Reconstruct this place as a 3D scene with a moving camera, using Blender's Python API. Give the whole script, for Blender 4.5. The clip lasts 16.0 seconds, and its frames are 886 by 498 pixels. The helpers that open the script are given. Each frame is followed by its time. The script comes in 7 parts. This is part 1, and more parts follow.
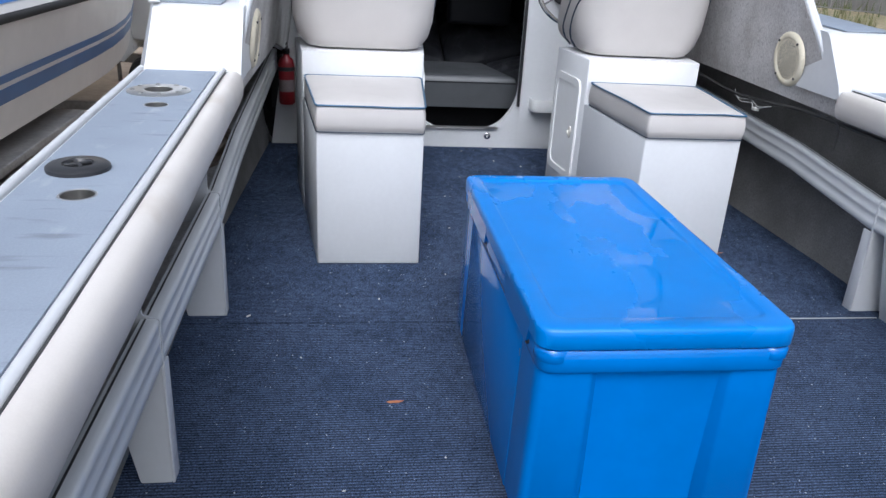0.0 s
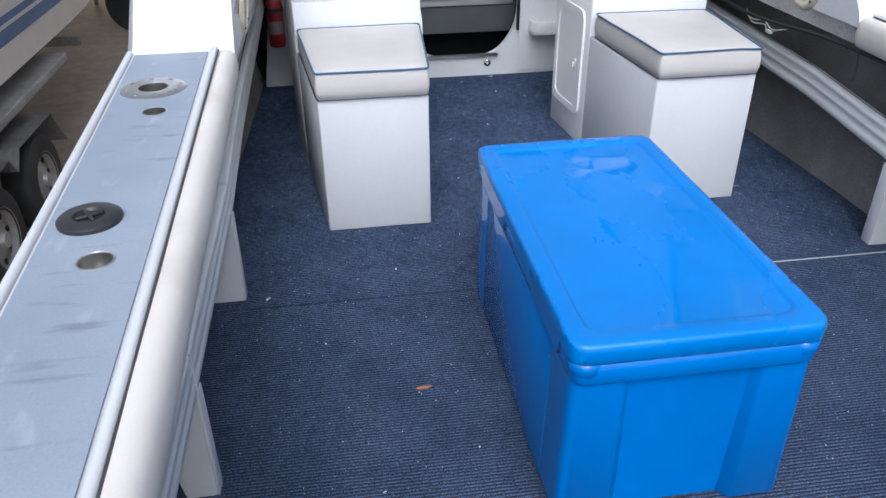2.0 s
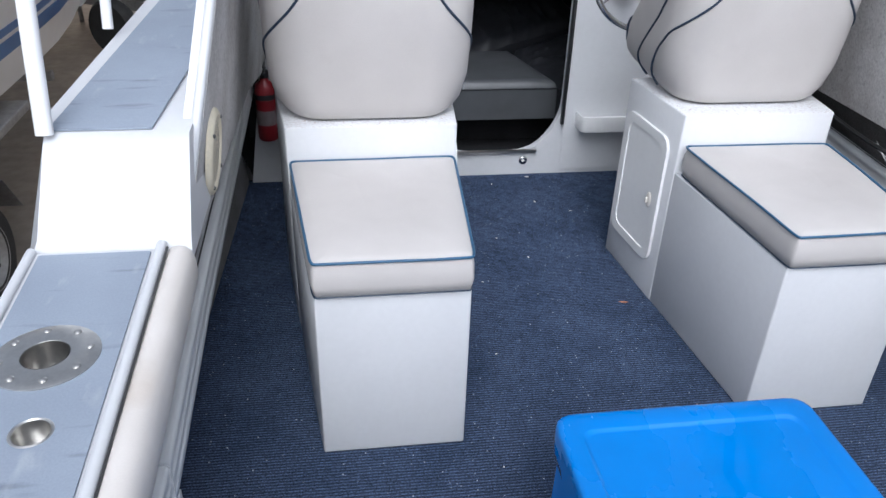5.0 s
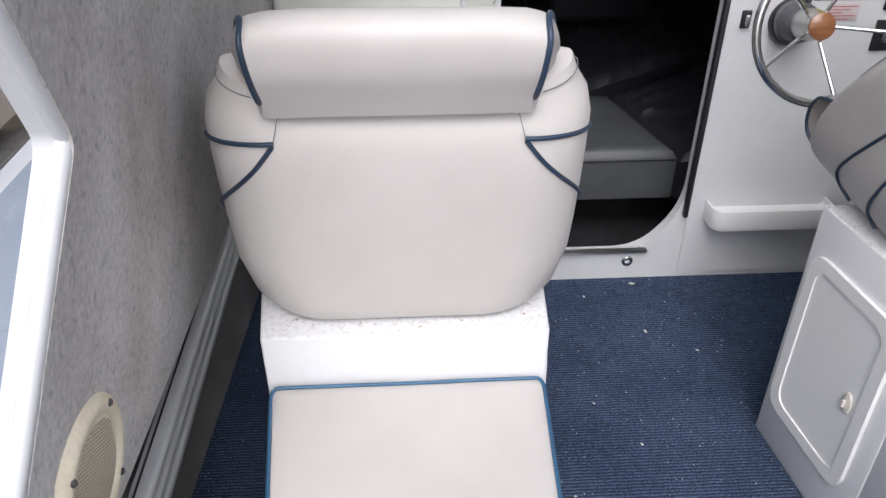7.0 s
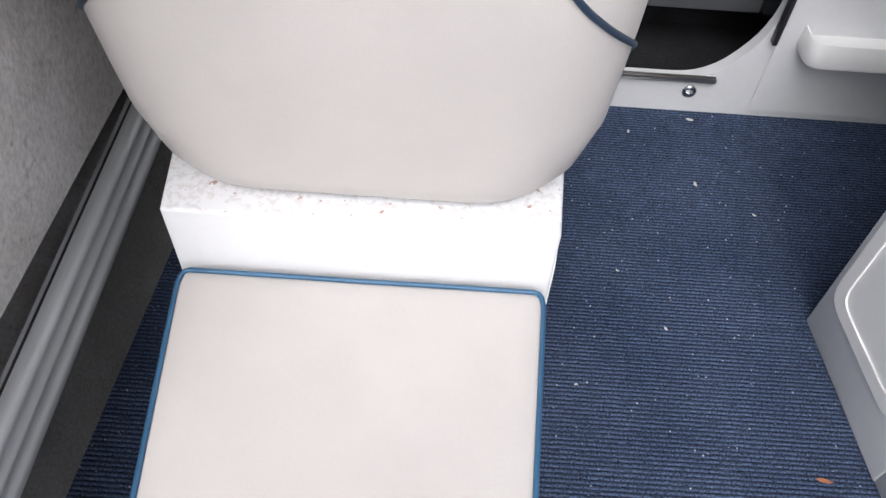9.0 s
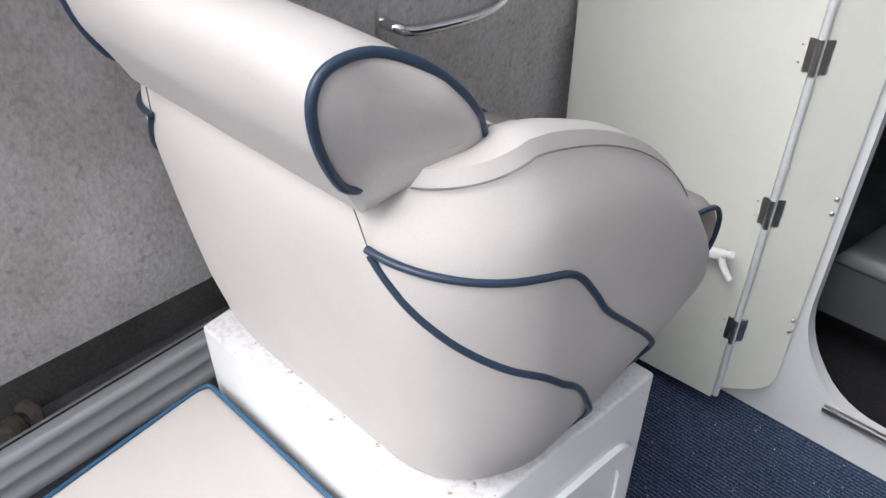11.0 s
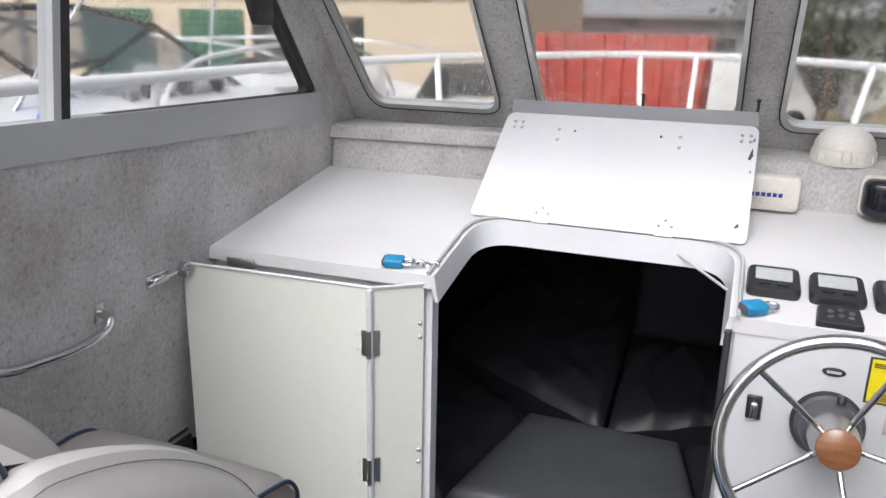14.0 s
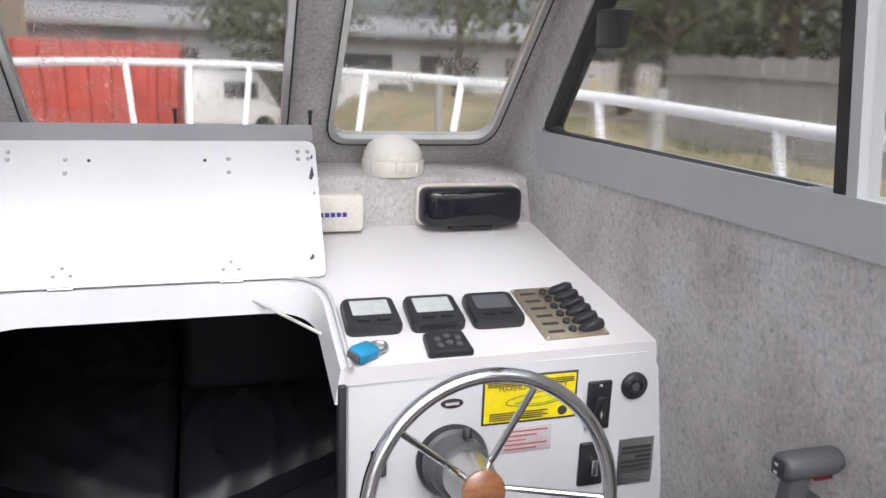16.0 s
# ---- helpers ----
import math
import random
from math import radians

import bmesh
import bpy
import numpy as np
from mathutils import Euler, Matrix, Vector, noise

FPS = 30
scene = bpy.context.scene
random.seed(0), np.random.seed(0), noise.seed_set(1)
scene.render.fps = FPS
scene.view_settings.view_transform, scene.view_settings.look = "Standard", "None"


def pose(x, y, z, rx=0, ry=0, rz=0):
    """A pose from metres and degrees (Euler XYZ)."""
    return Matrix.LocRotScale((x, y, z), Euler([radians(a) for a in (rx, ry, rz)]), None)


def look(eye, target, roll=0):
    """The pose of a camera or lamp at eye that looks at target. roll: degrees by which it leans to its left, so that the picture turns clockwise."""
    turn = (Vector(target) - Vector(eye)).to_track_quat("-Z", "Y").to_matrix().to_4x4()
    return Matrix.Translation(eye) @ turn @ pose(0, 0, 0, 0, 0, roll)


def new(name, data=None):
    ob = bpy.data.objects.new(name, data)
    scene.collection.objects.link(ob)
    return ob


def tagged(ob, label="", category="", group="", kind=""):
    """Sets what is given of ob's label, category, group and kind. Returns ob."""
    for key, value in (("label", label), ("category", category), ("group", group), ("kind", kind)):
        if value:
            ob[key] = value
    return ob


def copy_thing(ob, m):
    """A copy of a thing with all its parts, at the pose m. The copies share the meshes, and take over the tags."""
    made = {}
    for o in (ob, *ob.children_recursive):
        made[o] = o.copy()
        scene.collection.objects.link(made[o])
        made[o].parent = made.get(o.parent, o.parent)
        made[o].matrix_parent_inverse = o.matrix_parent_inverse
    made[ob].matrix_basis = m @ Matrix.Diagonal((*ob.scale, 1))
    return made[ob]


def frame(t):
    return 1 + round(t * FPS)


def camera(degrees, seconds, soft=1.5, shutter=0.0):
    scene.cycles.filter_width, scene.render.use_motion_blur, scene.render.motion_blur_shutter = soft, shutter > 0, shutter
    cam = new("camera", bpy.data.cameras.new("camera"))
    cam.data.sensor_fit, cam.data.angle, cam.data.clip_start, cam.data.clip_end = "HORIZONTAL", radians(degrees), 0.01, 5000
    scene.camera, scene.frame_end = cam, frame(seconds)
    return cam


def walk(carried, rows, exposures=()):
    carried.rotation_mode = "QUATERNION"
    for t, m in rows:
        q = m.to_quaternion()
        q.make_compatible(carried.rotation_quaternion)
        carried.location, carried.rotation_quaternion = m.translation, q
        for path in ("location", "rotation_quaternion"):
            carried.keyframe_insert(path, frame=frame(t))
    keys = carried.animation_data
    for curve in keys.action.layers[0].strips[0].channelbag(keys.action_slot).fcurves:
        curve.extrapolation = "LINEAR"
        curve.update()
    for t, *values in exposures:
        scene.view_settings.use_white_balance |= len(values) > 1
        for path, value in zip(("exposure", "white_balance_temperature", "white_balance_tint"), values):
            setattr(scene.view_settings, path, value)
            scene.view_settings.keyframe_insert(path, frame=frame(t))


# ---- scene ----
cam = camera(60.6, 16.0)
PATH = [
    (0, (0.1, -2.499, 1.108), (0.356, -0.671, 0.34), 3.3),
    (0.5, (0.075, -2.417, 1.043), (0.25, -0.579, 0.274), 1.7),
    (1, (0.027, -2.321, 1.057), (0.182, -0.457, 0.35), 1.7),
    (1.5, (-0.013, -2.315, 1.192), (0.208, -0.558, 0.262), 0.5),
    (2, (0.068, -2.362, 1.306), (0.311, -0.659, 0.284), -0.6),
    (2.5, (0.085, -2.35, 1.368), (0.405, -0.7, 0.285), -0.1),
    (3, (0.054, -2.3, 1.382), (0.439, -0.675, 0.282), 2.1),
    (3.5, (0.085, -2.247, 1.392), (0.455, -0.611, 0.303), 3.2),
    (4, (0.074, -1.966, 1.375), (0.408, -0.32, 0.288), 2.2),
    (4.5, (0.006, -1.622, 1.413), (0.312, 0.044, 0.348), 1.8),
    (5, (0.074, -1.429, 1.435), (0.335, 0.277, 0.424), 1.8),
    (5.2, (0.132, -1.341, 1.465), (0.371, 0.379, 0.473), 1.6),
    (7.3, (0.18, -0.299, 1.46), (0.242, 1.341, 0.317), 0.5),
    (7.5, (0.174, -0.241, 1.426), (0.225, 1.313, 0.168), 1.0),
    (8, (0.159, -0.15, 1.311), (0.225, 1.078, -0.266), 1.3),
    (8.5, (0.158, -0.13, 1.311), (0.264, 0.979, -0.35), 5.0),
    (9, (0.274, -0.025, 1.337), (0.263, 1.249, -0.204), 3.5),
    (9.5, (0.488, 0.148, 1.360), (0.161, 1.516, -0.062), 1.2),
    (9.7, (0.531, 0.209, 1.367), (0.059, 1.570, -0.021), 0.7),
    (10, (0.554, 0.291, 1.356), (-0.109, 1.614, 0.011), 0.7),
    (10.2, (0.581, 0.314, 1.360), (-0.235, 1.587, 0.062), 0.9),
    (12.3, (0.994, 0.056, 1.467), (-0.338, 1.197, 0.506), -0.4),
    (12.5, (1.026, 0.054, 1.493), (-0.327, 1.276, 0.673), -0.7),
    (12.7, (1.033, 0.066, 1.52), (-0.297, 1.375, 0.801), -0.3),
    (13, (1.033, 0.093, 1.544), (-0.202, 1.54, 0.927), -0.2),
    (13.5, (1.019, 0.137, 1.551), (0.049, 1.795, 0.997), 0.7),
    (14, (1.029, 0.172, 1.542), (0.332, 1.963, 0.988), 1.2),
    (14.5, (1.04, 0.201, 1.522), (0.626, 2.076, 0.961), 1.2),
    (15, (0.888, 0.28, 1.513), (0.777, 2.199, 0.959), 1.2),
    (15.5, (0.814, 0.355, 1.512), (1.021, 2.271, 0.976), 1.5),
    (16, (0.871, 0.506, 1.524), (1.437, 2.359, 1.028), 2.1),
]
walk(cam, [(t, look(eye, target, roll)) for t, eye, target, roll in PATH],
     exposures=[(0, 0.42, 5780, 10), (4, 0.40, 5780, 10), (5, 0.34, 5800, 10), (7.5, 0.50, 6300, 13), (9, 0.55, 6300, 12), (10, 0.60, 6300, 11), (12.5, 0.72, 6200, 12), (13, 0.76, 6200, 12), (14, 0.64, 6250, 12), (15, 0.64, 6250, 12), (16, 0.74, 6250, 13)])

# ---- world and light: an overcast, rainy day ----
world = bpy.data.worlds.new("overcast")
scene.world = world
world.use_nodes = True
wn = world.node_tree
sky = wn.nodes.new("ShaderNodeTexSky")
sky.sky_type, sky.sun_disc = "NISHITA", False
sky.sun_elevation, sky.sun_rotation = radians(50), radians(187)
sky.air_density, sky.dust_density, sky.ozone_density = 1.0, 6.0, 1.0
grey = wn.nodes.new("ShaderNodeHueSaturation")
grey.inputs["Saturation"].default_value = 0.3
wn.links.new(sky.outputs[0], grey.inputs["Color"])
wn.links.new(grey.outputs[0], wn.nodes["Background"].inputs[0])
wn.nodes["Background"].inputs[1].default_value = 0.15
sun = new("sun", bpy.data.lights.new("sun", "SUN"))
sun.data.energy, sun.data.angle, sun.data.color = 0.7, radians(45), (0.98, 0.985, 1.0)
sun.matrix_world = look((0, 0, 10), (0.7, 8.2, 0))


# ---- materials ----
def link(nt, a, b):
    nt.links.new(a, b)


def mat(name, c1, c2=None, rough=0.5, metal=0.0, scale=4.0, fine=120.0, bump=0.15, coat=0.0, vary=0.06, spec=0.5, stretch=(1, 1, 1), dist=0.002):
    """Two-scale mottled surface: c1 to c2 in broad patches, fine grain in value and relief, uneven gloss."""
    c2 = c2 or tuple(v * 0.88 for v in c1)
    m = bpy.data.materials.new(name)
    m.use_nodes = True
    nt = m.node_tree
    b = nt.nodes["Principled BSDF"]
    tc = nt.nodes.new("ShaderNodeTexCoord")
    mp = nt.nodes.new("ShaderNodeMapping")
    mp.inputs["Scale"].default_value = stretch
    link(nt, tc.outputs["Object"], mp.inputs[0])
    n1, n2 = nt.nodes.new("ShaderNodeTexNoise"), nt.nodes.new("ShaderNodeTexNoise")
    n1.inputs["Scale"].default_value, n1.inputs["Detail"].default_value = scale, 5
    n2.inputs["Scale"].default_value, n2.inputs["Detail"].default_value = fine, 3
    for n in (n1, n2):
        link(nt, mp.outputs[0], n.inputs["Vector"])
    ramp = nt.nodes.new("ShaderNodeMapRange")
    ramp.inputs[1].default_value, ramp.inputs[2].default_value = 0.35, 0.68
    link(nt, n1.outputs["Fac"], ramp.inputs[0])
    mix = nt.nodes.new("ShaderNodeMix")
    mix.data_type = "RGBA"
    mix.inputs[6].default_value, mix.inputs[7].default_value = (*c1, 1), (*c2, 1)
    link(nt, ramp.outputs[0], mix.inputs[0])
    hs = nt.nodes.new("ShaderNodeHueSaturation")
    val = nt.nodes.new("ShaderNodeMapRange")
    val.inputs[1].default_value, val.inputs[2].default_value = 0.3, 0.7
    val.inputs[3].default_value, val.inputs[4].default_value = 1 - vary, 1 + vary
    link(nt, n2.outputs["Fac"], val.inputs[0])
    link(nt, val.outputs[0], hs.inputs["Value"])
    link(nt, mix.outputs[2], hs.inputs["Color"])
    link(nt, hs.outputs[0], b.inputs["Base Color"])
    rr = nt.nodes.new("ShaderNodeMapRange")
    rr.inputs[3].default_value, rr.inputs[4].default_value = max(rough - 0.08, 0.02), min(rough + 0.1, 1)
    link(nt, n1.outputs["Fac"], rr.inputs[0])
    link(nt, rr.outputs[0], b.inputs["Roughness"])
    b.inputs["Metallic"].default_value = metal
    b.inputs["Coat Weight"].default_value = coat
    b.inputs["Specular IOR Level"].default_value = spec
    if bump:
        bp = nt.nodes.new("ShaderNodeBump")
        bp.inputs["Strength"].default_value, bp.inputs["Distance"].default_value = bump, dist
        link(nt, n2.outputs["Fac"], bp.inputs["Height"])
        link(nt, bp.outputs[0], b.inputs["Normal"])
    return m


WHITE = mat("white painted aluminium", (0.60, 0.607, 0.62), (0.545, 0.552, 0.565), 0.38, scale=2.5, fine=60, bump=0.04, vary=0.015)
GLOSS = mat("white gelcoat", (0.79, 0.79, 0.78), (0.74, 0.74, 0.73), 0.28, scale=2, fine=40, bump=0.03, vary=0.015)
DASHW = mat("white textured dash paint", (0.60, 0.592, 0.59), (0.55, 0.542, 0.54), 0.55, scale=3, fine=300, bump=0.12, vary=0.02)
DOORW = mat("aged ivory door panel", (0.66, 0.665, 0.605), (0.60, 0.605, 0.55), 0.3, scale=1.5, fine=40, bump=0.03, vary=0.015)
VINYL = mat("cream white marine vinyl", (0.53, 0.503, 0.482), (0.485, 0.46, 0.44), 0.45, scale=5, fine=420, bump=0.10, vary=0.02)
BOLST = mat("white vinyl coaming bolster", (0.65, 0.61, 0.57), (0.56, 0.52, 0.475), 0.42, scale=3.5, fine=350, bump=0.08, vary=0.02)
PIPE = mat("slate blue piping", (0.020, 0.040, 0.075), (0.016, 0.032, 0.06), 0.4, scale=8, fine=200, bump=0.1)
PIPET = mat("faded teal blue piping", (0.028, 0.105, 0.20), (0.022, 0.08, 0.16), 0.4, scale=8, fine=200, bump=0.1)
FELT = mat("grey felt lining carpet", (0.52, 0.512, 0.505), (0.39, 0.37, 0.357), 0.95, scale=7, fine=150, bump=0.4, vary=0.16, spec=0.1, stretch=(1, 1, 0.7), dist=0.003)
# Darker copy of FELT that holds the shade under the gunwale.
FELT_SHADED = mat("hull lining felt darkened for shade", (0.24, 0.235, 0.23), (0.165, 0.16, 0.155), 0.95, scale=5, fine=150, bump=0.4, vary=0.16, spec=0.1, dist=0.003)
NONSKID = mat("blue grey non-skid deck paint", (0.27, 0.31, 0.37), (0.22, 0.255, 0.31), 0.6, scale=3, fine=260, bump=0.25, vary=0.05)
ALU = mat("brushed aluminium extrusion", (0.70, 0.71, 0.72), (0.62, 0.63, 0.64), 0.42, 0.25, scale=6, fine=80, bump=0.06, stretch=(1, 0.1, 1))
ALUG = mat("grey painted window sill", (0.42, 0.43, 0.435), (0.38, 0.39, 0.395), 0.42, scale=3, fine=80, bump=0.03, vary=0.02)
FRAMEG = mat("dull aluminium window frame", (0.58, 0.58, 0.57), (0.48, 0.475, 0.465), 0.35, 0.6, scale=9, fine=90, bump=0.04)
CHROME = mat("polished stainless steel", (0.72, 0.72, 0.72), (0.62, 0.62, 0.62), 0.13, 1.0, scale=12, fine=90, bump=0.02, vary=0.02)
STEEL = mat("brushed stainless steel", (0.58, 0.57, 0.55), (0.50, 0.49, 0.47), 0.3, 1.0, scale=12, fine=120, bump=0.04)
BLACK = mat("black plastic", (0.016, 0.016, 0.018), (0.022, 0.022, 0.024), 0.38, scale=10, fine=200, bump=0.06)
RUBBER = mat("black rubber seal", (0.014, 0.014, 0.014), (0.03, 0.03, 0.03), 0.65, scale=20, fine=150, bump=0.1)
BLUE = mat("bright blue rotomoulded plastic", (0.005, 0.160, 0.55), (0.005, 0.143, 0.49), 0.08, scale=3, fine=14, bump=0.03, vary=0.03, dist=0.003)
BERTH = mat("charcoal grey vinyl", (0.066, 0.070, 0.076), (0.053, 0.056, 0.061), 0.42, scale=6, fine=300, bump=0.1)
# Darkened copies of the berth vinyl: the cuddy's shade is in the colour.
BERTH_SHADED = mat("berth vinyl darkened for deep shade", (0.010, 0.011, 0.015), (0.007, 0.008, 0.011), 0.55, scale=6, fine=300, bump=0.1, spec=0.3)
BERTH_DIMMED = mat("berth vinyl cover darkened for shade", (0.019, 0.020, 0.024), (0.012, 0.013, 0.016), 0.42, scale=5, fine=300, bump=0.1, spec=0.4)
# Near-black base colour puts the cuddy's shade into its lining.
CUDDY = mat("cuddy lining carpet darkened for shade", (0.022, 0.022, 0.024), (0.016, 0.016, 0.017), 0.95, scale=6, fine=160, bump=0.4, vary=0.2, spec=0.1)
# Red darkened to hold the shade the extinguisher stands in.
RED = mat("red enamel darkened for shade", (0.22, 0.010, 0.016), (0.16, 0.008, 0.012), 0.35, scale=6, fine=80, bump=0.04)
YELLOW = mat("yellow capacity plate", (0.80, 0.66, 0.01), (0.75, 0.60, 0.01), 0.35, scale=8, fine=60, bump=0.02)
CREAM = mat("aged cream plastic", (0.70, 0.64, 0.50), (0.62, 0.56, 0.42), 0.45, scale=12, fine=150, bump=0.05)
IVORY = mat("ivory instrument cover plastic", (0.70, 0.67, 0.61), (0.64, 0.60, 0.54), 0.42, scale=12, fine=150, bump=0.05)
WOOD = mat("varnished hub wood", (0.25, 0.105, 0.045), (0.15, 0.06, 0.025), 0.3, scale=14, fine=160, bump=0.05, vary=0.18, stretch=(1, 1, 6), coat=0.4)
GREYP = mat("dark grey plastic", (0.085, 0.088, 0.095), (0.07, 0.072, 0.08), 0.45, scale=10, fine=200, bump=0.05)
ROPE = mat("weathered twisted rope", (0.40, 0.34, 0.28), (0.28, 0.23, 0.185), 0.85, scale=30, fine=400, bump=0.5, vary=0.2)
LOCKB = mat("blue vinyl padlock jacket", (0.015, 0.23, 0.42), (0.012, 0.19, 0.36), 0.4, scale=20, fine=200, bump=0.05)
BRASS = mat("dull brass plate", (0.55, 0.47, 0.36), (0.44, 0.37, 0.27), 0.35, 0.9, scale=12, fine=160, bump=0.05)
LCD = mat("pale liquid crystal screen", (0.42, 0.44, 0.42), (0.38, 0.40, 0.38), 0.15, scale=12, fine=60, bump=0.0)
PAPER = mat("faded printed label", (0.55, 0.50, 0.50), (0.48, 0.43, 0.44), 0.5, scale=30, fine=200, bump=0.02)
INK = mat("dark printed ink", (0.03, 0.03, 0.03), (0.05, 0.05, 0.05), 0.5, scale=20, fine=100, bump=0)
INKR = mat("red printed ink", (0.45, 0.10, 0.10), (0.38, 0.10, 0.10), 0.5, scale=20, fine=100, bump=0)
INKB = mat("blue printed ink", (0.02, 0.04, 0.28), (0.02, 0.04, 0.25), 0.5, scale=20, fine=100, bump=0)
INKG = mat("green printed ink", (0.25, 0.45, 0.02), (0.22, 0.40, 0.02), 0.5, scale=20, fine=100, bump=0)
LEAF = mat("dry fallen leaf", (0.42, 0.16, 0.07), (0.30, 0.11, 0.05), 0.7, scale=60, fine=300, bump=0.2)
LINT = mat("pale lint", (0.55, 0.52, 0.48), (0.45, 0.42, 0.38), 0.9, scale=60, fine=300, bump=0.2)
RAILW = mat("white powder-coated tube", (0.80, 0.80, 0.80), (0.74, 0.74, 0.74), 0.35, scale=5, fine=60, bump=0.03, vary=0.02)
CABLE = mat("black cable", (0.018, 0.018, 0.018), (0.03, 0.03, 0.03), 0.5, scale=20, fine=100, bump=0.02)
# Label colour dimmed to match the extinguisher's painted-in shade.
CABLEG = mat("printed label dimmed for shade", (0.20, 0.17, 0.17), (0.14, 0.11, 0.11), 0.6, scale=20, fine=100, bump=0.02)
CABLEW = mat("pale cable", (0.55, 0.55, 0.53), (0.42, 0.42, 0.40), 0.5, scale=20, fine=100, bump=0.02)


def marks(m, colour, scale, lo, hi, amount, stretch=(1, 1, 1), above=None, detail=4):
    """Stains or specks of their own shape: where a noise passes lo..hi the colour shows through."""
    nt = m.node_tree
    b = nt.nodes["Principled BSDF"]
    src = b.inputs["Base Color"].links[0].from_socket
    tc, mp, n = nt.nodes.new("ShaderNodeTexCoord"), nt.nodes.new("ShaderNodeMapping"), nt.nodes.new("ShaderNodeTexNoise")
    mp.inputs["Scale"].default_value, mp.inputs["Location"].default_value = stretch, (3.1, 1.7, 5.3)
    n.inputs["Scale"].default_value, n.inputs["Detail"].default_value = scale, detail
    link(nt, tc.outputs["Object"], mp.inputs[0])
    link(nt, mp.outputs[0], n.inputs["Vector"])
    r = nt.nodes.new("ShaderNodeMapRange")
    r.inputs[1].default_value, r.inputs[2].default_value, r.inputs[4].default_value = lo, hi, amount
    link(nt, n.outputs["Fac"], r.inputs[0])
    fac = r.outputs[0]
    if above is not None:
        sp, gt, mu = nt.nodes.new("ShaderNodeSeparateXYZ"), nt.nodes.new("ShaderNodeMath"), nt.nodes.new("ShaderNodeMath")
        gt.operation, gt.inputs[1].default_value, mu.operation = "GREATER_THAN", above, "MULTIPLY"
        link(nt, tc.outputs["Object"], sp.inputs[0])
        link(nt, sp.outputs[2], gt.inputs[0])
        link(nt, gt.outputs[0], mu.inputs[0])
        link(nt, fac, mu.inputs[1])
        fac = mu.outputs[0]
    mx = nt.nodes.new("ShaderNodeMix")
    mx.data_type = "RGBA"
    mx.inputs[7].default_value = (*colour, 1)
    link(nt, fac, mx.inputs[0])
    link(nt, src, mx.inputs[6])
    link(nt, mx.outputs[2], b.inputs["Base Color"])


LEDGE = mat("white paint with rusty specks", (0.69, 0.695, 0.705), (0.64, 0.645, 0.655), 0.38, scale=2.5, fine=60, bump=0.04, vary=0.015)
marks(LEDGE, (0.42, 0.36, 0.34), 120, 0.50, 0.60, 0.35, above=0.6585)
marks(LEDGE, (0.30, 0.15, 0.10), 75, 0.66, 0.70, 0.8, above=0.6585)
marks(NONSKID, (0.10, 0.11, 0.13), 6, 0.60, 0.72, 0.55, (1.0, 5.0, 1))
marks(NONSKID, (0.42, 0.44, 0.47), 9, 0.62, 0.75, 0.4, (3.0, 1.0, 1))
marks(BOLST, (0.42, 0.33, 0.24), 5, 0.58, 0.75, 0.4, (1.0, 1.0, 2.0))
marks(VINYL, (0.36, 0.32, 0.31), 9, 0.60, 0.80, 0.16)
marks(FELT, (0.26, 0.225, 0.20), 3.2, 0.54, 0.74, 0.42, (1, 1.6, 0.5))
marks(FELT, (0.52, 0.51, 0.50), 38, 0.54, 0.70, 0.4)
marks(FELT, (0.17, 0.165, 0.16), 70, 0.58, 0.70, 0.4)
GREYT = mat("grey stitching thread", (0.22, 0.21, 0.21), (0.15, 0.15, 0.15), 0.8, scale=40, fine=500, bump=0.2)
# Lid blue lighter than the body's, for sky reflected on top.
BLUEW = mat("wet blue rotomoulded plastic lightened for sky", (0.005, 0.185, 0.60), (0.005, 0.168, 0.54), 0.08, scale=3, fine=14, bump=0.03, vary=0.03, dist=0.003)


def wet(m):
    """Puddles of rain: mirror-smooth pools with sharp shores on duller, damp plastic."""
    nt = m.node_tree
    b = nt.nodes["Principled BSDF"]
    tc, mp, n, r = nt.nodes.new("ShaderNodeTexCoord"), nt.nodes.new("ShaderNodeMapping"), nt.nodes.new("ShaderNodeTexNoise"), nt.nodes.new("ShaderNodeMapRange")
    mp.inputs["Scale"].default_value, mp.inputs["Location"].default_value = (1.0, 0.55, 1), (0.4, 2.2, 0)
    n.inputs["Scale"].default_value, n.inputs["Detail"].default_value = 5.0, 5
    r.inputs[1].default_value, r.inputs[2].default_value = 0.51, 0.53
    r.inputs[3].default_value, r.inputs[4].default_value = 0.40, 0.02
    link(nt, tc.outputs["Object"], mp.inputs[0])
    link(nt, mp.outputs[0], n.inputs["Vector"])
    link(nt, n.outputs["Fac"], r.inputs[0])
    link(nt, r.outputs[0], b.inputs["Roughness"])


wet(BLUEW)


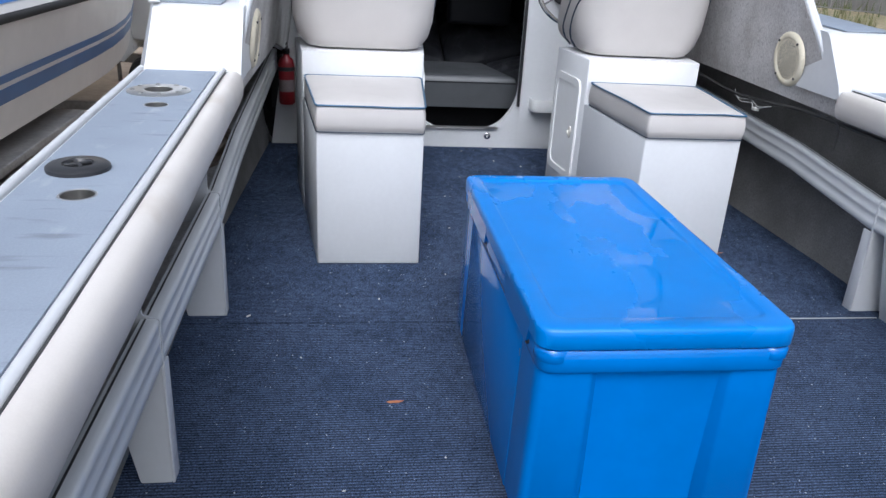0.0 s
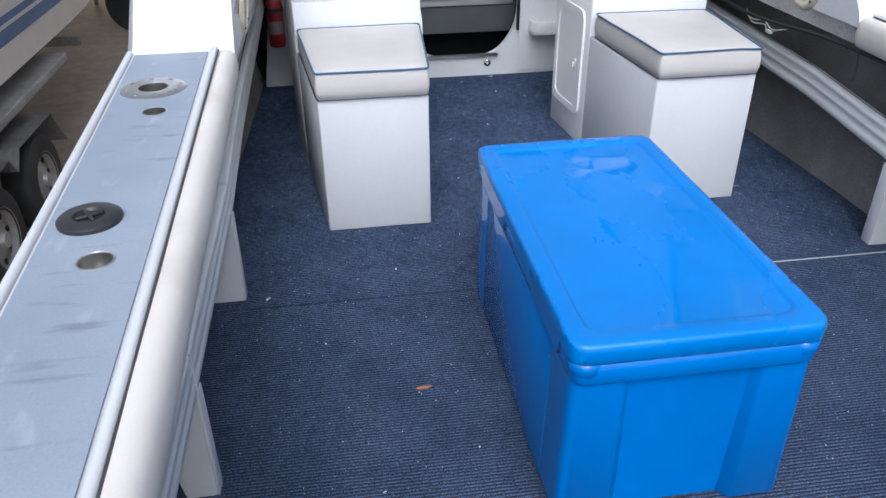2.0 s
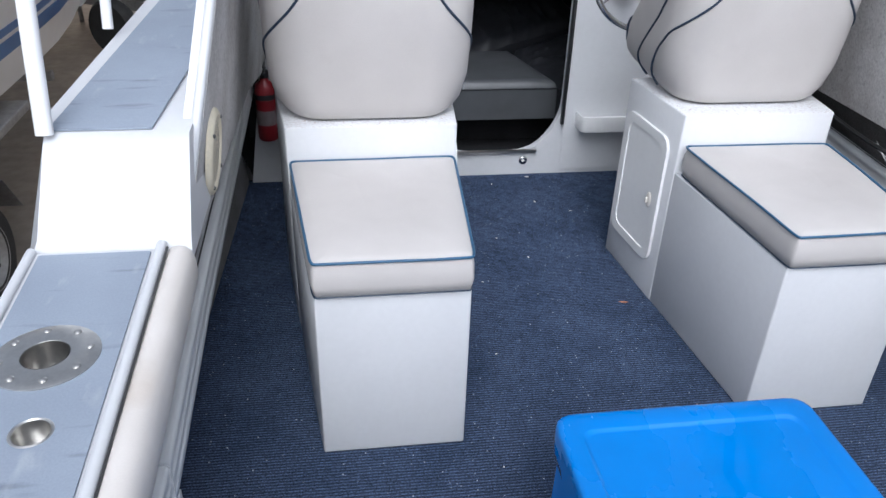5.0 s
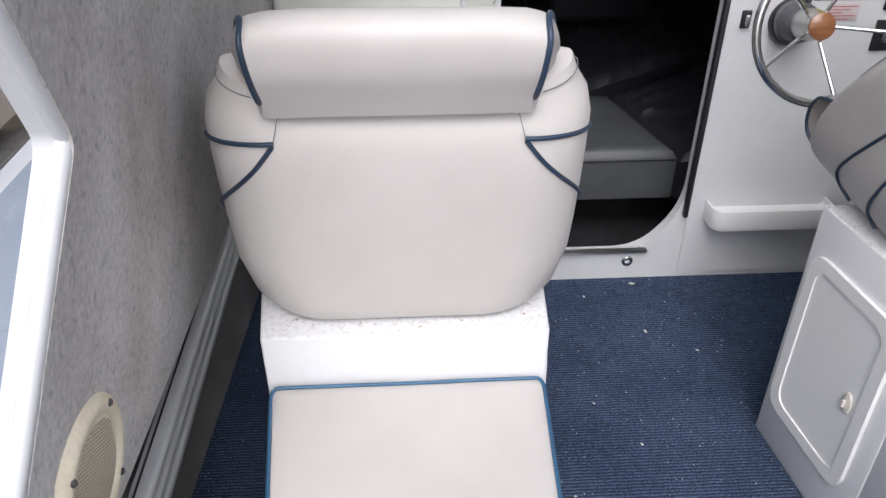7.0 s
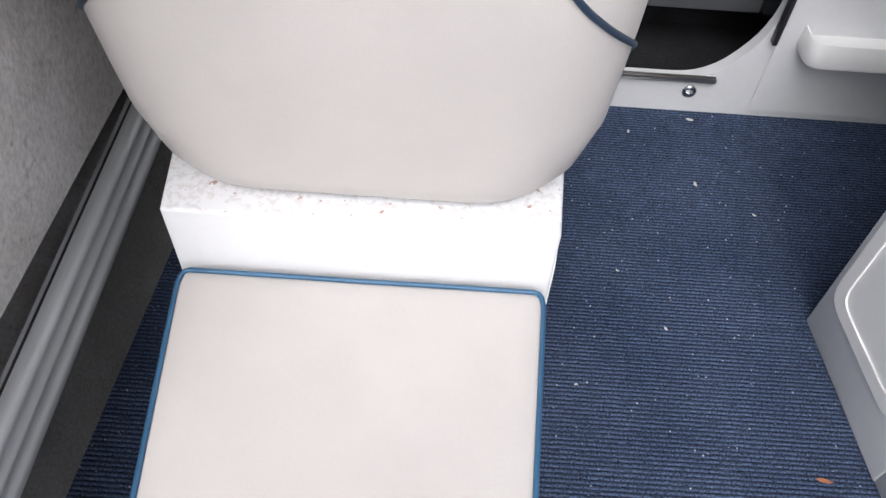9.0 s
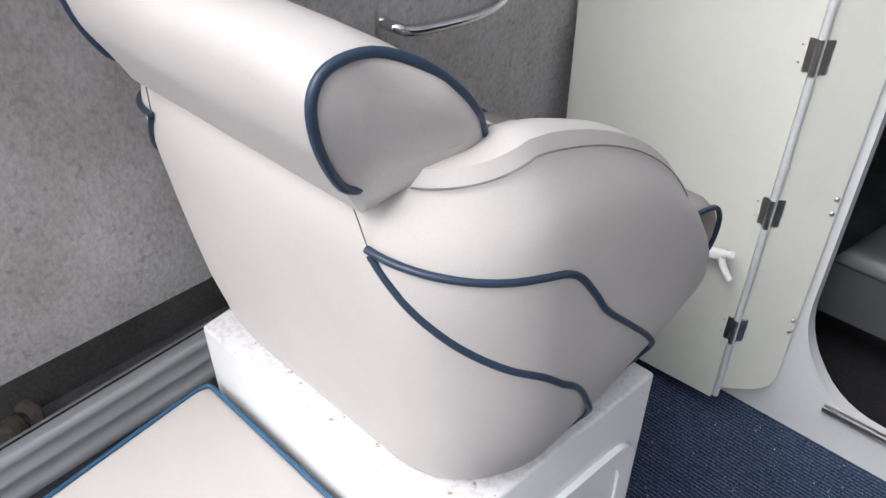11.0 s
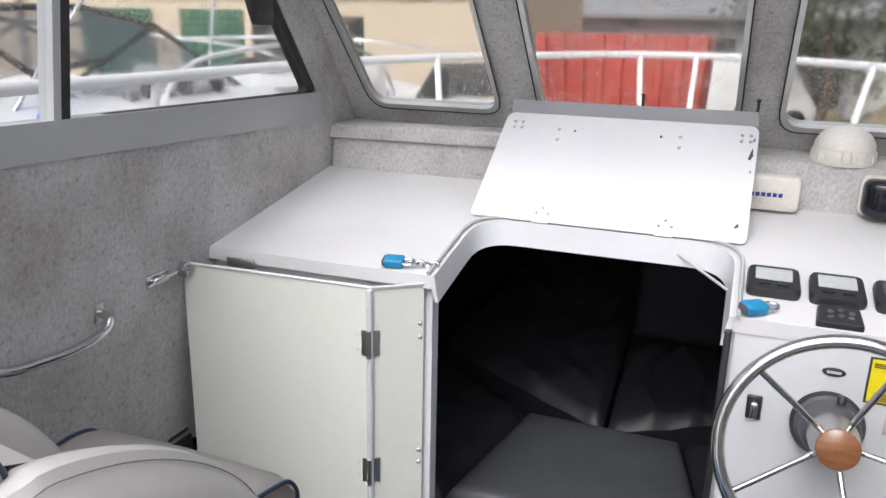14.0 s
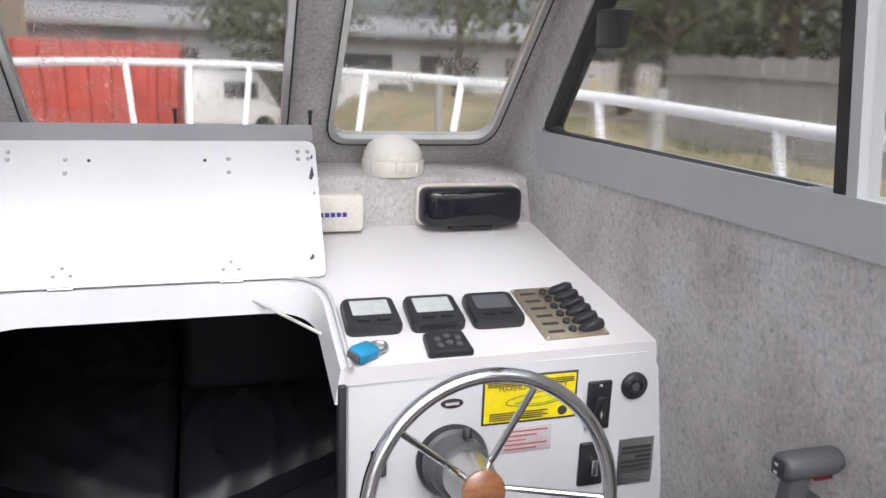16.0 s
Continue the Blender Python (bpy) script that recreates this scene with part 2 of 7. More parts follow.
def carpet_material():
    m = mat("navy ribbed marine carpet", (0.046, 0.064, 0.108), (0.032, 0.047, 0.083), 0.95, scale=5, fine=260, bump=0.9, vary=0.8, spec=0.12, dist=0.003)
    nt = m.node_tree
    b = nt.nodes["Principled BSDF"]
    src = b.inputs["Base Color"].links[0].from_socket
    tc = nt.nodes.new("ShaderNodeTexCoord")
    # Rib shading painted in: bands of darker and lighter colour across the floor.
    rib = nt.nodes.new("ShaderNodeTexWave")
    rib.bands_direction = "Y"
    rib.inputs["Scale"].default_value, rib.inputs["Distortion"].default_value = 33.07, 1.6
    link(nt, tc.outputs["Object"], rib.inputs["Vector"])
    rib_shade = nt.nodes.new("ShaderNodeMapRange")
    rib_shade.inputs[3].default_value, rib_shade.inputs[4].default_value = 0.44, 1.54
    link(nt, rib.outputs["Fac"], rib_shade.inputs[0])
    rh = nt.nodes.new("ShaderNodeHueSaturation")
    link(nt, rib_shade.outputs[0], rh.inputs["Value"])
    link(nt, src, rh.inputs["Color"])
    src = rh.outputs[0]
    vor = nt.nodes.new("ShaderNodeTexVoronoi")
    vor.inputs["Scale"].default_value = 60
    link(nt, tc.outputs["Object"], vor.inputs["Vector"])
    small = nt.nodes.new("ShaderNodeMath")
    small.operation, small.inputs[1].default_value = "LESS_THAN", 0.12
    link(nt, vor.outputs["Distance"], small.inputs[0])
    pick = nt.nodes.new("ShaderNodeTexNoise")
    pick.inputs["Scale"].default_value = 26
    link(nt, tc.outputs["Object"], pick.inputs["Vector"])
    gate = nt.nodes.new("ShaderNodeMath")
    gate.operation, gate.inputs[1].default_value = "GREATER_THAN", 0.54
    link(nt, pick.outputs["Fac"], gate.inputs[0])
    both = nt.nodes.new("ShaderNodeMath")
    both.operation = "MULTIPLY"
    link(nt, small.outputs[0], both.inputs[0])
    link(nt, gate.outputs[0], both.inputs[1])
    mix = nt.nodes.new("ShaderNodeMix")
    mix.data_type = "RGBA"
    mix.inputs[7].default_value = (0.30, 0.33, 0.38, 1)
    link(nt, both.outputs[0], mix.inputs[0])
    link(nt, src, mix.inputs[6])
    link(nt, mix.outputs[2], b.inputs["Base Color"])
    return m


def glass_material(name, drops=0.0, tint=(0.97, 0.98, 0.98)):
    m = bpy.data.materials.new(name)
    m.use_nodes = True
    nt = m.node_tree
    b = nt.nodes["Principled BSDF"]
    b.inputs["Base Color"].default_value = (*tint, 1)
    b.inputs["Transmission Weight"].default_value = 1
    b.inputs["Roughness"].default_value = 0.0
    b.inputs["IOR"].default_value = 1.12
    if drops:
        tc = nt.nodes.new("ShaderNodeTexCoord")
        vor = nt.nodes.new("ShaderNodeTexVoronoi")
        vor.inputs["Scale"].default_value = 190
        link(nt, tc.outputs["Object"], vor.inputs["Vector"])
        inv = nt.nodes.new("ShaderNodeMapRange")
        inv.inputs[1].default_value, inv.inputs[2].default_value = 0.08, 0.27
        inv.inputs[3].default_value, inv.inputs[4].default_value = 1, 0
        link(nt, vor.outputs["Distance"], inv.inputs[0])
        patch = nt.nodes.new("ShaderNodeTexNoise")
        patch.inputs["Scale"].default_value = 7
        link(nt, tc.outputs["Object"], patch.inputs["Vector"])
        pr = nt.nodes.new("ShaderNodeMapRange")
        pr.inputs[1].default_value, pr.inputs[2].default_value = 0.44, 0.62
        link(nt, patch.outputs["Fac"], pr.inputs[0])
        mul = nt.nodes.new("ShaderNodeMath")
        mul.operation = "MULTIPLY"
        link(nt, inv.outputs[0], mul.inputs[0])
        link(nt, pr.outputs[0], mul.inputs[1])
        bp = nt.nodes.new("ShaderNodeBump")
        bp.inputs["Strength"].default_value, bp.inputs["Distance"].default_value = drops, 0.02
        link(nt, mul.outputs[0], bp.inputs["Height"])
        link(nt, bp.outputs[0], b.inputs["Normal"])
        rg = nt.nodes.new("ShaderNodeMapRange")
        rg.inputs[3].default_value, rg.inputs[4].default_value = 0.02, 0.14
        link(nt, patch.outputs["Fac"], rg.inputs[0])
        link(nt, rg.outputs[0], b.inputs["Roughness"])
    return m


CARPET = carpet_material()
GLASSF = glass_material("rain-wet windscreen glass", 0.20, (0.78, 0.785, 0.77))
GLASSS = glass_material("side window glass", 0.12, (0.86, 0.865, 0.86))


# ---- mesh helpers ----
def thing(name, label, category, group="", at=(0, 0, 0), kind=""):
    ob = new(name)
    ob.location = at
    ob.empty_display_size = 0.05
    return tagged(ob, label, category, group, kind)


def obj(name, bm, material, parent=None, label="", smooth=True, angle=46):
    me = bpy.data.meshes.new(name)
    bmesh.ops.recalc_face_normals(bm, faces=bm.faces)
    if smooth:
        for f in bm.faces:
            f.smooth = True
        lim = radians(angle)
        for e in bm.edges:
            if len(e.link_faces) == 2 and e.calc_face_angle(0) > lim:
                e.smooth = False
    bm.to_mesh(me)
    bm.free()
    me.materials.append(material)
    ob = new(name, me)
    if parent is not None:
        ob.parent = parent
    if label:
        ob["label"] = label
    return ob


def part(name, bm, material, parent, label=""):
    return obj(name, bm, material, parent, label)


def setting(name, bm, material, label, category):
    return tagged(obj(name, bm, material), label, category, kind="structure")


def quads(verts, faces):
    bm = bmesh.new()
    vs = [bm.verts.new(v) for v in verts]
    for f in faces:
        bm.faces.new([vs[i] for i in f])
    return bm


def join(*bms):
    out = bmesh.new()
    for b in bms:
        me = bpy.data.meshes.new("tmp")
        b.to_mesh(me)
        b.free()
        out.from_mesh(me)
        bpy.data.meshes.remove(me)
    return out


def moved(bm, m):
    bm.transform(m)
    return bm


def hexa(bottom, top, bevel=0.0, seg=2):
    """A block from four bottom and four top corners (both going round the same way)."""
    bm = quads([*bottom, *top], [(3, 2, 1, 0), (4, 5, 6, 7), (0, 1, 5, 4), (1, 2, 6, 5), (2, 3, 7, 6), (3, 0, 4, 7)])
    if bevel:
        bmesh.ops.bevel(bm, geom=list(bm.edges), offset=bevel, segments=seg, profile=0.5, affect="EDGES")
    return bm


def box(x0, x1, y0, y1, z0, z1, bevel=0.0, seg=2):
    c = [(x0, y0), (x1, y0), (x1, y1), (x0, y1)]
    return hexa([(x, y, z0) for x, y in c], [(x, y, z1) for x, y in c], bevel, seg)


def rpoly(pts, r, n=5):
    """Round the corners of a 2D polygon; r is one radius or one for each corner."""
    out = []
    k = len(pts)
    rs = r if isinstance(r, (list, tuple)) else [r] * k
    for i in range(k):
        p, a, b = Vector(pts[i]), Vector(pts[i - 1]), Vector(pts[(i + 1) % k])
        if rs[i] <= 0:
            out.append(tuple(p))
            continue
        u, v = (a - p), (b - p)
        d = min(rs[i], u.length * 0.48, v.length * 0.48)
        s, e = p + u.normalized() * d, p + v.normalized() * d
        for j in range(n + 1):
            t = j / n
            out.append(tuple((1 - t) ** 2 * s + 2 * t * (1 - t) * p + t * t * e))
    return out


def slab(outer, holes, place, depth):
    """A plate with holes: 2D loops laid into space by place(u, v), then given thickness along depth."""
    bm = bmesh.new()
    for loop in [outer, *holes]:
        vs = [bm.verts.new(place(u, v)) for u, v in loop]
        for i in range(len(vs)):
            bm.edges.new((vs[i - 1], vs[i]))
    bmesh.ops.triangle_fill(bm, use_beauty=True, use_dissolve=False, edges=list(bm.edges))
    ext = bmesh.ops.extrude_face_region(bm, geom=list(bm.faces), use_keep_orig=True)
    bmesh.ops.translate(bm, verts=[g for g in ext["geom"] if isinstance(g, bmesh.types.BMVert)], vec=Vector(depth))
    bmesh.ops.recalc_face_normals(bm, faces=bm.faces)
    return bm


def ring(outer, inner, place, depth):
    return slab(outer, [inner], place, depth)


def tube(points, r, seg=10, closed=False, cap=True):
    pts = [Vector(p) for p in points]
    n = len(pts)
    bm = bmesh.new()
    rings = []
    ref = None
    for i, p in enumerate(pts):
        a = pts[i - 1] if (i or closed) else p
        b = pts[(i + 1) % n] if (i < n - 1 or closed) else p
        d = (b - a).normalized()
        if ref is None:
            ref = d.orthogonal().normalized()
        ref = (ref - d * ref.dot(d))
        ref = ref.normalized() if ref.length > 1e-6 else d.orthogonal().normalized()
        w = d.cross(ref)
        rr = r[i] if isinstance(r, (list, tuple)) else r
        rings.append([bm.verts.new(p + (ref * math.cos(2 * math.pi * k / seg) + w * math.sin(2 * math.pi * k / seg)) * rr) for k in range(seg)])
    for i in range(n if closed else n - 1):
        a, b = rings[i], rings[(i + 1) % n]
        for k in range(seg):
            bm.faces.new((a[k], a[(k + 1) % seg], b[(k + 1) % seg], b[k]))
    if cap and not closed:
        bm.faces.new(list(reversed(rings[0])))
        bm.faces.new(rings[-1])
    return bm


def smooth_line(points, per=6, closed=False):
    pts = [Vector(p) for p in points]
    n = len(pts)
    out = []
    for i in range(n if closed else n - 1):
        p0 = pts[i - 1] if (i or closed) else pts[0]
        p1, p2 = pts[i], pts[(i + 1) % n]
        p3 = pts[(i + 2) % n] if (i + 2 < n or closed) else pts[-1]
        for j in range(per):
            t = j / per
            out.append(0.5 * ((2 * p1) + (p2 - p0) * t + (2 * p0 - 5 * p1 + 4 * p2 - p3) * t * t + (3 * p1 - p0 - 3 * p2 + p3) * t ** 3))
    if not closed:
        out.append(pts[-1])
    return out


def lathe(profile, seg=24, m=None):
    """Spin (radius, height) pairs about z; ends on the axis close it."""
    bm = bmesh.new()
    rows = []
    for r, z in profile:
        if r < 1e-5:
            rows.append([bm.verts.new((0, 0, z))])
        else:
            rows.append([bm.verts.new((r * math.cos(2 * math.pi * k / seg), r * math.sin(2 * math.pi * k / seg), z)) for k in range(seg)])
    for a, b in zip(rows, rows[1:]):
        for k in range(seg):
            q = [a[k % len(a)], a[(k + 1) % len(a)], b[(k + 1) % len(b)], b[k % len(b)]]
            q = list(dict.fromkeys(q))
            if len(q) > 2:
                bm.faces.new(q)
    if m is not None:
        bm.transform(m)
    return bm


def loft(rows, closed=False, caps=True):
    """Skin rows of equal length; closed joins each row end to end."""
    bm = bmesh.new()
    vs = [[bm.verts.new(p) for p in row] for row in rows]
    n = len(vs[0])
    for a, b in zip(vs, vs[1:]):
        for k in range(n if closed else n - 1):
            bm.faces.new((a[k], a[(k + 1) % n], b[(k + 1) % n], b[k]))
    if caps and closed:
        bm.faces.new(list(reversed(vs[0])))
        bm.faces.new(vs[-1])
    return bm


def screw(x, y, z, normal, parent, r=0.006, name="screw", material=None):
    m = Matrix.Translation((x, y, z)) @ Vector(normal).to_track_quat("Z", "Y").to_matrix().to_4x4()
    return part(name, lathe([(0, 0.0035), (r * 0.6, 0.003), (r, 0.001), (r, -0.002), (0, -0.002)], 10, m), material or STEEL, parent)


def flip(x, right):
    """Mirror a port-side x to starboard."""
    return 1.54 - x if right else x


def wall_x(y, z):
    """Inner face of the port cabin side, which leans in towards the top and the bow."""
    return -0.213 + 0.14 * (z - 0.741) + 0.03 * (y - 0.22)


def cabin_x(y, z, right):
    """Inner face of either cabin side; the starboard one closes in a little more towards the bow."""
    return 1.75 - 0.14 * (z - 0.741) - 0.06 * (y - 0.22) if right else wall_x(y, z)


def dash_z(y):
    return 1.03 + 0.225 * (y - 1.6)


# ---- the boat's structure ----
def ribbed_floor(x0, x1, y0, y1, z=0.0, pitch=0.0095, amp=0.0011):
    """Ribbed carpet: ribs run across the boat."""
    first, last = math.ceil(y0 / pitch * 4), math.floor(y1 / pitch * 4)
    rows = []
    for i in range(first, last + 1):
        y, h = i * pitch / 4, z + amp * math.cos(math.pi * i / 2)
        rows.append([(x0, y, h), (x1, y, h)])
    rows = [[(x0, y0, z - 0.02), (x1, y0, z - 0.02)], *rows, [(x0, y1, z - 0.02), (x1, y1, z - 0.02)]]
    bm = loft(rows)
    return bm


setting("floor", ribbed_floor(-0.40, 1.94, -0.4415, 1.66), CARPET, "navy blue ribbed marine carpet with lint specks", "carpet")
setting("floor_aft", ribbed_floor(-0.40, 1.94, -3.3, -0.4440), CARPET, "navy blue ribbed carpet on the lift-out deck hatch", "carpet")
setting("subfloor", box(-0.5, 2.04, -3.3, 3.2, -0.06, -0.022), FELT, "plain deck boards under the carpet", "deck")


def circle(x, y, r, n=24):
    return [(x + r * math.cos(2 * math.pi * k / n), y + r * math.sin(2 * math.pi * k / n)) for k in range(n)]


def deck_holes(X):
    return [circle(X(-0.385), -0.438, 0.034), circle(X(-0.355), -0.605, 0.026), circle(X(-0.328), -1.280, 0.027)]


def taper(y):
    """How far the gunwale closes in towards the stern."""
    return 0.052 * max(0.0, -0.11 - y)


def hull_side(right):
    X = lambda x: flip(x, right)
    tag = "starboard" if right else "port"
    # felt-lined inner skin under the gunwale, flared outwards
    rows = []
    for y in (-3.3, -1.2, 0.0, 0.8, 1.63):
        inn = -0.395 + max(0, y + 0.2) * 0.045
        k = taper(y)
        rows.append([(X(inn + 0.4 * k), y, -0.02), (X(inn - 0.035 + 0.6 * k), y, 0.25), (X(inn - 0.075 + k), y, 0.655), (X(inn - 0.105 + k), y, 0.655), (X(inn - 0.105 + k), y, -0.02)])
    # The darker felt colour stands for shade below the coaming.
    setting("wall_hull_" + tag, loft(rows, closed=True), FELT_SHADED, "grey felt lining on the inner hull side, darkened for shade", "hull lining")
    # painted outer topsides
    hs = []
    for y, xo, zt, xb, zb in ((-3.4, -0.528 + taper(-3.4), 0.655, -0.20, -0.62), (-0.05, -0.528, 0.655, -0.24, -0.62), (0.10, -0.525, 0.80, -0.23, -0.62), (1.6, -0.515, 0.86, -0.15, -0.62), (2.9, -0.40, 0.93, 0.10, -0.55), (4.2, 0.55, 0.98, 0.70, -0.2)):
        hs.append([(X(xo), y, zt), (X(xo), y, 0.2), (X(xb), y, zb), (X(xb + 0.02), y, zb), (X(xo + 0.02), y, 0.2), (X(xo + 0.02), y, zt)])
    setting("hull_" + tag, loft(hs, closed=True), GLOSS, "white painted aluminium hull side", "hull")
    # cockpit coaming: top plate with rolled outer edge
    setting("coaming_" + tag, join(slab([(X(-0.515 + taper(-3.3)), -3.3), (X(-0.180), -3.3), (X(-0.266), -0.112), (X(-0.515), -0.112)], deck_holes(X), lambda u, v: (u, v, 0.684), (0, 0, -0.03)),
                                   tube([(X(-0.507 + taper(-3.3)), -3.3, 0.684), (X(-0.507), -0.112, 0.688)], 0.009, 12),
                                   tube([(X(-0.176), -3.3, 0.684), (X(-0.272), -0.10, 0.688)], 0.0095, 10)),
            WHITE, "white painted aluminium cockpit coaming", "coaming")
    sheet = rpoly([(X(-0.492 + taper(-3.3)), -3.3), (X(-0.186), -3.3), (X(-0.288), -0.125), (X(-0.490), -0.125)], 0.004, 2)
    setting("deck_panel_" + tag, slab(sheet, deck_holes(X), lambda u, v: (u, v, 0.6842), (0, 0, 0.004)), NONSKID, "blue-grey non-skid panel with scuffs on the coaming", "deck panel")
    # step up to the cabin side deck
    st = []
    for x in (-0.520, -0.217):
        st.append([(X(x), -0.112, 0.655), (X(x + (0.02 if x < -0.4 else 0.0)), -0.092, 0.70), (X(x + (0.03 if x < -0.4 else 0.0)), 0.018, 0.845), (X(x + (0.03 if x < -0.4 else 0.0)), 0.038, 0.8625), (X(x), 0.16, 0.866), (X(x), 0.16, 0.655)])
    bm = loft(st, closed=True)
    bmesh.ops.bevel(bm, geom=[e for e in bm.edges if e.calc_face_angle(0) > 0.3], offset=0.008, segments=2, affect="EDGES")
    setting("side_deck_step_" + tag, bm, WHITE, "white painted step up to the cabin side deck", "deck step")
    setting("side_deck_" + tag, hexa([(X(-0.515), 0.16, 0.80), (X(-0.207), 0.16, 0.80), (X(-0.115), 2.9, 0.92), (X(-0.40), 2.9, 0.92)],
                                      [(X(-0.515), 0.16, 0.866), (X(-0.207), 0.16, 0.866), (X(-0.115), 2.9, 0.985), (X(-0.40), 2.9, 0.985)]), WHITE, "white side deck beside the cabin", "side deck")
    setting("side_deck_panel_" + tag, hexa([(X(-0.486), 0.05, 0.8648), (X(-0.290), 0.05, 0.8648), (X(-0.16), 2.0, 0.948), (X(-0.38), 2.0, 0.948)],
                                            [(X(-0.486), 0.05, 0.8688), (X(-0.290), 0.05, 0.8688), (X(-0.16), 2.0, 0.952), (X(-0.38), 2.0, 0.952)]), NONSKID, "blue-grey non-skid panel on the side deck", "deck panel")
    # cabin side: felt inside, white outside, with the window opening
    a = 0.02 if right else 0.0
    outline = rpoly([(-0.10, 0.59), (1.0, 0.622), (1.68, 0.49), (2.42, 0.95), (2.22 + a, 1.34), (1.78, 1.80), (1.70, 1.93), (0.45, 1.93), (-0.02, 1.70), (0.31, 1.135)], [0.01, 0, 0, 0, 0, 0, 0, 0, 0.02, 0.02])
    win = rpoly([(0.72, 1.315), (2.02 + a, 1.315), (2.02 + a, 1.375), (1.62 + a, 1.80), (0.44, 1.80), (0.71, 1.375)], [0.03, 0.02, 0.03, 0.07, 0.05, 0.02])
    inner = slab(outline, [win], lambda y, z: (cabin_x(y, z, right), y, z), ((1 if right else -1) * 0.012, 0, 0))
    setting("wall_" + tag, inner, FELT, "grey felt-lined cabin side wall with damp marks", "cabin wall")
    outer = slab(outline, [win], lambda y, z: (cabin_x(y, z, right) + (0.0125 if right else -0.0125), y, z), ((1 if right else -1) * 0.028, 0, 0))
    setting("cabin_side_" + tag, outer, WHITE, "white painted outer cabin side with a bare aft edge", "cabin side")
    # white edge trim along the aft cut-out
    edge = [(-0.10, 0.60), (0.305, 1.125), (0.312, 1.15), (-0.01, 1.68)]
    setting("trim_" + tag, tube(smooth_line([(cabin_x(y, z, right) + (0.012 if right else -0.012), y - 0.004, z) for y, z in edge], 6), 0.011, 8), WHITE, "white edge trim on the cabin side", "edge trim")
    # the window unit
    w = thing("window_" + ("2" if right else "1"), "side cabin window in a black rubber and grey aluminium frame, wet with rain", "window", kind="structure")
    sgn = -1 if right else 1
    P = lambda y, z, o=0.0: (cabin_x(y, z, right) + (-o if right else o), y, z)
    sill = rpoly([(0.742, 1.312), (2.04 + a, 1.290), (2.035 + a, 1.372), (0.735, 1.379), (0.462, 1.80), (0.405, 1.80)], [0.06, 0.004, 0.004, 0.006, 0.004, 0.004], 8)
    part("sill", slab(sill, [], lambda y, z: P(y, z, 0.004), (-sgn * 0.05, 0, 0)), ALUG, w, "flat grey painted sill and end trim")
    part("edge_gasket", tube([P(y, z, 0.003) for y, z in ((0.402, 1.80), (0.698, 1.352), (0.712, 1.334))], 0.0028, 6), RUBBER, w, "thin black edge gasket")
    glass_o = rpoly([(0.714, 1.372), (2.02 + a, 1.372), (1.615 + a, 1.80), (0.435, 1.80)], [0.01, 0.035, 0.06, 0.05])
    glass_i = rpoly([(0.736, 1.376), (1.985 + a, 1.376), (1.605 + a, 1.785), (0.48, 1.785)], [0.01, 0.03, 0.05, 0.04])
    part("rubber_seal", ring(glass_o, glass_i, lambda y, z: P(y, z, -0.002), (-sgn * 0.03, 0, 0)), RUBBER, w, "black rubber glazing seal")
    ym = 1.19 + (0.05 if right else 0)
    part("mullion", slab([(ym - 0.022, 1.372), (ym - 0.006, 1.372), (ym - 0.006, 1.80), (ym - 0.022, 1.80)], [], lambda y, z: P(y, z, 0.0), (-sgn * 0.035, 0, 0)), ALUG, w, "aluminium sliding-pane mullion")
    part("mullion_seal", slab([(ym - 0.005, 1.372), (ym + 0.012, 1.372), (ym + 0.012, 1.80), (ym - 0.005, 1.80)], [], lambda y, z: P(y, z, 0.001), (-sgn * 0.03, 0, 0)), RUBBER, w, "black brush seal")
    for lo, hi, nm in ((0.0, ym - 0.01, "pane"), (ym + 0.01, 3.0, "pane")):
        pts = [p for p in glass_i]
        clip = []
        for i in range(len(pts)):
            p, q = pts[i - 1], pts[i]
            for (s, t) in ((p, q),):
                pin, qin = lo <= s[0] <= hi, lo <= t[0] <= hi
                edge_x = hi if (s[0] > hi or t[0] > hi) else lo
                if pin != qin:
                    f = (edge_x - s[0]) / (t[0] - s[0])
                    clip.append((edge_x, s[1] + f * (t[1] - s[1])))
                if qin:
                    clip.append(t)
        g = part(nm, slab(clip, [], lambda y, z: P(y, z, -0.014), (-sgn * 0.004, 0, 0)), GLASSS, w, "clear pane with raindrops")
        g.visible_shadow = False
    # sliding catch at the top front corner
    part("latch", hexa([P(1.73, 1.545, 0.004), P(1.80, 1.545, 0.004), P(1.80, 1.545, -0.02), P(1.73, 1.545, -0.02)], [P(1.69, 1.61, 0.02), P(1.76, 1.61, 0.02), P(1.76, 1.61, -0.02), P(1.69, 1.61, -0.02)], 0.008), BLACK, w, "black window catch")


hull_side(False)
hull_side(True)

# cabin front, raked aft, with three windows
front_y = lambda z: 2.205 - 0.96 * (z - 1.34)
holes = [rpoly([(x0, 1.335), (x1, 1.335), (x1, 1.80), (x0, 1.80)], 0.045) for x0, x1 in ((0.012, 0.398), (0.520, 1.012), (1.115, 1.495))]
face = [(-0.10, 1.235), (1.60, 1.235), (1.56, 1.90), (-0.04, 1.90)]
setting("wall_front", slab(face, holes, lambda x, z: (x, front_y(z), z), (0, 0.006, 0.005)), FELT, "grey felt-lined raked cabin front between the windows", "cabin wall")
setting("cabin_front", slab(face, holes, lambda x, z: (x, front_y(z) + 0.0065, z + 0.0055), (0, 0.008, 0.007)), WHITE, "white painted raked cabin front", "cabin front")
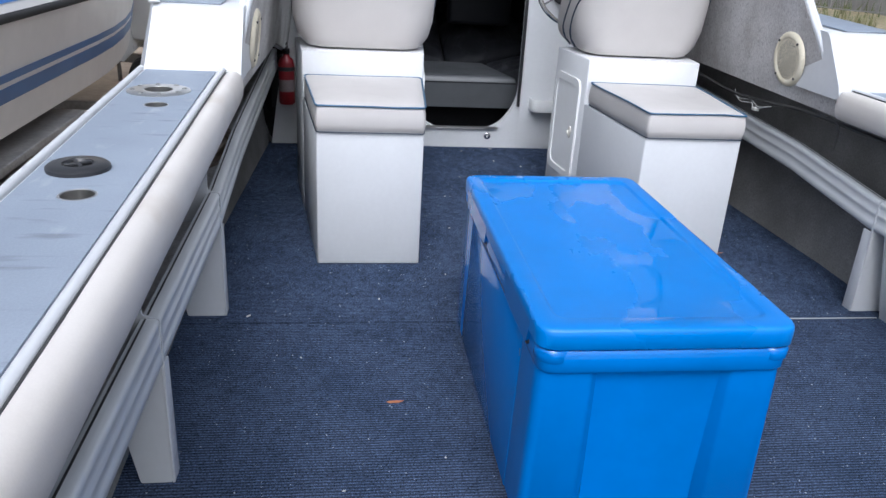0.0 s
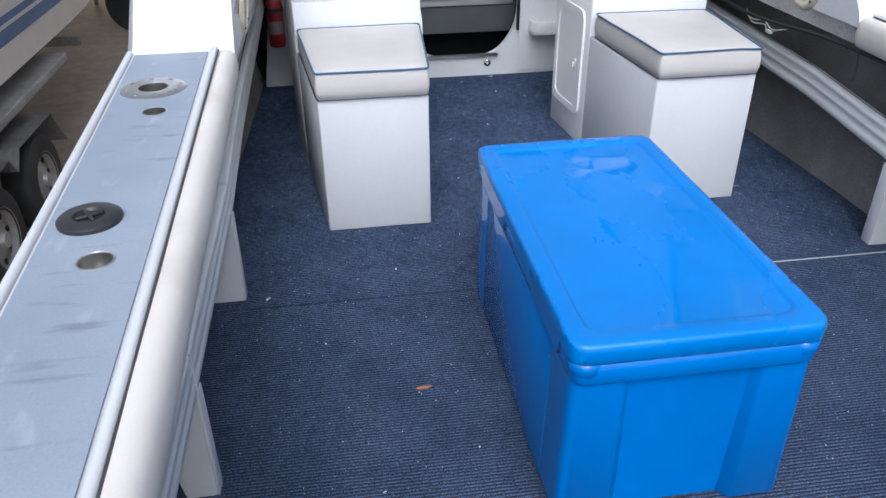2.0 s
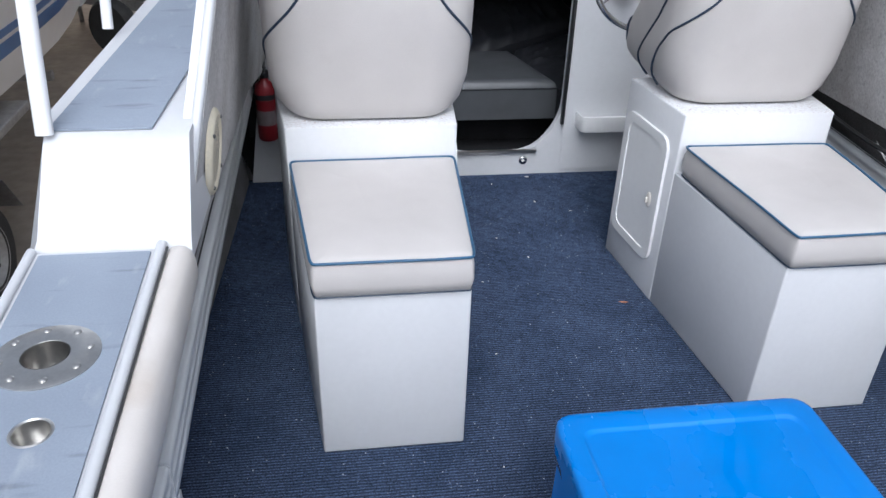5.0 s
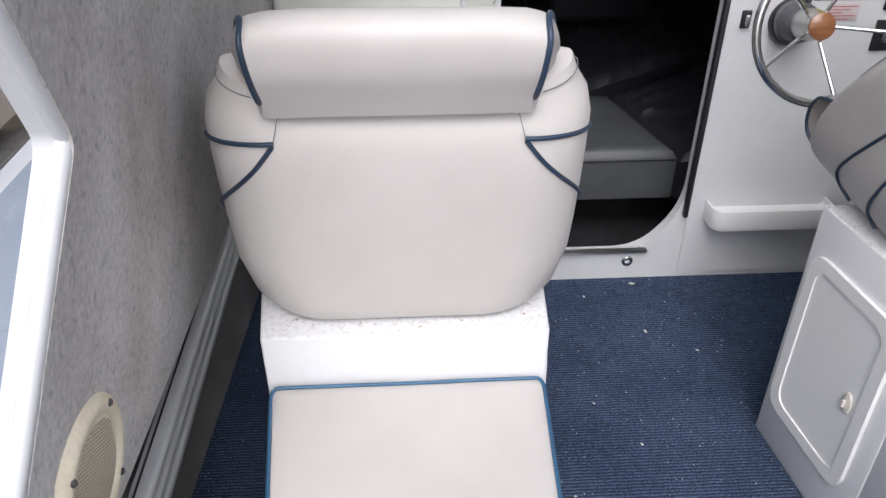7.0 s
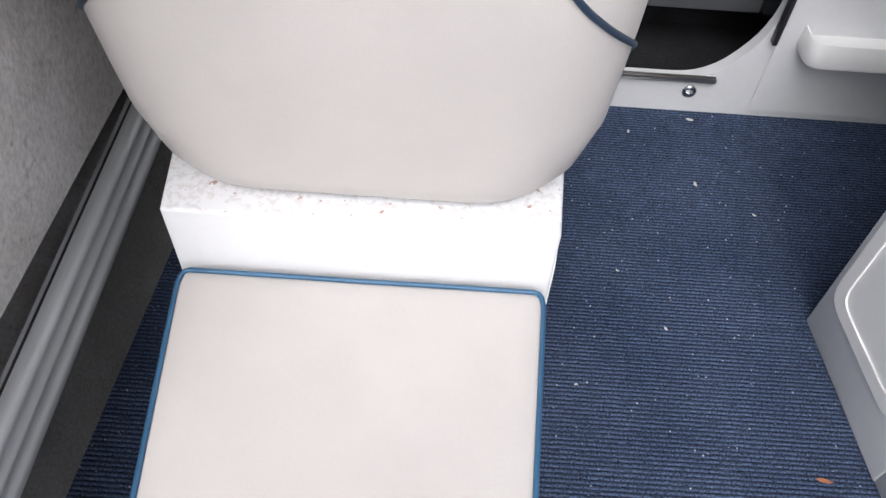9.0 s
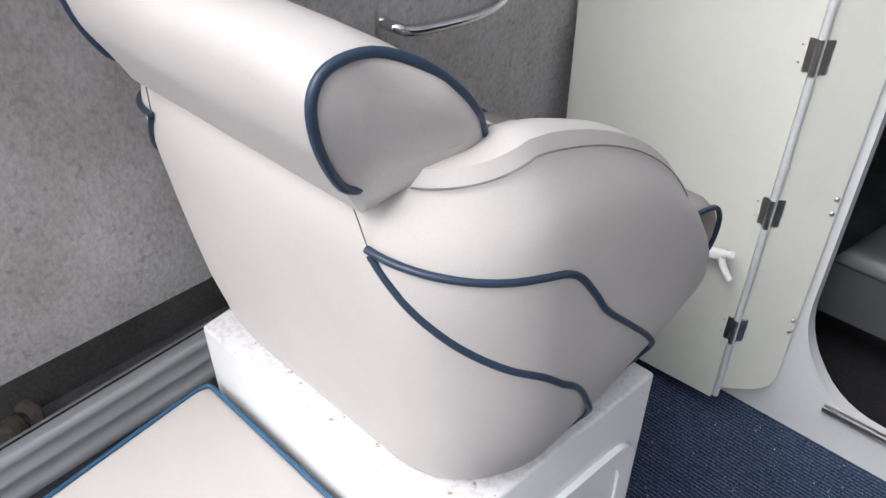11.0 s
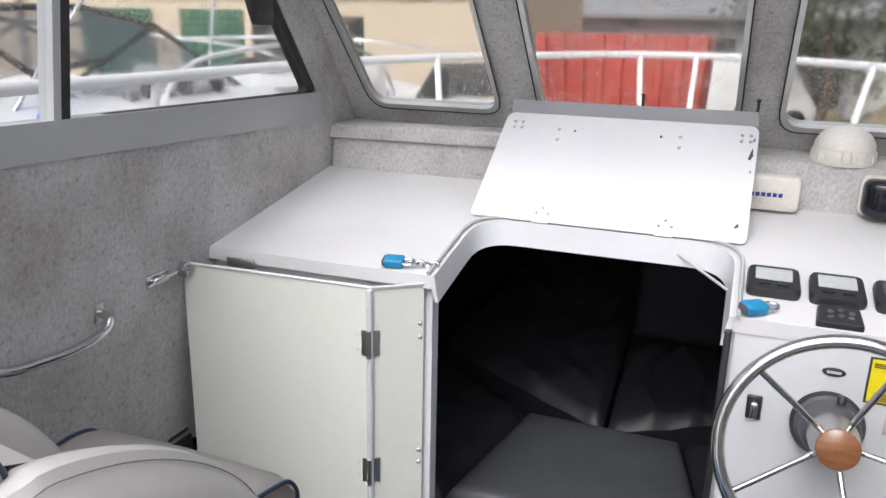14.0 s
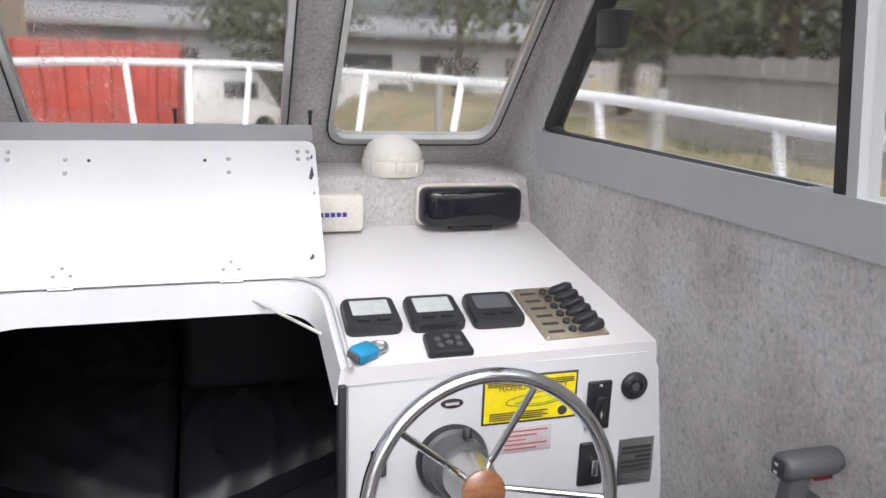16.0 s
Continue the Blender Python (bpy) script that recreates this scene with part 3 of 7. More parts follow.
for i, (x0, x1) in enumerate(((0.012, 0.398), (0.520, 1.012), (1.115, 1.495))):
    w = thing(f"window_{i + 3}", "raked windscreen pane with raindrops in an aluminium frame", "window", kind="structure")
    o = rpoly([(x0 - 0.008, 1.327), (x1 + 0.008, 1.327), (x1 + 0.008, 1.808), (x0 - 0.008, 1.808)], 0.052)
    n = rpoly([(x0 + 0.005, 1.340), (x1 - 0.005, 1.340), (x1 - 0.005, 1.795), (x0 + 0.005, 1.795)], 0.042)
    part("frame", ring(o, n, lambda x, z: (x, front_y(z) - 0.006, z - 0.006), (0, 0.019, 0.017)), FRAMEG, w, "thin grey aluminium window frame")
    part("gasket", tube([(x, front_y(z) - 0.0065, z - 0.0065) for x, z in rpoly([(x0 - 0.009, 1.326), (x1 + 0.009, 1.326), (x1 + 0.009, 1.809), (x0 - 0.009, 1.809)], 0.053)], 0.0018, 6, closed=True), RUBBER, w, "dark outer gasket")
    g = part("pane", slab(n, [], lambda x, z: (x, front_y(z) + 0.004, z + 0.003), (0, 0.003, 0.003)), GLASSF, w, "wet glass pane")
    g.visible_shadow = False
# Added header, out of view; kept short so skylight reaches the dash.
setting("ceiling", box(-0.12, 1.64, 1.48, 1.80, 1.90, 1.94, 0.01), WHITE, "unseen white header over the windscreen, the cabin open above", "windscreen header")
# ledge under the windscreen
setting("ledge", hexa([(-0.095, 2.125, 1.10), (1.60, 2.125, 1.10), (1.62, 2.36, 1.10), (-0.10, 2.36, 1.10)], [(-0.085, 2.13, 1.272), (1.575, 2.13, 1.255), (1.60, 2.36, 1.275), (-0.09, 2.36, 1.285)], 0.008), FELT, "grey felt-covered ledge below the windscreen", "ledge")
setting("ledge_lip", hexa([(-0.095, 2.112, 1.235), (0.50, 2.112, 1.243), (0.50, 2.2, 1.243), (-0.095, 2.2, 1.235)], [(-0.09, 2.115, 1.276), (0.50, 2.115, 1.284), (0.50, 2.2, 1.288), (-0.09, 2.2, 1.280)], 0.007), FELT, "folded felt lip along the ledge", "ledge lip")

# bulkhead with the companionway, and the dash on top of it
bulk = [(-0.30, 0.0), (1.86, 0.0), (1.70, 1.0), (1.615, 1.022), (1.050, 1.022), (1.050, 0.26), (0.93, 0.105), (0.56, 0.105), (0.440, 0.26), (0.440, 1.022), (-0.15, 1.022)]
bulk = rpoly(bulk, [0, 0, 0, 0.006, 0.004, 0.09, 0.09, 0.09, 0.09, 0.004, 0], 6)
setting("wall_bulkhead", slab(bulk, [], lambda x, z: (x, 1.63, z), (0, 0.035, 0)), WHITE, "white painted bulkhead with an open companionway", "bulkhead")
cut = rpoly([(0.448, 1.612), (0.448, 1.90), (1.052, 1.90), (1.052, 1.620)], [0, 0.10, 0.10, 0])
top = [(-0.142, 1.602), *cut, (1.630, 1.628), (1.598, 2.13), (-0.106, 2.13)]
setting("dash", slab(top, [], lambda x, y: (x, y, dash_z(y)), (0, 0, -0.03)), DASHW, "white painted dash top, sloping up to the windscreen", "dash")
# folded flange round the companionway in the dash
fl_o = rpoly([(0.446, 1.604), (0.446, 1.902), (1.054, 1.902), (1.054, 1.612)], [0, 0.10, 0.10, 0], 8)
fl_i = rpoly([(0.462, 1.606), (0.462, 1.886), (1.038, 1.886), (1.038, 1.612)], [0, 0.09, 0.09, 0], 8)
rows = []
for u, v in fl_o:
    d = Vector(fl_i[len(rows)]) - Vector((u, v))
    rows.append([(u, v, dash_z(v) + 0.004), (u + d.x * 0.4, v + d.y * 0.4, dash_z(v) + 0.005), (u + d.x, v + d.y, dash_z(v) - 0.055), (u + d.x * 0.6, v + d.y * 0.6, dash_z(v) - 0.055), (u, v, dash_z(v) - 0.02)])
setting("companionway_flange", loft(rows, closed=True), WHITE, "white folded flange round the companionway top", "door frame")
setting("hatch_seal", tube([(u, v, dash_z(v) + 0.006) for u, v in rpoly([(0.436, 1.61), (0.436, 1.912), (1.064, 1.912), (1.064, 1.61)], [0, 0.10, 0.10, 0], 8)], 0.0045, 6), ALUG, "grey rubber edge seal round the hatch opening", "seal")
setting("helm_face", slab(rpoly([(1.062, 0.02), (1.70, 0.02), (1.655, 0.95), (1.612, 1.018), (1.062, 1.018)], [0, 0, 0.02, 0.012, 0.006]), [], lambda x, z: (x, 1.6235, z), (0, 0.0034, 0)), WHITE, "white painted helm panel", "helm panel")
setting("door_jamb", box(1.043, 1.056, 1.604, 1.628, 0.24, 1.012, 0.003), BLACK, "black rubber door stop strip on the jamb", "door jamb")

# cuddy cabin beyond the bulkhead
# The lining is coloured near black to stand for shade.
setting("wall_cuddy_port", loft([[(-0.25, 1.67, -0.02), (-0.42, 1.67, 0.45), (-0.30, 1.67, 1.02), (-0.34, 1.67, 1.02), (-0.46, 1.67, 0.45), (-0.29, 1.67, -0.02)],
                                 [(0.45, 3.9, 0.0), (0.40, 3.9, 0.45), (0.45, 3.9, 0.95), (0.41, 3.9, 0.95), (0.36, 3.9, 0.45), (0.41, 3.9, 0.0)]], closed=True), CUDDY, "felt lining of the cuddy side, darkened for shade", "cuddy lining")
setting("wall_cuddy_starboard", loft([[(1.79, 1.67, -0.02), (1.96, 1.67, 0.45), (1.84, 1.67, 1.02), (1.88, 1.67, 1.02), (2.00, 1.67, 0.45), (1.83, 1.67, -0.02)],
                                      [(1.09, 3.9, 0.0), (1.14, 3.9, 0.45), (1.09, 3.9, 0.95), (1.13, 3.9, 0.95), (1.18, 3.9, 0.45), (1.13, 3.9, 0.0)]], closed=True), CUDDY, "felt lining of the cuddy side, darkened for shade", "cuddy lining")
setting("wall_cuddy_bow", box(0.3, 1.3, 3.7, 3.74, 0.0, 1.0), CUDDY, "felt lining at the bow, darkened for shade", "cuddy lining")
setting("foredeck", hexa([(-0.50, 2.37, 1.06), (2.04, 2.37, 1.06), (1.15, 4.2, 0.98), (0.39, 4.2, 0.98)], [(-0.50, 2.37, 1.10), (2.04, 2.37, 1.10), (1.15, 4.2, 1.02), (0.39, 4.2, 1.02)], 0.01), GLOSS, "white foredeck wet with rain", "foredeck")
setting("carpet_edge", box(0.985, 1.86, -0.4458, -0.4402, -0.015, 0.0022), ALUG, "pale worn carpet edge along the deck hatch", "carpet edge")

# ---- things in the cockpit ----
def icebox():
    t = thing("icebox", "large bright blue moulded plastic icebox with a glossy wet lid", "cooler", at=(0.694, -0.880, 0))
    hx, hy = 0.244, 0.464

    def ringz(sx, sy, z, r=0.03, dy=0.0):
        return [(x, y + dy, z) for x, y in rpoly([(-sx, -sy), (sx, -sy), (sx, sy), (-sx, sy)], r, 5)]
    # recessed core, then pillars and panels standing proud of it
    core = [ringz(hx - 0.030, hy - 0.036, 0.006, 0.02), ringz(hx - 0.024, hy - 0.026, 0.374, 0.02)]
    part("body", loft(core, closed=True), BLUE, t)
    rim = [ringz(hx - 0.012, hy - 0.012, 0.370, 0.035), ringz(hx - 0.003, hy - 0.004, 0.373, 0.035), ringz(hx, hy, 0.379, 0.035), ringz(hx, hy, 0.414, 0.035), ringz(hx - 0.004, hy - 0.004, 0.420, 0.035), ringz(hx - 0.03, hy - 0.03, 0.420)]
    part("rim_band", loft(rim, closed=True), BLUE, t, "blue moulded band below the lid")
    lid = [ringz(hx - 0.010, hy - 0.010, 0.4225), ringz(hx - 0.001, hy - 0.001, 0.4235, 0.036), ringz(hx + 0.006, hy + 0.002, 0.4275, 0.038), ringz(hx + 0.007, hy + 0.003, 0.452, 0.04), ringz(hx + 0.0062, hy + 0.0022, 0.4625, 0.04), ringz(hx + 0.0035, hy - 0.0005, 0.4664, 0.04), ringz(hx - 0.002, hy - 0.006, 0.468, 0.04),
           ringz(hx - 0.032, hy - 0.042, 0.4677, 0.03), ringz(hx - 0.0345, hy - 0.0445, 0.4665, 0.03), ringz(hx - 0.038, hy - 0.048, 0.4625, 0.03), ringz(hx - 0.042, hy - 0.052, 0.4618, 0.03), ringz(0.12, 0.30, 0.4640, 0.035), ringz(0.03, 0.1, 0.4645, 0.02)]
    # Wet lid; its colour is lightened to stand for reflected sky.
    part("lid", loft(lid, closed=True), BLUEW, t, "wet glossy blue lid with a raised rim")
    # corner pillars that wrap each corner, with a slanting inner flank
    for sx in (-1, 1):
        for sy in (-1, 1):
            rows = []
            for z, k, e in ((0.0, -0.008, 0.004), (0.010, -0.001, 0.008), (0.36, 0.0, 0.0), (0.374, -0.001, 0.0)):
                ox, oy = hx - 0.0015 + k + e, hy - 0.010 + k
                loop = rpoly([(ox, oy), (0.138, oy), (0.118, oy - 0.022), (hx - 0.024, oy - 0.022), (hx - 0.024, 0.335), (ox, 0.322)], [0.03, 0.006, 0, 0, 0, 0.002], 5)
                rows.append([(sx * x, sy * y, z) for x, y in loop])
            part("corner_pillar", loft(rows, closed=True), BLUE, t)
        # long side panels between the pillars, parted by narrow slots
        for y0, y1 in ((-0.3235, 0.3235),):
            b = (hx - 0.001) * sx
            part("side_panel", hexa([(sx * 0.21, y0, 0.006), (b + sx * 0.008, y0, 0.006), (b + sx * 0.008, y1, 0.006), (sx * 0.21, y1, 0.006)], [(sx * 0.21, y0, 0.374), (b, y0, 0.374), (b, y1, 0.374), (sx * 0.21, y1, 0.374)], 0.0012), BLUE, t)
        # lid skirts that drop over the band, one long and one short
        for y0, y1, z0 in ((-0.395, -0.155, 0.392), (0.085, 0.395, 0.398)):
            o = rpoly([(y0, 0.446), (y0 + 0.018, z0), (y1 - 0.018, z0), (y1, 0.446)], [0, 0.012, 0.012, 0], 4)
            part("lid_skirt", slab(o, [], lambda y, z: (sx * (hx - 0.002), y, z), (sx * 0.0088, 0, 0)), BLUE, t)
            part("parting_line", tube([(sx * (hx + 0.0006), y, z - 0.004) for y, z in o[1:-1]], 0.0026, 5), INK, t, "dark parting line")
        part("side_slot", box(min(sx * hx, sx * (hx - 0.004)), max(sx * hx, sx * (hx - 0.004)), -0.3205, -0.3155, 0.20, 0.345, 0.001), INK, t, "dark moulded slot")
    # round finger notches at the band's corners, under the lid
    for sx in (-1, 1):
        for sy in (-1, 1):
            part("finger_notch", lathe([(0.030, 0.0), (0.034, 0.004), (0.034, 0.022), (0.030, 0.026)], 20, Matrix.Translation((sx * (hx - 0.030), sy * (hy - 0.030), 0.396))), BLUE, t, "round moulded finger notch")
    return t


icebox()


# sideways lean of each pedestal per metre towards the bow
SKEW = {False: -0.0257, True: 0.006}


def seat_box(cx, dy, right):
    t = thing("seat_box", "white painted seat pedestal box with a stepped top on navy carpet", "seat pedestal", "seat pedestals", at=(cx, dy, 0))
    hw = lambda y: 0.180 + 0.097 * min(y / 0.95, 1.0)
    mid = lambda y: SKEW[right] * y

    def prism(y0, y1, z0, z1, bev=0.005, grow=0.0):
        a, b, c, d = hw(y0) + grow, hw(y1) + grow, mid(y0), mid(y1)
        return hexa([(c - a, y0, z0), (c + a, y0, z0), (d + b, y1, z0), (d - b, y1, z0)], [(c - a, y0, z1), (c + a, y0, z1), (d + b, y1, z1), (d - b, y1, z1)], bev)
    part("front_box", prism(0.0, 0.575, 0.0, 0.476), WHITE, t)
    part("rear_box", prism(0.566, 0.93, 0.0, 0.661, grow=0.002), LEDGE, t)
    # locker door on the inboard side
    s = -1 if right else 1
    fl = lambda y: mid(y) + s * (hw(y) + 0.002)
    o = rpoly([(0.615, 0.12), (0.905, 0.12), (0.905, 0.565), (0.615, 0.565)], 0.05)
    i = rpoly([(0.645, 0.15), (0.875, 0.15), (0.875, 0.535), (0.645, 0.535)], 0.04)
    part("door_frame", ring(o, i, lambda y, z: (fl(y), y, z), (s * 0.009, 0, 0)), GLOSS, t, "white moulded locker frame")
    part("locker_door", slab(i, [], lambda y, z: (fl(y), y, z), (s * 0.005, 0, 0)), GLOSS, t, "white locker door")
    part("latch", join(lathe([(0, 0.008), (0.010, 0.007), (0.016, 0.004), (0.017, 0)], 14, Matrix.Translation((fl(0.675) + s * 0.005, 0.675, 0.33)) @ pose(0, 0, 0, 0, 90 * s, 0) @ Matrix.Diagonal((1.6, 1, 1, 1))),
                       box(min(fl(.675), fl(.675) + s * 0.018), max(fl(.675), fl(.675) + s * 0.018), 0.672, 0.678, 0.322, 0.338)), IVORY, t, "small ivory latch")
    return t


def seat_cushion(cx, dy, right):
    t = thing("seat_cushion", "cream vinyl box cushion with blue piping on the seat pedestal", "cushion", "pedestal cushions", at=(cx, dy, 0.476))
    hw = lambda y: 0.181 + 0.090 * max(y, 0)

    def loop(inset, z, wave=0.0):
        pts = []
        for u, v in rpoly([(-1, 0), (-0.5, 0), (0, 0), (0.5, 0), (1, 0), (1, 0.33), (1, 0.66), (1, 1), (0.5, 1), (0, 1), (-0.5, 1), (-1, 1), (-1, 0.66), (-1, 0.33)], [0.055, 0, 0, 0, 0.055, 0, 0, 0.055, 0, 0, 0, 0.055, 0, 0], 4):
            y = -0.008 + inset + v * (0.556 - 2 * inset)
            pts.append((SKEW[right] * y + u * (hw(y) - inset), y, z + wave * noise.noise(Vector((u * 2.1, v * 2.3, cx)))))
        return pts
    rows = [loop(0.008, 0.001), loop(0.001, 0.006), loop(-0.004, 0.030, 0.002), loop(-0.003, 0.065, 0.003), loop(0.002, 0.0905, 0.004), loop(0.008, 0.094, 0.004), loop(0.03, 0.0975, 0.005), loop(0.07, 0.1005, 0.006), loop(0.12, 0.102, 0.006), loop(0.158, 0.1025, 0.004)]
    part("pad", loft(rows, closed=True), VINYL, t)
    part("piping", tube(loop(-0.001, 0.092, 0.004), 0.0033, 8, closed=True), PIPET, t, "faded teal blue piping")
    part("lower_seam", tube(loop(-0.0005, 0.004), 0.0018, 6, closed=True), PIPE, t, "dark piping along the lower seam")
    return t


# bucket seat: a padded tub that wraps round the back and sides
def tub_back(lev):
    return -0.004 - 0.053 * lev


def tub_front(lev):
    return 0.400 + 0.063 * math.sin(min(1, max(lev, 0) * 9.0) * math.pi / 2)


def tub_path(u, lev):
    """Outer outline of the tub: u from -1 (front of one side) through 0 (middle of the back) to 1; lev 0 at the base, 1 at the top."""
    w = 0.232 + 0.040 * math.sin(min(max(lev, 0) * 4.0, 1) * math.pi / 2) + 0.012 * max(0, lev)
    yb = tub_back(lev)
    yf = tub_front(lev)
    a = abs(u)
    s = 1 if u >= 0 else -1
    flat = 0.30
    turn = 0.62
    r = 0.11
    if a < flat:
        return s * (w - r) * a / flat, yb
    if a < turn:
        f = (a - flat) / (turn - flat) * math.pi / 2
        return s * ((w - r) + r * math.sin(f)), yb + r * (1 - math.cos(f))
    f = (a - turn) / (1 - turn)
    return s * (w - 0.026 * f * f), yb + r + (yf - yb - r) * f


def tub_top(u):
    a = abs(u)
    if a < 0.62:
        return 0.412 + 0.08 * a * a
    f = (a - 0.62) / 0.38
    return 0.443 - 0.09 * f - 0.2 * f * f - 0.055 * f ** 14


def tub_point(u, v, out=0.0):
    """A point on the outer face; v 0 at the base, 1 at the top edge."""
    z = 0.008 + v * (tub_top(u) - 0.008)
    x, y = tub_path(u, z / 0.42)
    bulge = 0.006 * math.sin(math.pi * v) + out
    x2, y2 = tub_path(u * 1.02 if abs(u) < 0.98 else u * 0.98, z / 0.42)
    d = Vector((x2 - x, y2 - y)) * (1 if abs(u) < 0.98 else -1) * (1 if u >= 0 else -1)
    nrm = Vector((d.y, -d.x)).normalized() if d.length > 1e-7 else Vector((0, -1))
    return Vector((x + nrm.x * bulge, y + nrm.y * bulge, z))


def bucket_seat(cx, dy):
    t = thing("bucket_seat", "cream vinyl bucket seat with slate blue piping and rolled headrest", "seat", "helm seats", at=(cx, dy + 0.605, 0.661))
    rows = []
    us = [-1 + 2 * i / 72 for i in range(73)]
    for u in us:
        top = tub_top(u)
        row = []
        for v in (0, 0.03, 0.1, 0.25, 0.4, 0.55, 0.7, 0.82, 0.9, 0.96):
            p = tub_point(u, v)
            if v == 0:
                p = tub_point(u, v, -0.012)
            elif v == 0.03:
                p = tub_point(u, v, -0.004)
            elif v > 0.85:
                p = tub_point(u, v, -0.026 * ((v - 0.82) / 0.14) ** 2)
            row.append(p)
        thick = 0.075
        for k, (f, dz) in enumerate(((0.2, 0.006), (0.45, 0.009), (0.72, 0.003), (0.95, -0.025), (1.0, -0.2))):
            q = tub_point(u, 0.97, -thick * f - 0.020)
            row.append(Vector((q.x, q.y, max(top + dz, min(top, 0.10) if k < 4 else 0.05))))
        rows.append(row)
    bm = loft(rows)
    # close the two front ends and the open foot
    bmesh.ops.holes_fill(bm, edges=[e for e in bm.edges if len(e.link_faces) == 1], sides=0)
    tub = part("tub", bm, VINYL, t)
    # seat cushion between the sides, its front edge standing ahead of them
    cush = []
    for y, z, w in ((0.02, 0.10, 0.15), (0.03, 0.16, 0.165), (0.15, 0.175, 0.185), (0.40, 0.165, 0.20), (0.49, 0.162, 0.212), (0.535, 0.148, 0.212), (0.562, 0.11, 0.210), (0.555, 0.05, 0.206), (0.51, 0.012, 0.19), (0.2, 0.003, 0.18)):
        cush.append([(-w, y, z - 0.012), (-w + 0.02, y, z), (0, y, z + 0.006), (w - 0.02, y, z), (w, y, z - 0.012)])
    cb = loft(cush)
    bmesh.ops.solidify(cb, geom=list(cb.faces), thickness=0.01)
    part("seat_pad", cb, VINYL, t)
    for s in (-1, 1):
        part("piping", tube(smooth_line([(s * 0.208, 0.44, 0.158), (s * 0.214, 0.49, 0.154), (s * 0.215, 0.534, 0.140), (s * 0.213, 0.561, 0.10), (s * 0.208, 0.554, 0.05), (s * 0.192, 0.51, 0.014)], 5), 0.004, 6), PIPE, t, "slate blue piping")
    # back rest pad inside the tub
    part("back_pad", loft([[(-0.155, y, z), (0, y + 0.02, z + 0.004), (0.155, y, z)] for y, z in ((0.16, 0.10), (0.165, 0.2), (0.15, 0.32), (0.12, 0.40), (0.07, 0.42), (0.04, 0.40))]), VINYL, t)
    # rolled headrest
    prof = [(-0.060, 0.400), (-0.077, 0.432), (-0.096, 0.470), (-0.101, 0.508), (-0.085, 0.527), (-0.052, 0.530), (-0.018, 0.514), (0.012, 0.487), (0.031, 0.460), (0.040, 0.436), (0.02, 0.424), (-0.03, 0.410)]

    def end_x(y, z):
        return 0.176 + 0.010 * min(1, max(0, (z - 0.42) / 0.08)) + 0.032 * min(1, max(0, (y + 0.07) / 0.10))
    fine = [(p.x, p.y) for p in smooth_line([(y, z, 0) for y, z in prof], 4)]
    rr = []
    for x, k in ((-1.045, 0.55), (-1.035, 0.80), (-1.02, 0.94), (-1, 1.0), (-0.95, 1.07), (-0.86, 1.13), (-0.6, 1.17), (-0.3, 1.18), (0, 1.18), (0.3, 1.18), (0.6, 1.17), (0.86, 1.13), (0.95, 1.07), (1, 1.0), (1.02, 0.94), (1.035, 0.80), (1.045, 0.55)):
        g = min(k, 1.0)
        rr.append([(x * end_x(y, z), -0.02 + (y + 0.02) * (k if y > -0.02 else g), 0.47 + (z - 0.47) * (k if z > 0.47 else g) + 0.0025 * noise.noise(Vector((x * 3, y * 20, z * 20)))) for y, z in fine])
    part("headrest", loft(rr, closed=True), VINYL, t, "rolled cream vinyl headrest")
    for s in (-1, 1):
        ends = [(s * (end_x(y, z) + 0.002), y, z) for y, z in prof[:10]]
        part("piping", tube(smooth_line([(s * 0.178, -0.056, 0.420), *ends[1:]], 4), 0.0042, 8), PIPE, t, "slate blue headrest piping")
        # two piping lines that sweep from the back corner along the side
        ua = 0.30
        k1 = [(0.3, 0.854), (0.37, 0.84), (0.44, 0.821), (0.51, 0.797), (0.58, 0.767), (0.632, 0.725), (0.665, 0.635), (0.69, 0.553), (0.748, 0.43), (0.8, 0.313), (0.838, 0.184), (0.835, 0.084)]
        k2 = [(0.305, 0.842), (0.36, 0.743), (0.41, 0.672), (0.45, 0.621), (0.51, 0.55), (0.58, 0.469), (0.645, 0.349), (0.675, 0.226), (0.7, 0.096)]
        for kk in (k1, k2):
            kk += [(kk[-1][0] - 0.012, 0.02)]
            dense = smooth_line([(a, b, 0) for a, b in kk], 5)
            part("piping", tube([tub_point(s * p.x, p.y, 0.001) for p in dense], 0.0036, 8), PIPE, t, "slate blue piping")
        dense = smooth_line([(0.275, 0.975, 0), (ua, 0.86, 0)], 4)
        part("seam", tube([tub_point(s * p.x, p.y, 0.0) for p in dense], 0.0007, 5), GREYT, t, "stitched seam")
        dense = [(0.36 + 0.60 * i / 40, 0.985) for i in range(41)]
        part("seam", tube([tub_point(s * a, b, -0.0268) for a, b in dense], 0.0009, 5), GREYT, t, "stitched top seam")
    return t


for cx, dy, right in ((0.183, 0.0, False), (1.332, 0.020, True)):
    seat_box(cx, dy, right)
    seat_cushion(cx, dy, right)
seat_a = bucket_seat(0.170, -0.01)
copy_thing(seat_a, Matrix.Translation((1.342, 0.66, 0.661)))


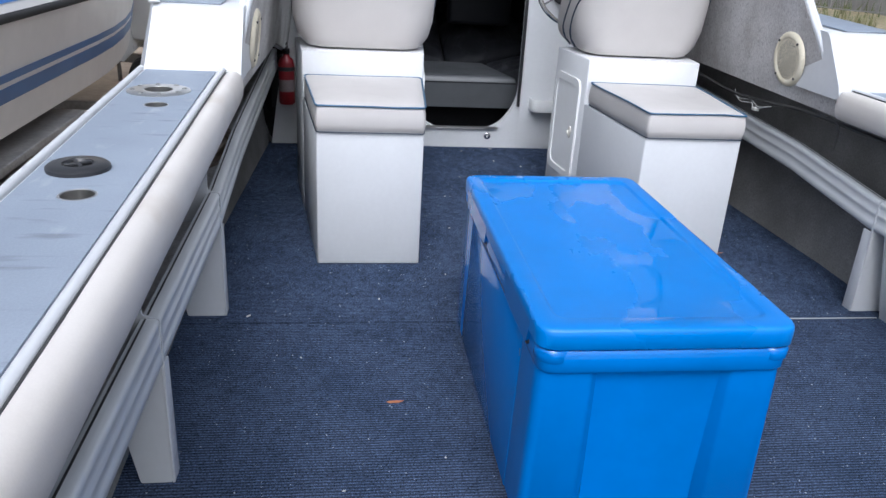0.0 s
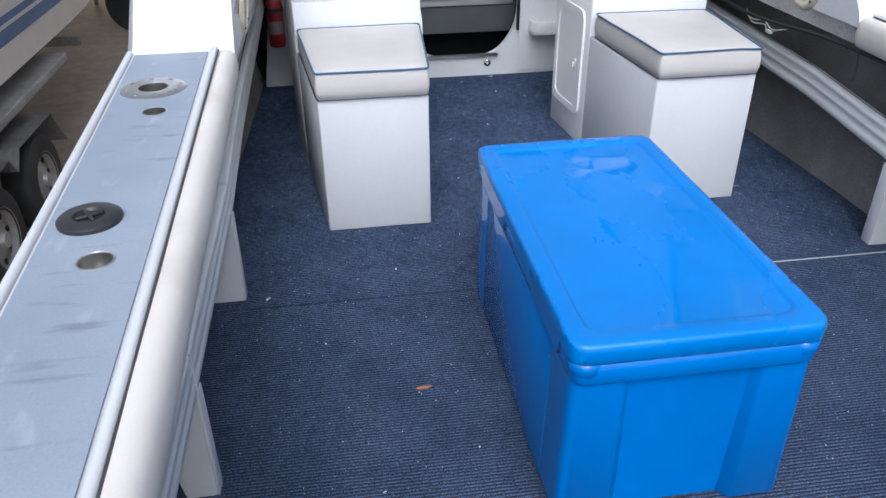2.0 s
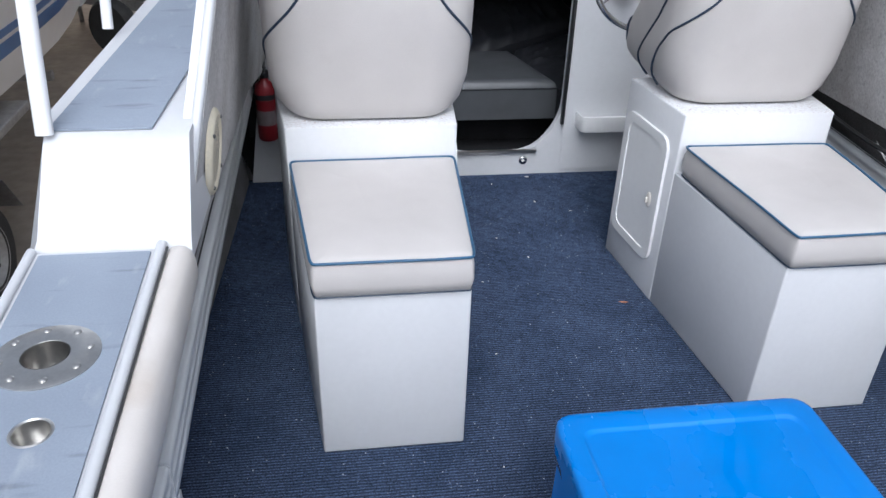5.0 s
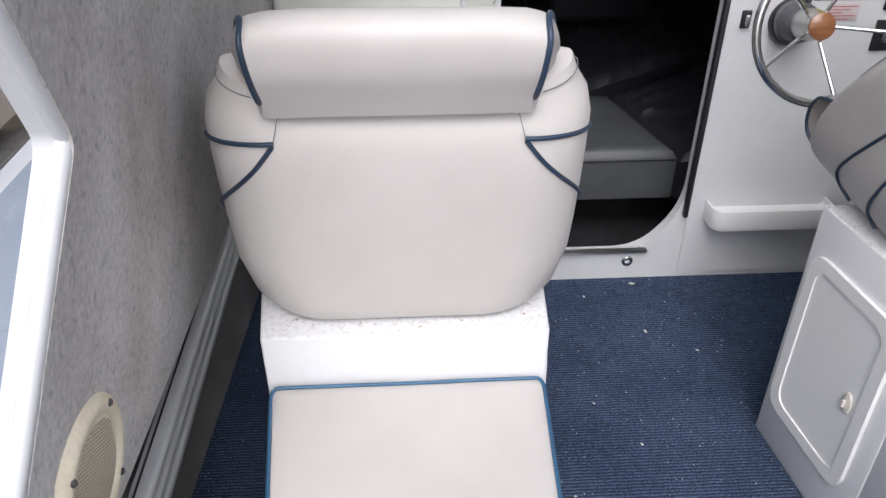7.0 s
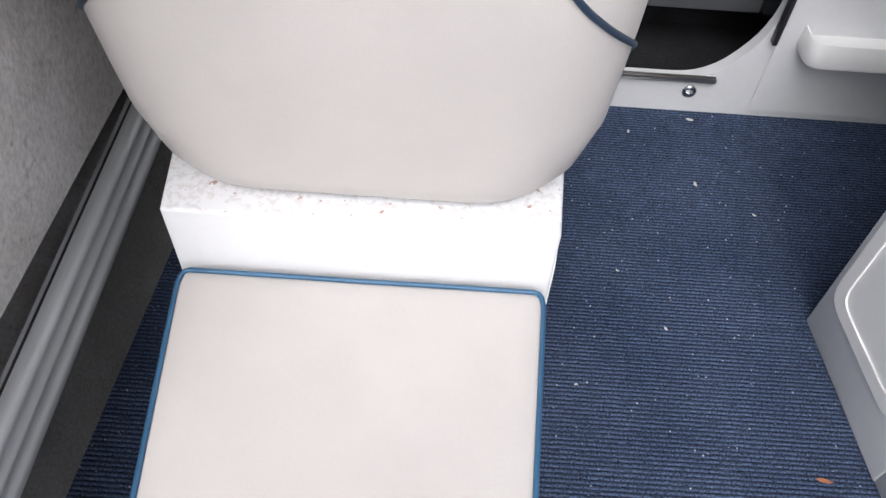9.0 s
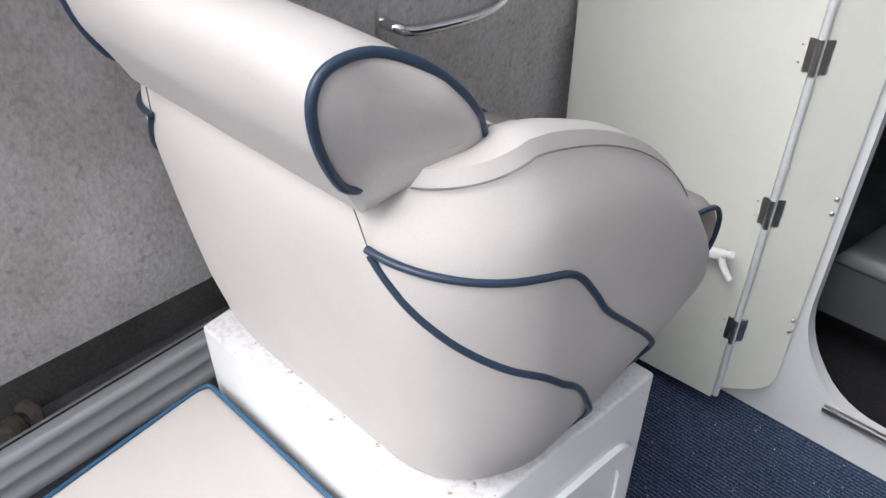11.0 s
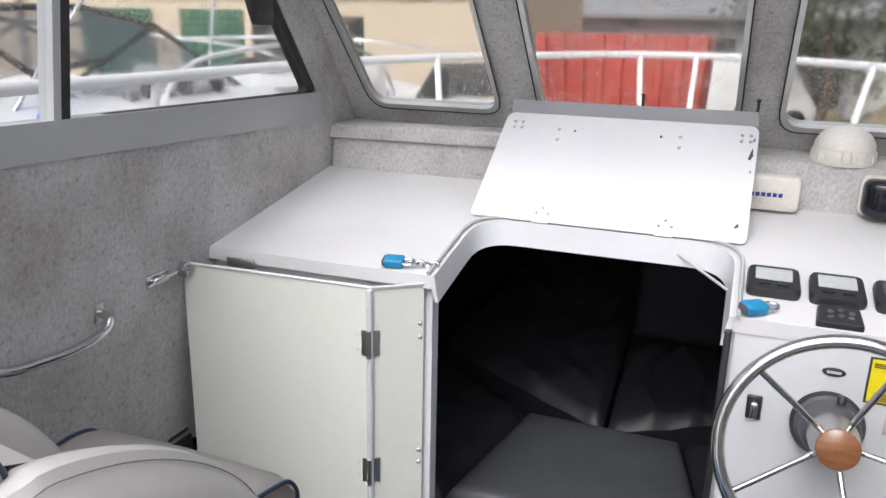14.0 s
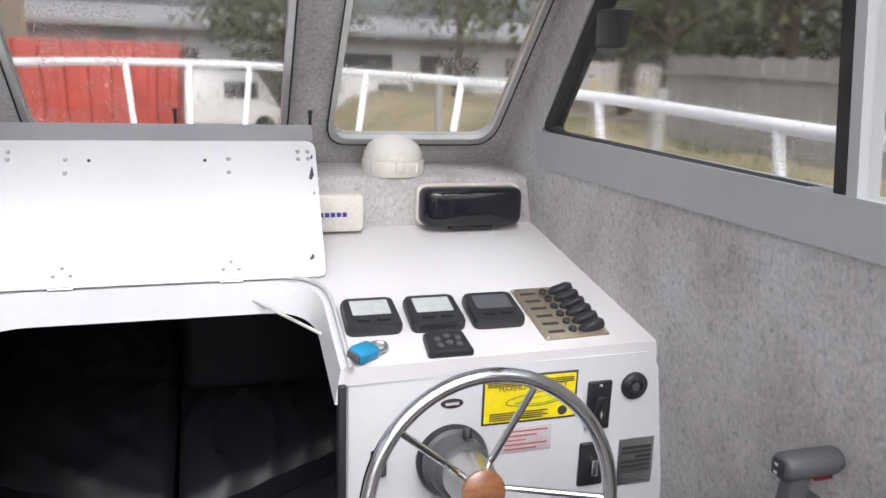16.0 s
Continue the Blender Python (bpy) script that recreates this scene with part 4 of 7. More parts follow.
# ---- cockpit sides ----
def bolster(right):
    X = lambda x: flip(x, right)
    t = thing("coaming_bolster", "long padded white vinyl bolster along the cockpit coaming", "bolster", "coaming bolsters")
    rows = []
    for y, k in [(-0.098, 0.55), (-0.101, 0.8), (-0.11, 0.97), (-0.13, 1.0)] + [(-0.13 - 3.17 * i / 24, 1.0 + 0.012 * math.sin(i * 1.9)) for i in range(1, 25)]:
        row = []
        for j in range(16):
            a = 2 * math.pi * j / 16
            cx, cz = math.cos(a), math.sin(a)
            cx, cz = math.copysign(abs(cx) ** 0.8, cx), math.copysign(abs(cz) ** 0.8, cz)
            row.append((X(-0.240 - 0.021 * (y + 0.1) + (0.030 - 0.004 * (y + 0.1)) * k * cx), y, 0.640 + 0.050 * k * cz))
        rows.append(row)
    part("pad", loft(rows, closed=True), BOLST, t)
    part("seam", tube([(X(-0.168), -3.2, 0.689), (X(-0.2595), -0.115, 0.689)], 0.0022, 6), INK, t, "dark stitched seam")


def side_rail(right):
    X = lambda x: flip(x, right)
    t = thing("side_rail", "ridged aluminium extrusion rail along the cockpit side", "rail", "side rails")
    prof = [(-0.290, 0.392), (-0.262, 0.392), (-0.256, 0.386), (-0.256, 0.376), (-0.2575, 0.373), (-0.2575, 0.352), (-0.256, 0.350), (-0.256, 0.341), (-0.2575, 0.339), (-0.2575, 0.318), (-0.256, 0.316), (-0.256, 0.296), (-0.262, 0.290), (-0.270, 0.290), (-0.270, 0.382), (-0.290, 0.382)]
    rise = ((-3.3, 0), (-0.36, 0), (0.14, 0.050), (1.62, 0.115))
    bm = loft([[(X(x), y, z + dz) for x, z in prof] for y, dz in rise], closed=True)
    part("extrusion", bm, ALU, t)
    part("groove", loft([[(X(x), y, z + dz) for x, z in ((-0.283, 0.3922), (-0.279, 0.3922), (-0.279, 0.3932), (-0.283, 0.3932))] for y, dz in rise], closed=True), INK, t, "thin dark groove along the top lip")
    part("shelf_board", loft([[(X(-0.49 + max(0, y) * 0.05 + taper(y)), y, 0.304 + dz), (X(-0.275), y, 0.304 + dz), (X(-0.275), y, 0.296 + dz), (X(-0.49 + max(0, y) * 0.05 + taper(y)), y, 0.296 + dz)] for y, dz in rise], closed=True), FELT, t, "grey felt-covered side shelf")


def bracket(y, right, slim=False):
    X = lambda x: flip(x, right)
    t = thing("side_bracket", "white painted aluminium bracket under the coaming, standing on carpet", "bracket", "coaming brackets", at=(X(-0.30), y, 0.0))
    w = -0.326 if slim else -0.370
    pts = [(-0.262, 0.0), (w, 0.0), (w - 0.06, 0.35), (-0.475 + taper(y), 0.652), (-0.262, 0.655), (-0.285, 0.56), (-0.288, 0.40), (-0.254, 0.392), (-0.254, 0.288)]
    o = X(-0.30)
    part("plate", slab(rpoly(pts, 0.006, 2), [], lambda x, z: (X(x) - o, 0, z), (0, 0.006, 0)), WHITE, t)
    part("flange", box(*sorted((X(-0.262) - o, X(-0.256) - o)), -0.001, 0.045, 0.0, 0.285, 0.002), WHITE, t)
    if slim:
        part("foot", lathe([(0, 0.05), (0.022, 0.048), (0.026, 0.03), (0.03, 0.006), (0.03, 0.0), (0, 0.0)], 14, Matrix.Translation((X(-0.285) - o, 0.03, 0))), WHITE, t, "round white foot")


for right in (False, True):
    bolster(right)
    side_rail(right)
    for y, slim in ((-0.392, False), (-1.150, True), (-1.95, True)):
        bracket(y, right, slim)
pnl = thing("kick_panel", "white painted panel below the rail, uneven at the carpet", "panel")
part("sheet", hexa([(1.868, -3.2, 0.0), (1.875, -3.2, 0.0), (1.875, -0.45, 0.0), (1.868, -0.45, 0.0)], [(1.800, -3.2, 0.29), (1.807, -3.2, 0.29), (1.807, -0.45, 0.29), (1.800, -0.45, 0.29)], 0.002), WHITE, pnl)
part("end_plate", slab([(1.868, 0.0), (1.93, 0.0), (1.93, 0.29), (1.80, 0.29)], [], lambda x, z: (x, -0.449, z), (0, 0.005, 0)), WHITE, pnl)


def rod_holder(x, y, group):
    t = thing("rod_holder", "round stainless flush rod holder with screws in the coaming", "rod holder", group, at=(x, y, 0.688))
    part("flange", lathe([(0.034, 0.0005), (0.036, 0.0045), (0.05, 0.0055), (0.074, 0.0045), (0.080, 0.002), (0.080, 0.0)], 36), STEEL, t)
    part("cup", lathe([(0.034, 0.0045), (0.0335, -0.055), (0, -0.055)], 24), STEEL, t, "deep steel cup")
    for k in range(8):
        a = 2 * math.pi * (k + 0.3) / 8
        screw(0.064 * math.cos(a), 0.064 * math.sin(a), 0.005, (0, 0, 1), t, 0.0065)


def deck_hole(x, y, r):
    t = thing("drink_recess", "small round steel recess in the coaming panel", "recess", "coaming recesses", at=(x, y, 0.688))
    part("rim", lathe([(r - 0.001, 0.0), (r + 0.001, 0.0015), (r + 0.004, 0.0)], 24), STEEL, t)
    part("cup", lathe([(r - 0.001, 0.0), (r - 0.001, -0.035), (0, -0.035)], 24), STEEL, t, "steel cup")


def deck_cap(x, y):
    t = thing("inspection_cap", "black screw-in inspection cap with a cross grip", "deck cap", "inspection caps", at=(x, y, 0.688))
    part("cap", lathe([(0.054, 0.0), (0.054, 0.007), (0.049, 0.011), (0.027, 0.012), (0.024, 0.007), (0.0, 0.006)], 36), BLACK, t)
    part("grip", join(moved(box(-0.023, 0.023, -0.0035, 0.0035, 0.006, 0.013, 0.002), pose(0, 0, 0, 0, 0, 30)), moved(box(-0.0035, 0.0035, -0.023, 0.023, 0.006, 0.013, 0.002), pose(0, 0, 0, 0, 0, 30))), BLACK, t)


for right in (False, True):
    rod_holder(flip(-0.385, right), -0.438, "rod holders")
    deck_hole(flip(-0.355, right), -0.605, 0.026)
    deck_hole(flip(-0.328, right), -1.280, 0.027)
    deck_cap(flip(-0.369, right), -1.140)


def speaker(right):
    y, z = 0.222, 0.742
    x = cabin_x(y, z, right)
    s = -1 if right else 1
    t = thing("loudspeaker", "round aged cream loudspeaker with perforated grille on felt wall", "loudspeaker", "cabin loudspeakers", at=(x, y, z))
    tilt = Matrix.Rotation(math.atan(0.11) * -s * -1, 4, "Y")
    m = tilt @ pose(0, 0, 0, 0, 90 * s, 0)
    part("rim", lathe([(0.075, 0.009), (0.080, 0.014), (0.090, 0.014), (0.099, 0.008), (0.101, 0.0)], 40, m.copy()), CREAM, t)
    part("grille", lathe([(0.0755, 0.009), (0.06, 0.0105), (0.03, 0.0115), (0, 0.012)], 32, m.copy()), CREAM, t)
    bms = []
    for i in range(-13, 14):
        for j in range(-13, 14):
            px, py = i * 0.0054 + (j % 2) * 0.0027, j * 0.0047
            if px * px + py * py < 0.069 ** 2:
                bms.append((px, py))
    bm = bmesh.new()
    for px, py in bms:
        h = 0.0125 - 0.35 * (px * px + py * py)
        bm.faces.new([bm.verts.new((px + 0.0014 * math.cos(k * math.pi / 3), py + 0.0014 * math.sin(k * math.pi / 3), h)) for k in range(6)])
    bm.transform(m)
    tagged(part("grille_mesh", bm, INK, t, "dark perforations"), kind="stuff")
    for k in range(4):
        a = math.radians(45 + 90 * k)
        p = m @ Vector((0.0875 * math.cos(a), 0.0875 * math.sin(a), 0.0145))
        screw(*p, m.to_3x3() @ Vector((0, 0, 1)), t, 0.005, material=INK)


speaker(False)
speaker(True)


def extinguisher():
    t = thing("fire_extinguisher", "small red fire extinguisher strapped beside the bulkhead", "extinguisher", at=(-0.205, 1.545, 0.235))
    # Cylinder and label colours are darkened to stand for shade.
    part("cylinder", lathe([(0, 0), (0.036, 0.002), (0.041, 0.012), (0.041, 0.205), (0.034, 0.232), (0.016, 0.248), (0.014, 0.265), (0, 0.265)], 24), RED, t)
    part("label", lathe([(0.0415, 0.07), (0.0418, 0.071), (0.0418, 0.13), (0.0415, 0.131)], 24), CABLEG, t, "small printed label, dimmed for shade")
    part("valve", join(lathe([(0.017, 0.258), (0.019, 0.266), (0.019, 0.285), (0, 0.288)], 16), box(-0.01, 0.01, -0.065, 0.02, 0.285, 0.297, 0.003), box(-0.008, 0.008, -0.06, 0.01, 0.31, 0.32, 0.003)), BLACK, t, "black valve and lever")
    part("strap", lathe([(0.042, 0.175), (0.0435, 0.176), (0.0435, 0.195), (0.042, 0.196)], 24), BLACK, t)
    part("wall_bracket", box(-0.012, 0.012, 0.036, 0.085, 0.02, 0.24, 0.002), BLACK, t)


extinguisher()


def rope_coil():
    t = thing("rope_coil", "coiled weathered beige rope lying on the side shelf", "rope", at=(-0.385, 0.20, 0.304))
    pts = []
    rnd = random.Random(4)
    for i in range(7 * 20):
        a = 2 * math.pi * i / 20
        k = i / 140
        pts.append(((0.075 + 0.018 * math.sin(k * 9)) * math.cos(a), (0.16 + 0.03 * math.sin(k * 7)) * math.sin(a) + 0.02 * k, 0.012 + 0.075 * k + rnd.uniform(-0.004, 0.004)))
    part("line", tube(pts, 0.0115, 8), ROPE, t)
    # the lay of the strands
    for s in range(3):
        q = []
        for i, p in enumerate(smooth_line(pts, 3)):
            th = i * 0.62 + s * 2.094
            q.append((p.x + 0.006 * math.cos(th), p.y + 0.004 * math.sin(th), p.z + 0.006 * math.sin(th)))
        part("strand", tube(q, 0.0068, 5), ROPE, t)
    part("eye", tube([(0.03 + 0.035 * math.cos(a / 12 * 2 * math.pi), 0.24 + 0.04 * math.sin(a / 12 * 2 * math.pi), 0.03) for a in range(12)], 0.010, 8, closed=True), ROPE, t, "spliced eye")


rope_coil()


def tray():
    t = thing("wall_tray", "white moulded half-round tray on the bulkhead", "tray", at=(1.305, 1.63, 0.0))
    o = rpoly([(-0.195, 0.0), (-0.195, -0.09), (0.195, -0.09), (0.195, 0.0)], [0, 0.085, 0.085, 0], 8)
    rows = [[(x * k, y * k, z) for x, y in o] for k, z in ((0.97, 0.225), (1.0, 0.235), (1.0, 0.285), (0.985, 0.293), (0.955, 0.291), (0.95, 0.275), (0.90, 0.268), (0.4, 0.268))]
    part("body", loft(rows, closed=True), GLOSS, t)


tray()
dr = thing("drain_plug", "small chromed drain fitting low on the bulkhead", "drain fitting", at=(0.892, 1.63, 0.066))
part("rim", lathe([(0.006, 0.004), (0.014, 0.006), (0.019, 0.003), (0.020, 0)], 20, pose(0, 0, 0, 90, 0, 0)), CHROME, dr)
part("plug", lathe([(0, 0.009), (0.005, 0.008), (0.007, 0.003)], 12, pose(0, 0, 0, 90, 0, 0)), STEEL, dr)
part("handle", box(-0.010, 0.010, -0.011, -0.006, -0.002, 0.002, 0.001), CHROME, dr)
setting("door_track", join(box(0.534, 0.946, 1.612, 1.628, 0.108, 0.113, 0.001), box(0.534, 0.946, 1.612, 1.615, 0.113, 0.121), box(0.534, 0.946, 1.624, 1.628, 0.113, 0.121)), STEEL, "metal slide track on the companionway sill", "door track")


# ---- litter on the carpet ----
def fleck(name, label, x, y, length, width, turn, material, curl=0.004):
    t = thing(name, label, "litter", name + " litter", at=(x, y, 0.002))
    pts = [(-0.5, 0), (-0.3, 0.42), (0.1, 0.5), (0.5, 0.05), (0.2, -0.45), (-0.3, -0.4)]
    bm = bmesh.new()
    r = Matrix.Rotation(math.radians(turn), 4, "Z")
    top = [bm.verts.new(r @ Vector((u * length, v * width, 0.0015 + curl * abs(u)))) for u, v in pts]
    bot = [bm.verts.new(r @ Vector((u * length, v * width, 0.0005 + curl * abs(u)))) for u, v in pts]
    bm.faces.new(top)
    bm.faces.new(list(reversed(bot)))
    for i in range(6):
        bm.faces.new((top[i - 1], top[i], bot[i], bot[i - 1]))
    part("blade", bm, material, t)


fleck("dry_leaf", "dry orange-brown leaf fragment on navy carpet", 0.227, -0.874, 0.045, 0.012, 5, LEAF)
fleck("dry_leaf", "dry orange-brown leaf fragment on navy carpet", 1.004, 0.581, 0.032, 0.009, -10, LEAF)
fleck("dry_leaf", "dry brown leaf fragment on navy carpet", 1.56, 0.10, 0.045, 0.006, 10, LEAF)
rnd = random.Random(11)
for x, y, s in ((0.21, -0.29, 0.013), (0.882, 1.343, 0.017), (0.905, 1.59, 0.022), (0.733, 1.526, 0.013), (0.45, -0.10, 0.008), (-0.02, -0.65, 0.009), (0.52, 0.35, 0.010), (0.33, -1.10, 0.008), (0.75, 0.9, 0.012), (0.66, 1.05, 0.009), (0.10, -1.20, 0.009), (-0.19, -0.40, 0.020), (0.55, 0.75, 0.009), (1.01, 1.25, 0.012)):
    fleck("lint", "small pale lint fleck on navy carpet", x, y, s, s * 0.45, rnd.uniform(0, 180), LINT, 0.002)


# ---- cables on the starboard side ----
def cable(name, label, pts, r, material):
    t = thing(name, label, "cable", "loose cables")
    part("strand", tube(smooth_line(pts, 8), r, 6), material, t)


cable("cable", "black cable sagging below the cabin side", [(1.70, 1.50, 0.60), (1.735, 0.95, 0.57), (1.75, 0.55, 0.545), (1.77, 0.10, 0.575), (1.80, -0.15, 0.57), (1.84, -0.5, 0.56), (1.86, -1.0, 0.58)], 0.007, CABLE)
cable("cable", "black cable end hanging under the coaming", [(1.775, -0.05, 0.585), (1.770, -0.12, 0.575), (1.772, -0.13, 0.53), (1.765, -0.135, 0.485)], 0.003, CABLE)
cable("cable", "pale wires bundled below the loudspeaker", [(1.755, 0.62, 0.545), (1.745, 0.52, 0.535), (1.752, 0.44, 0.545), (1.742, 0.36, 0.532), (1.75, 0.28, 0.55)], 0.0019, CABLEW)
cable("cable", "pale wires bundled below the loudspeaker", [(1.760, 0.60, 0.555), (1.736, 0.50, 0.528), (1.746, 0.42, 0.535), (1.738, 0.38, 0.520), (1.752, 0.30, 0.545)], 0.0019, CABLEW)
pl = thing("wire_connector", "small white plug on loose wires", "connector", at=(1.738, 0.37, 0.515))
part("shell", box(-0.008, 0.008, -0.016, 0.016, 0.0, 0.012, 0.002), CABLEW, pl)


# ---- cabin fittings ----
def bifold_door():
    t = thing("door_1", "open ivory bifold cabin door folded against the side wall", "door", kind="structure")
    H = Vector((0.332, 1.540, 0))
    W = Vector((wall_x(1.515, 1.0) - 0.006, 1.515, 0))
    J = Vector((0.428, 1.618, 0))

    def panel(a, b, z0, z1, rr, name, lab):
        d = (b - a)
        L = d.length
        d.normalize()
        n = Vector((d.y, -d.x, 0))
        if n.y > 0:
            n = -n
        o = rpoly([(0.004, z0), (L - 0.004, z0), (L - 0.004, z1), (0.004, z1)], [0.004, rr, 0.008, 0.008], 8)
        return part(name, slab(o, [], lambda u, z: a + d * u + Vector((0, 0, z)), n * -0.012), DOORW, t, lab), d, n
    p1, d1, n1 = panel(H, J, 0.09, 1.010, 0.09, "door_panel", "narrow ivory door leaf")
    p2, d2, n2 = panel(H + Vector((-0.004, -0.004, 0)), W, 0.055, 1.012, 0.01, "door_panel", "wide ivory door leaf")
    part("edge_strip", tube([(H.x, H.y - 0.004, 0.07), (H.x, H.y - 0.004, 1.008)], 0.0075, 10), ALU, t, "aluminium hinge edge strip")
    part("top_edge", tube([H + Vector((0, -0.002, 1.013)), W + Vector((0, -0.002, 1.015))], 0.004, 6), ALU, t, "bright aluminium top edge")
    part("top_edge", tube([H + Vector((0, -0.002, 1.012)), J + Vector((0, -0.002, 1.012))], 0.004, 6), ALU, t)
    for z in (0.884, 0.571, 0.268):
        h = part("hinge", join(tube([(H.x, H.y - 0.008, z - 0.032), (H.x, H.y - 0.008, z + 0.032)], 0.006, 10),
                               hexa([H + d1 * 0.003 + n1 * 0.003 + Vector((0, 0, z - 0.03)), H + d1 * 0.02 + n1 * 0.003 + Vector((0, 0, z - 0.03)), H + d1 * 0.02 + Vector((0, 0, z - 0.03)), H + d1 * 0.003 + Vector((0, 0, z - 0.03))],
                                    [H + d1 * 0.003 + n1 * 0.003 + Vector((0, 0, z + 0.03)), H + d1 * 0.02 + n1 * 0.003 + Vector((0, 0, z + 0.03)), H + d1 * 0.02 + Vector((0, 0, z + 0.03)), H + d1 * 0.003 + Vector((0, 0, z + 0.03))]),
                               hexa([H + d2 * 0.003 + n2 * 0.004 + Vector((0, 0, z - 0.03)), H + d2 * 0.02 + n2 * 0.004 + Vector((0, 0, z - 0.03)), H + d2 * 0.02 + Vector((0, 0, z - 0.03)), H + d2 * 0.003 + Vector((0, 0, z - 0.03))],
                                    [H + d2 * 0.003 + n2 * 0.004 + Vector((0, 0, z + 0.03)), H + d2 * 0.02 + n2 * 0.004 + Vector((0, 0, z + 0.03)), H + d2 * 0.02 + Vector((0, 0, z + 0.03)), H + d2 * 0.003 + Vector((0, 0, z + 0.03))])), STEEL, t, "steel butt hinge")
        for dz in (-0.016, 0.016):
            q = J - d1 * 0.012 + n1 * 0.001
            screw(q.x, q.y, z + 0.02 + dz, n1, t, 0.005)
            q = H + d2 * 0.028 + n2 * 0.001
            screw(q.x, q.y, z + dz, n2, t, 0.004)
    # barrel bolt into the wall
    b = part("barrel_bolt", join(tube([W + Vector((-0.045, -0.03, 1.000)), W + Vector((0.04, -0.012, 1.008))], 0.0065, 10), box(W.x - 0.002, W.x + 0.03, W.y - 0.02, W.y - 0.004, 0.985, 1.02, 0.003)), CHROME, t, "chromed barrel bolt")
    # hold-back arm low on the wide leaf
    part("hold_back", join(hexa([(0.12, 1.500, 0.405), (0.28, 1.492, 0.452), (0.28, 1.512, 0.452), (0.12, 1.520, 0.405)], [(0.12, 1.500, 0.425), (0.28, 1.492, 0.472), (0.28, 1.512, 0.472), (0.12, 1.520, 0.425)], 0.004), tube([(0.272, 1.50, 0.468), (0.285, 1.497, 0.44), (0.305, 1.497, 0.415)], 0.008, 8), tube([(0.275, 1.50, 0.462), (0.298, 1.497, 0.475)], 0.008, 8), box(0.10, 0.14, 1.505, 1.526, 0.39, 0.43, 0.004)), GLOSS, t, "white plastic hold-back arm")


bifold_door()
bs = thing("bolt_keeper", "small chromed bolt keeper on the felt wall", "bolt keeper", at=(wall_x(1.43, 1.0), 1.43, 1.0))
part("plate", box(-0.002, 0.004, -0.035, 0.035, -0.014, 0.014, 0.002), CHROME, bs)
part("loop", tube(smooth_line([(0.003, -0.02, 0.0), (0.016, -0.012, 0.004), (0.018, 0.012, 0.004), (0.003, 0.02, 0.0)], 4), 0.0045, 8), CHROME, bs)
part("barrel", tube([(0.012, -0.045, -0.006), (0.012, 0.05, 0.004)], 0.005, 8), CHROME, bs)
gh = thing("grab_handle", "polished stainless grab handle on the felt wall", "handle")
A, B = Vector((wall_x(1.005, 0.962), 1.005, 0.962)), Vector((wall_x(1.267, 0.974), 1.267, 0.974))
part("bar", tube(smooth_line([A + Vector((0.002, 0, 0)), A + Vector((0.035, 0.004, -0.004)), A + Vector((0.042, 0.04, -0.014)), (A + B) / 2 + Vector((0.045, 0.03, -0.028)), B + Vector((0.042, -0.03, -0.022)), B + Vector((0.034, -0.006, -0.004)), B + Vector((0.002, 0, 0))], 6), 0.0095, 10), CHROME, gh)
for e in (A, B):
    part("end_plate", box(e.x - 0.003, e.x + 0.004, e.y - 0.012, e.y + 0.012, e.z - 0.02, e.z + 0.02, 0.002), STEEL, gh)
# dark strip at the dash corner above the door
cl = thing("door_catch", "dark metal door catch under the dash edge", "catch", at=(0.0, 1.60, 1.005))
part("plate", box(-0.075, 0.0, -0.01, 0.0, -0.012, 0.010, 0.003), STEEL, cl)


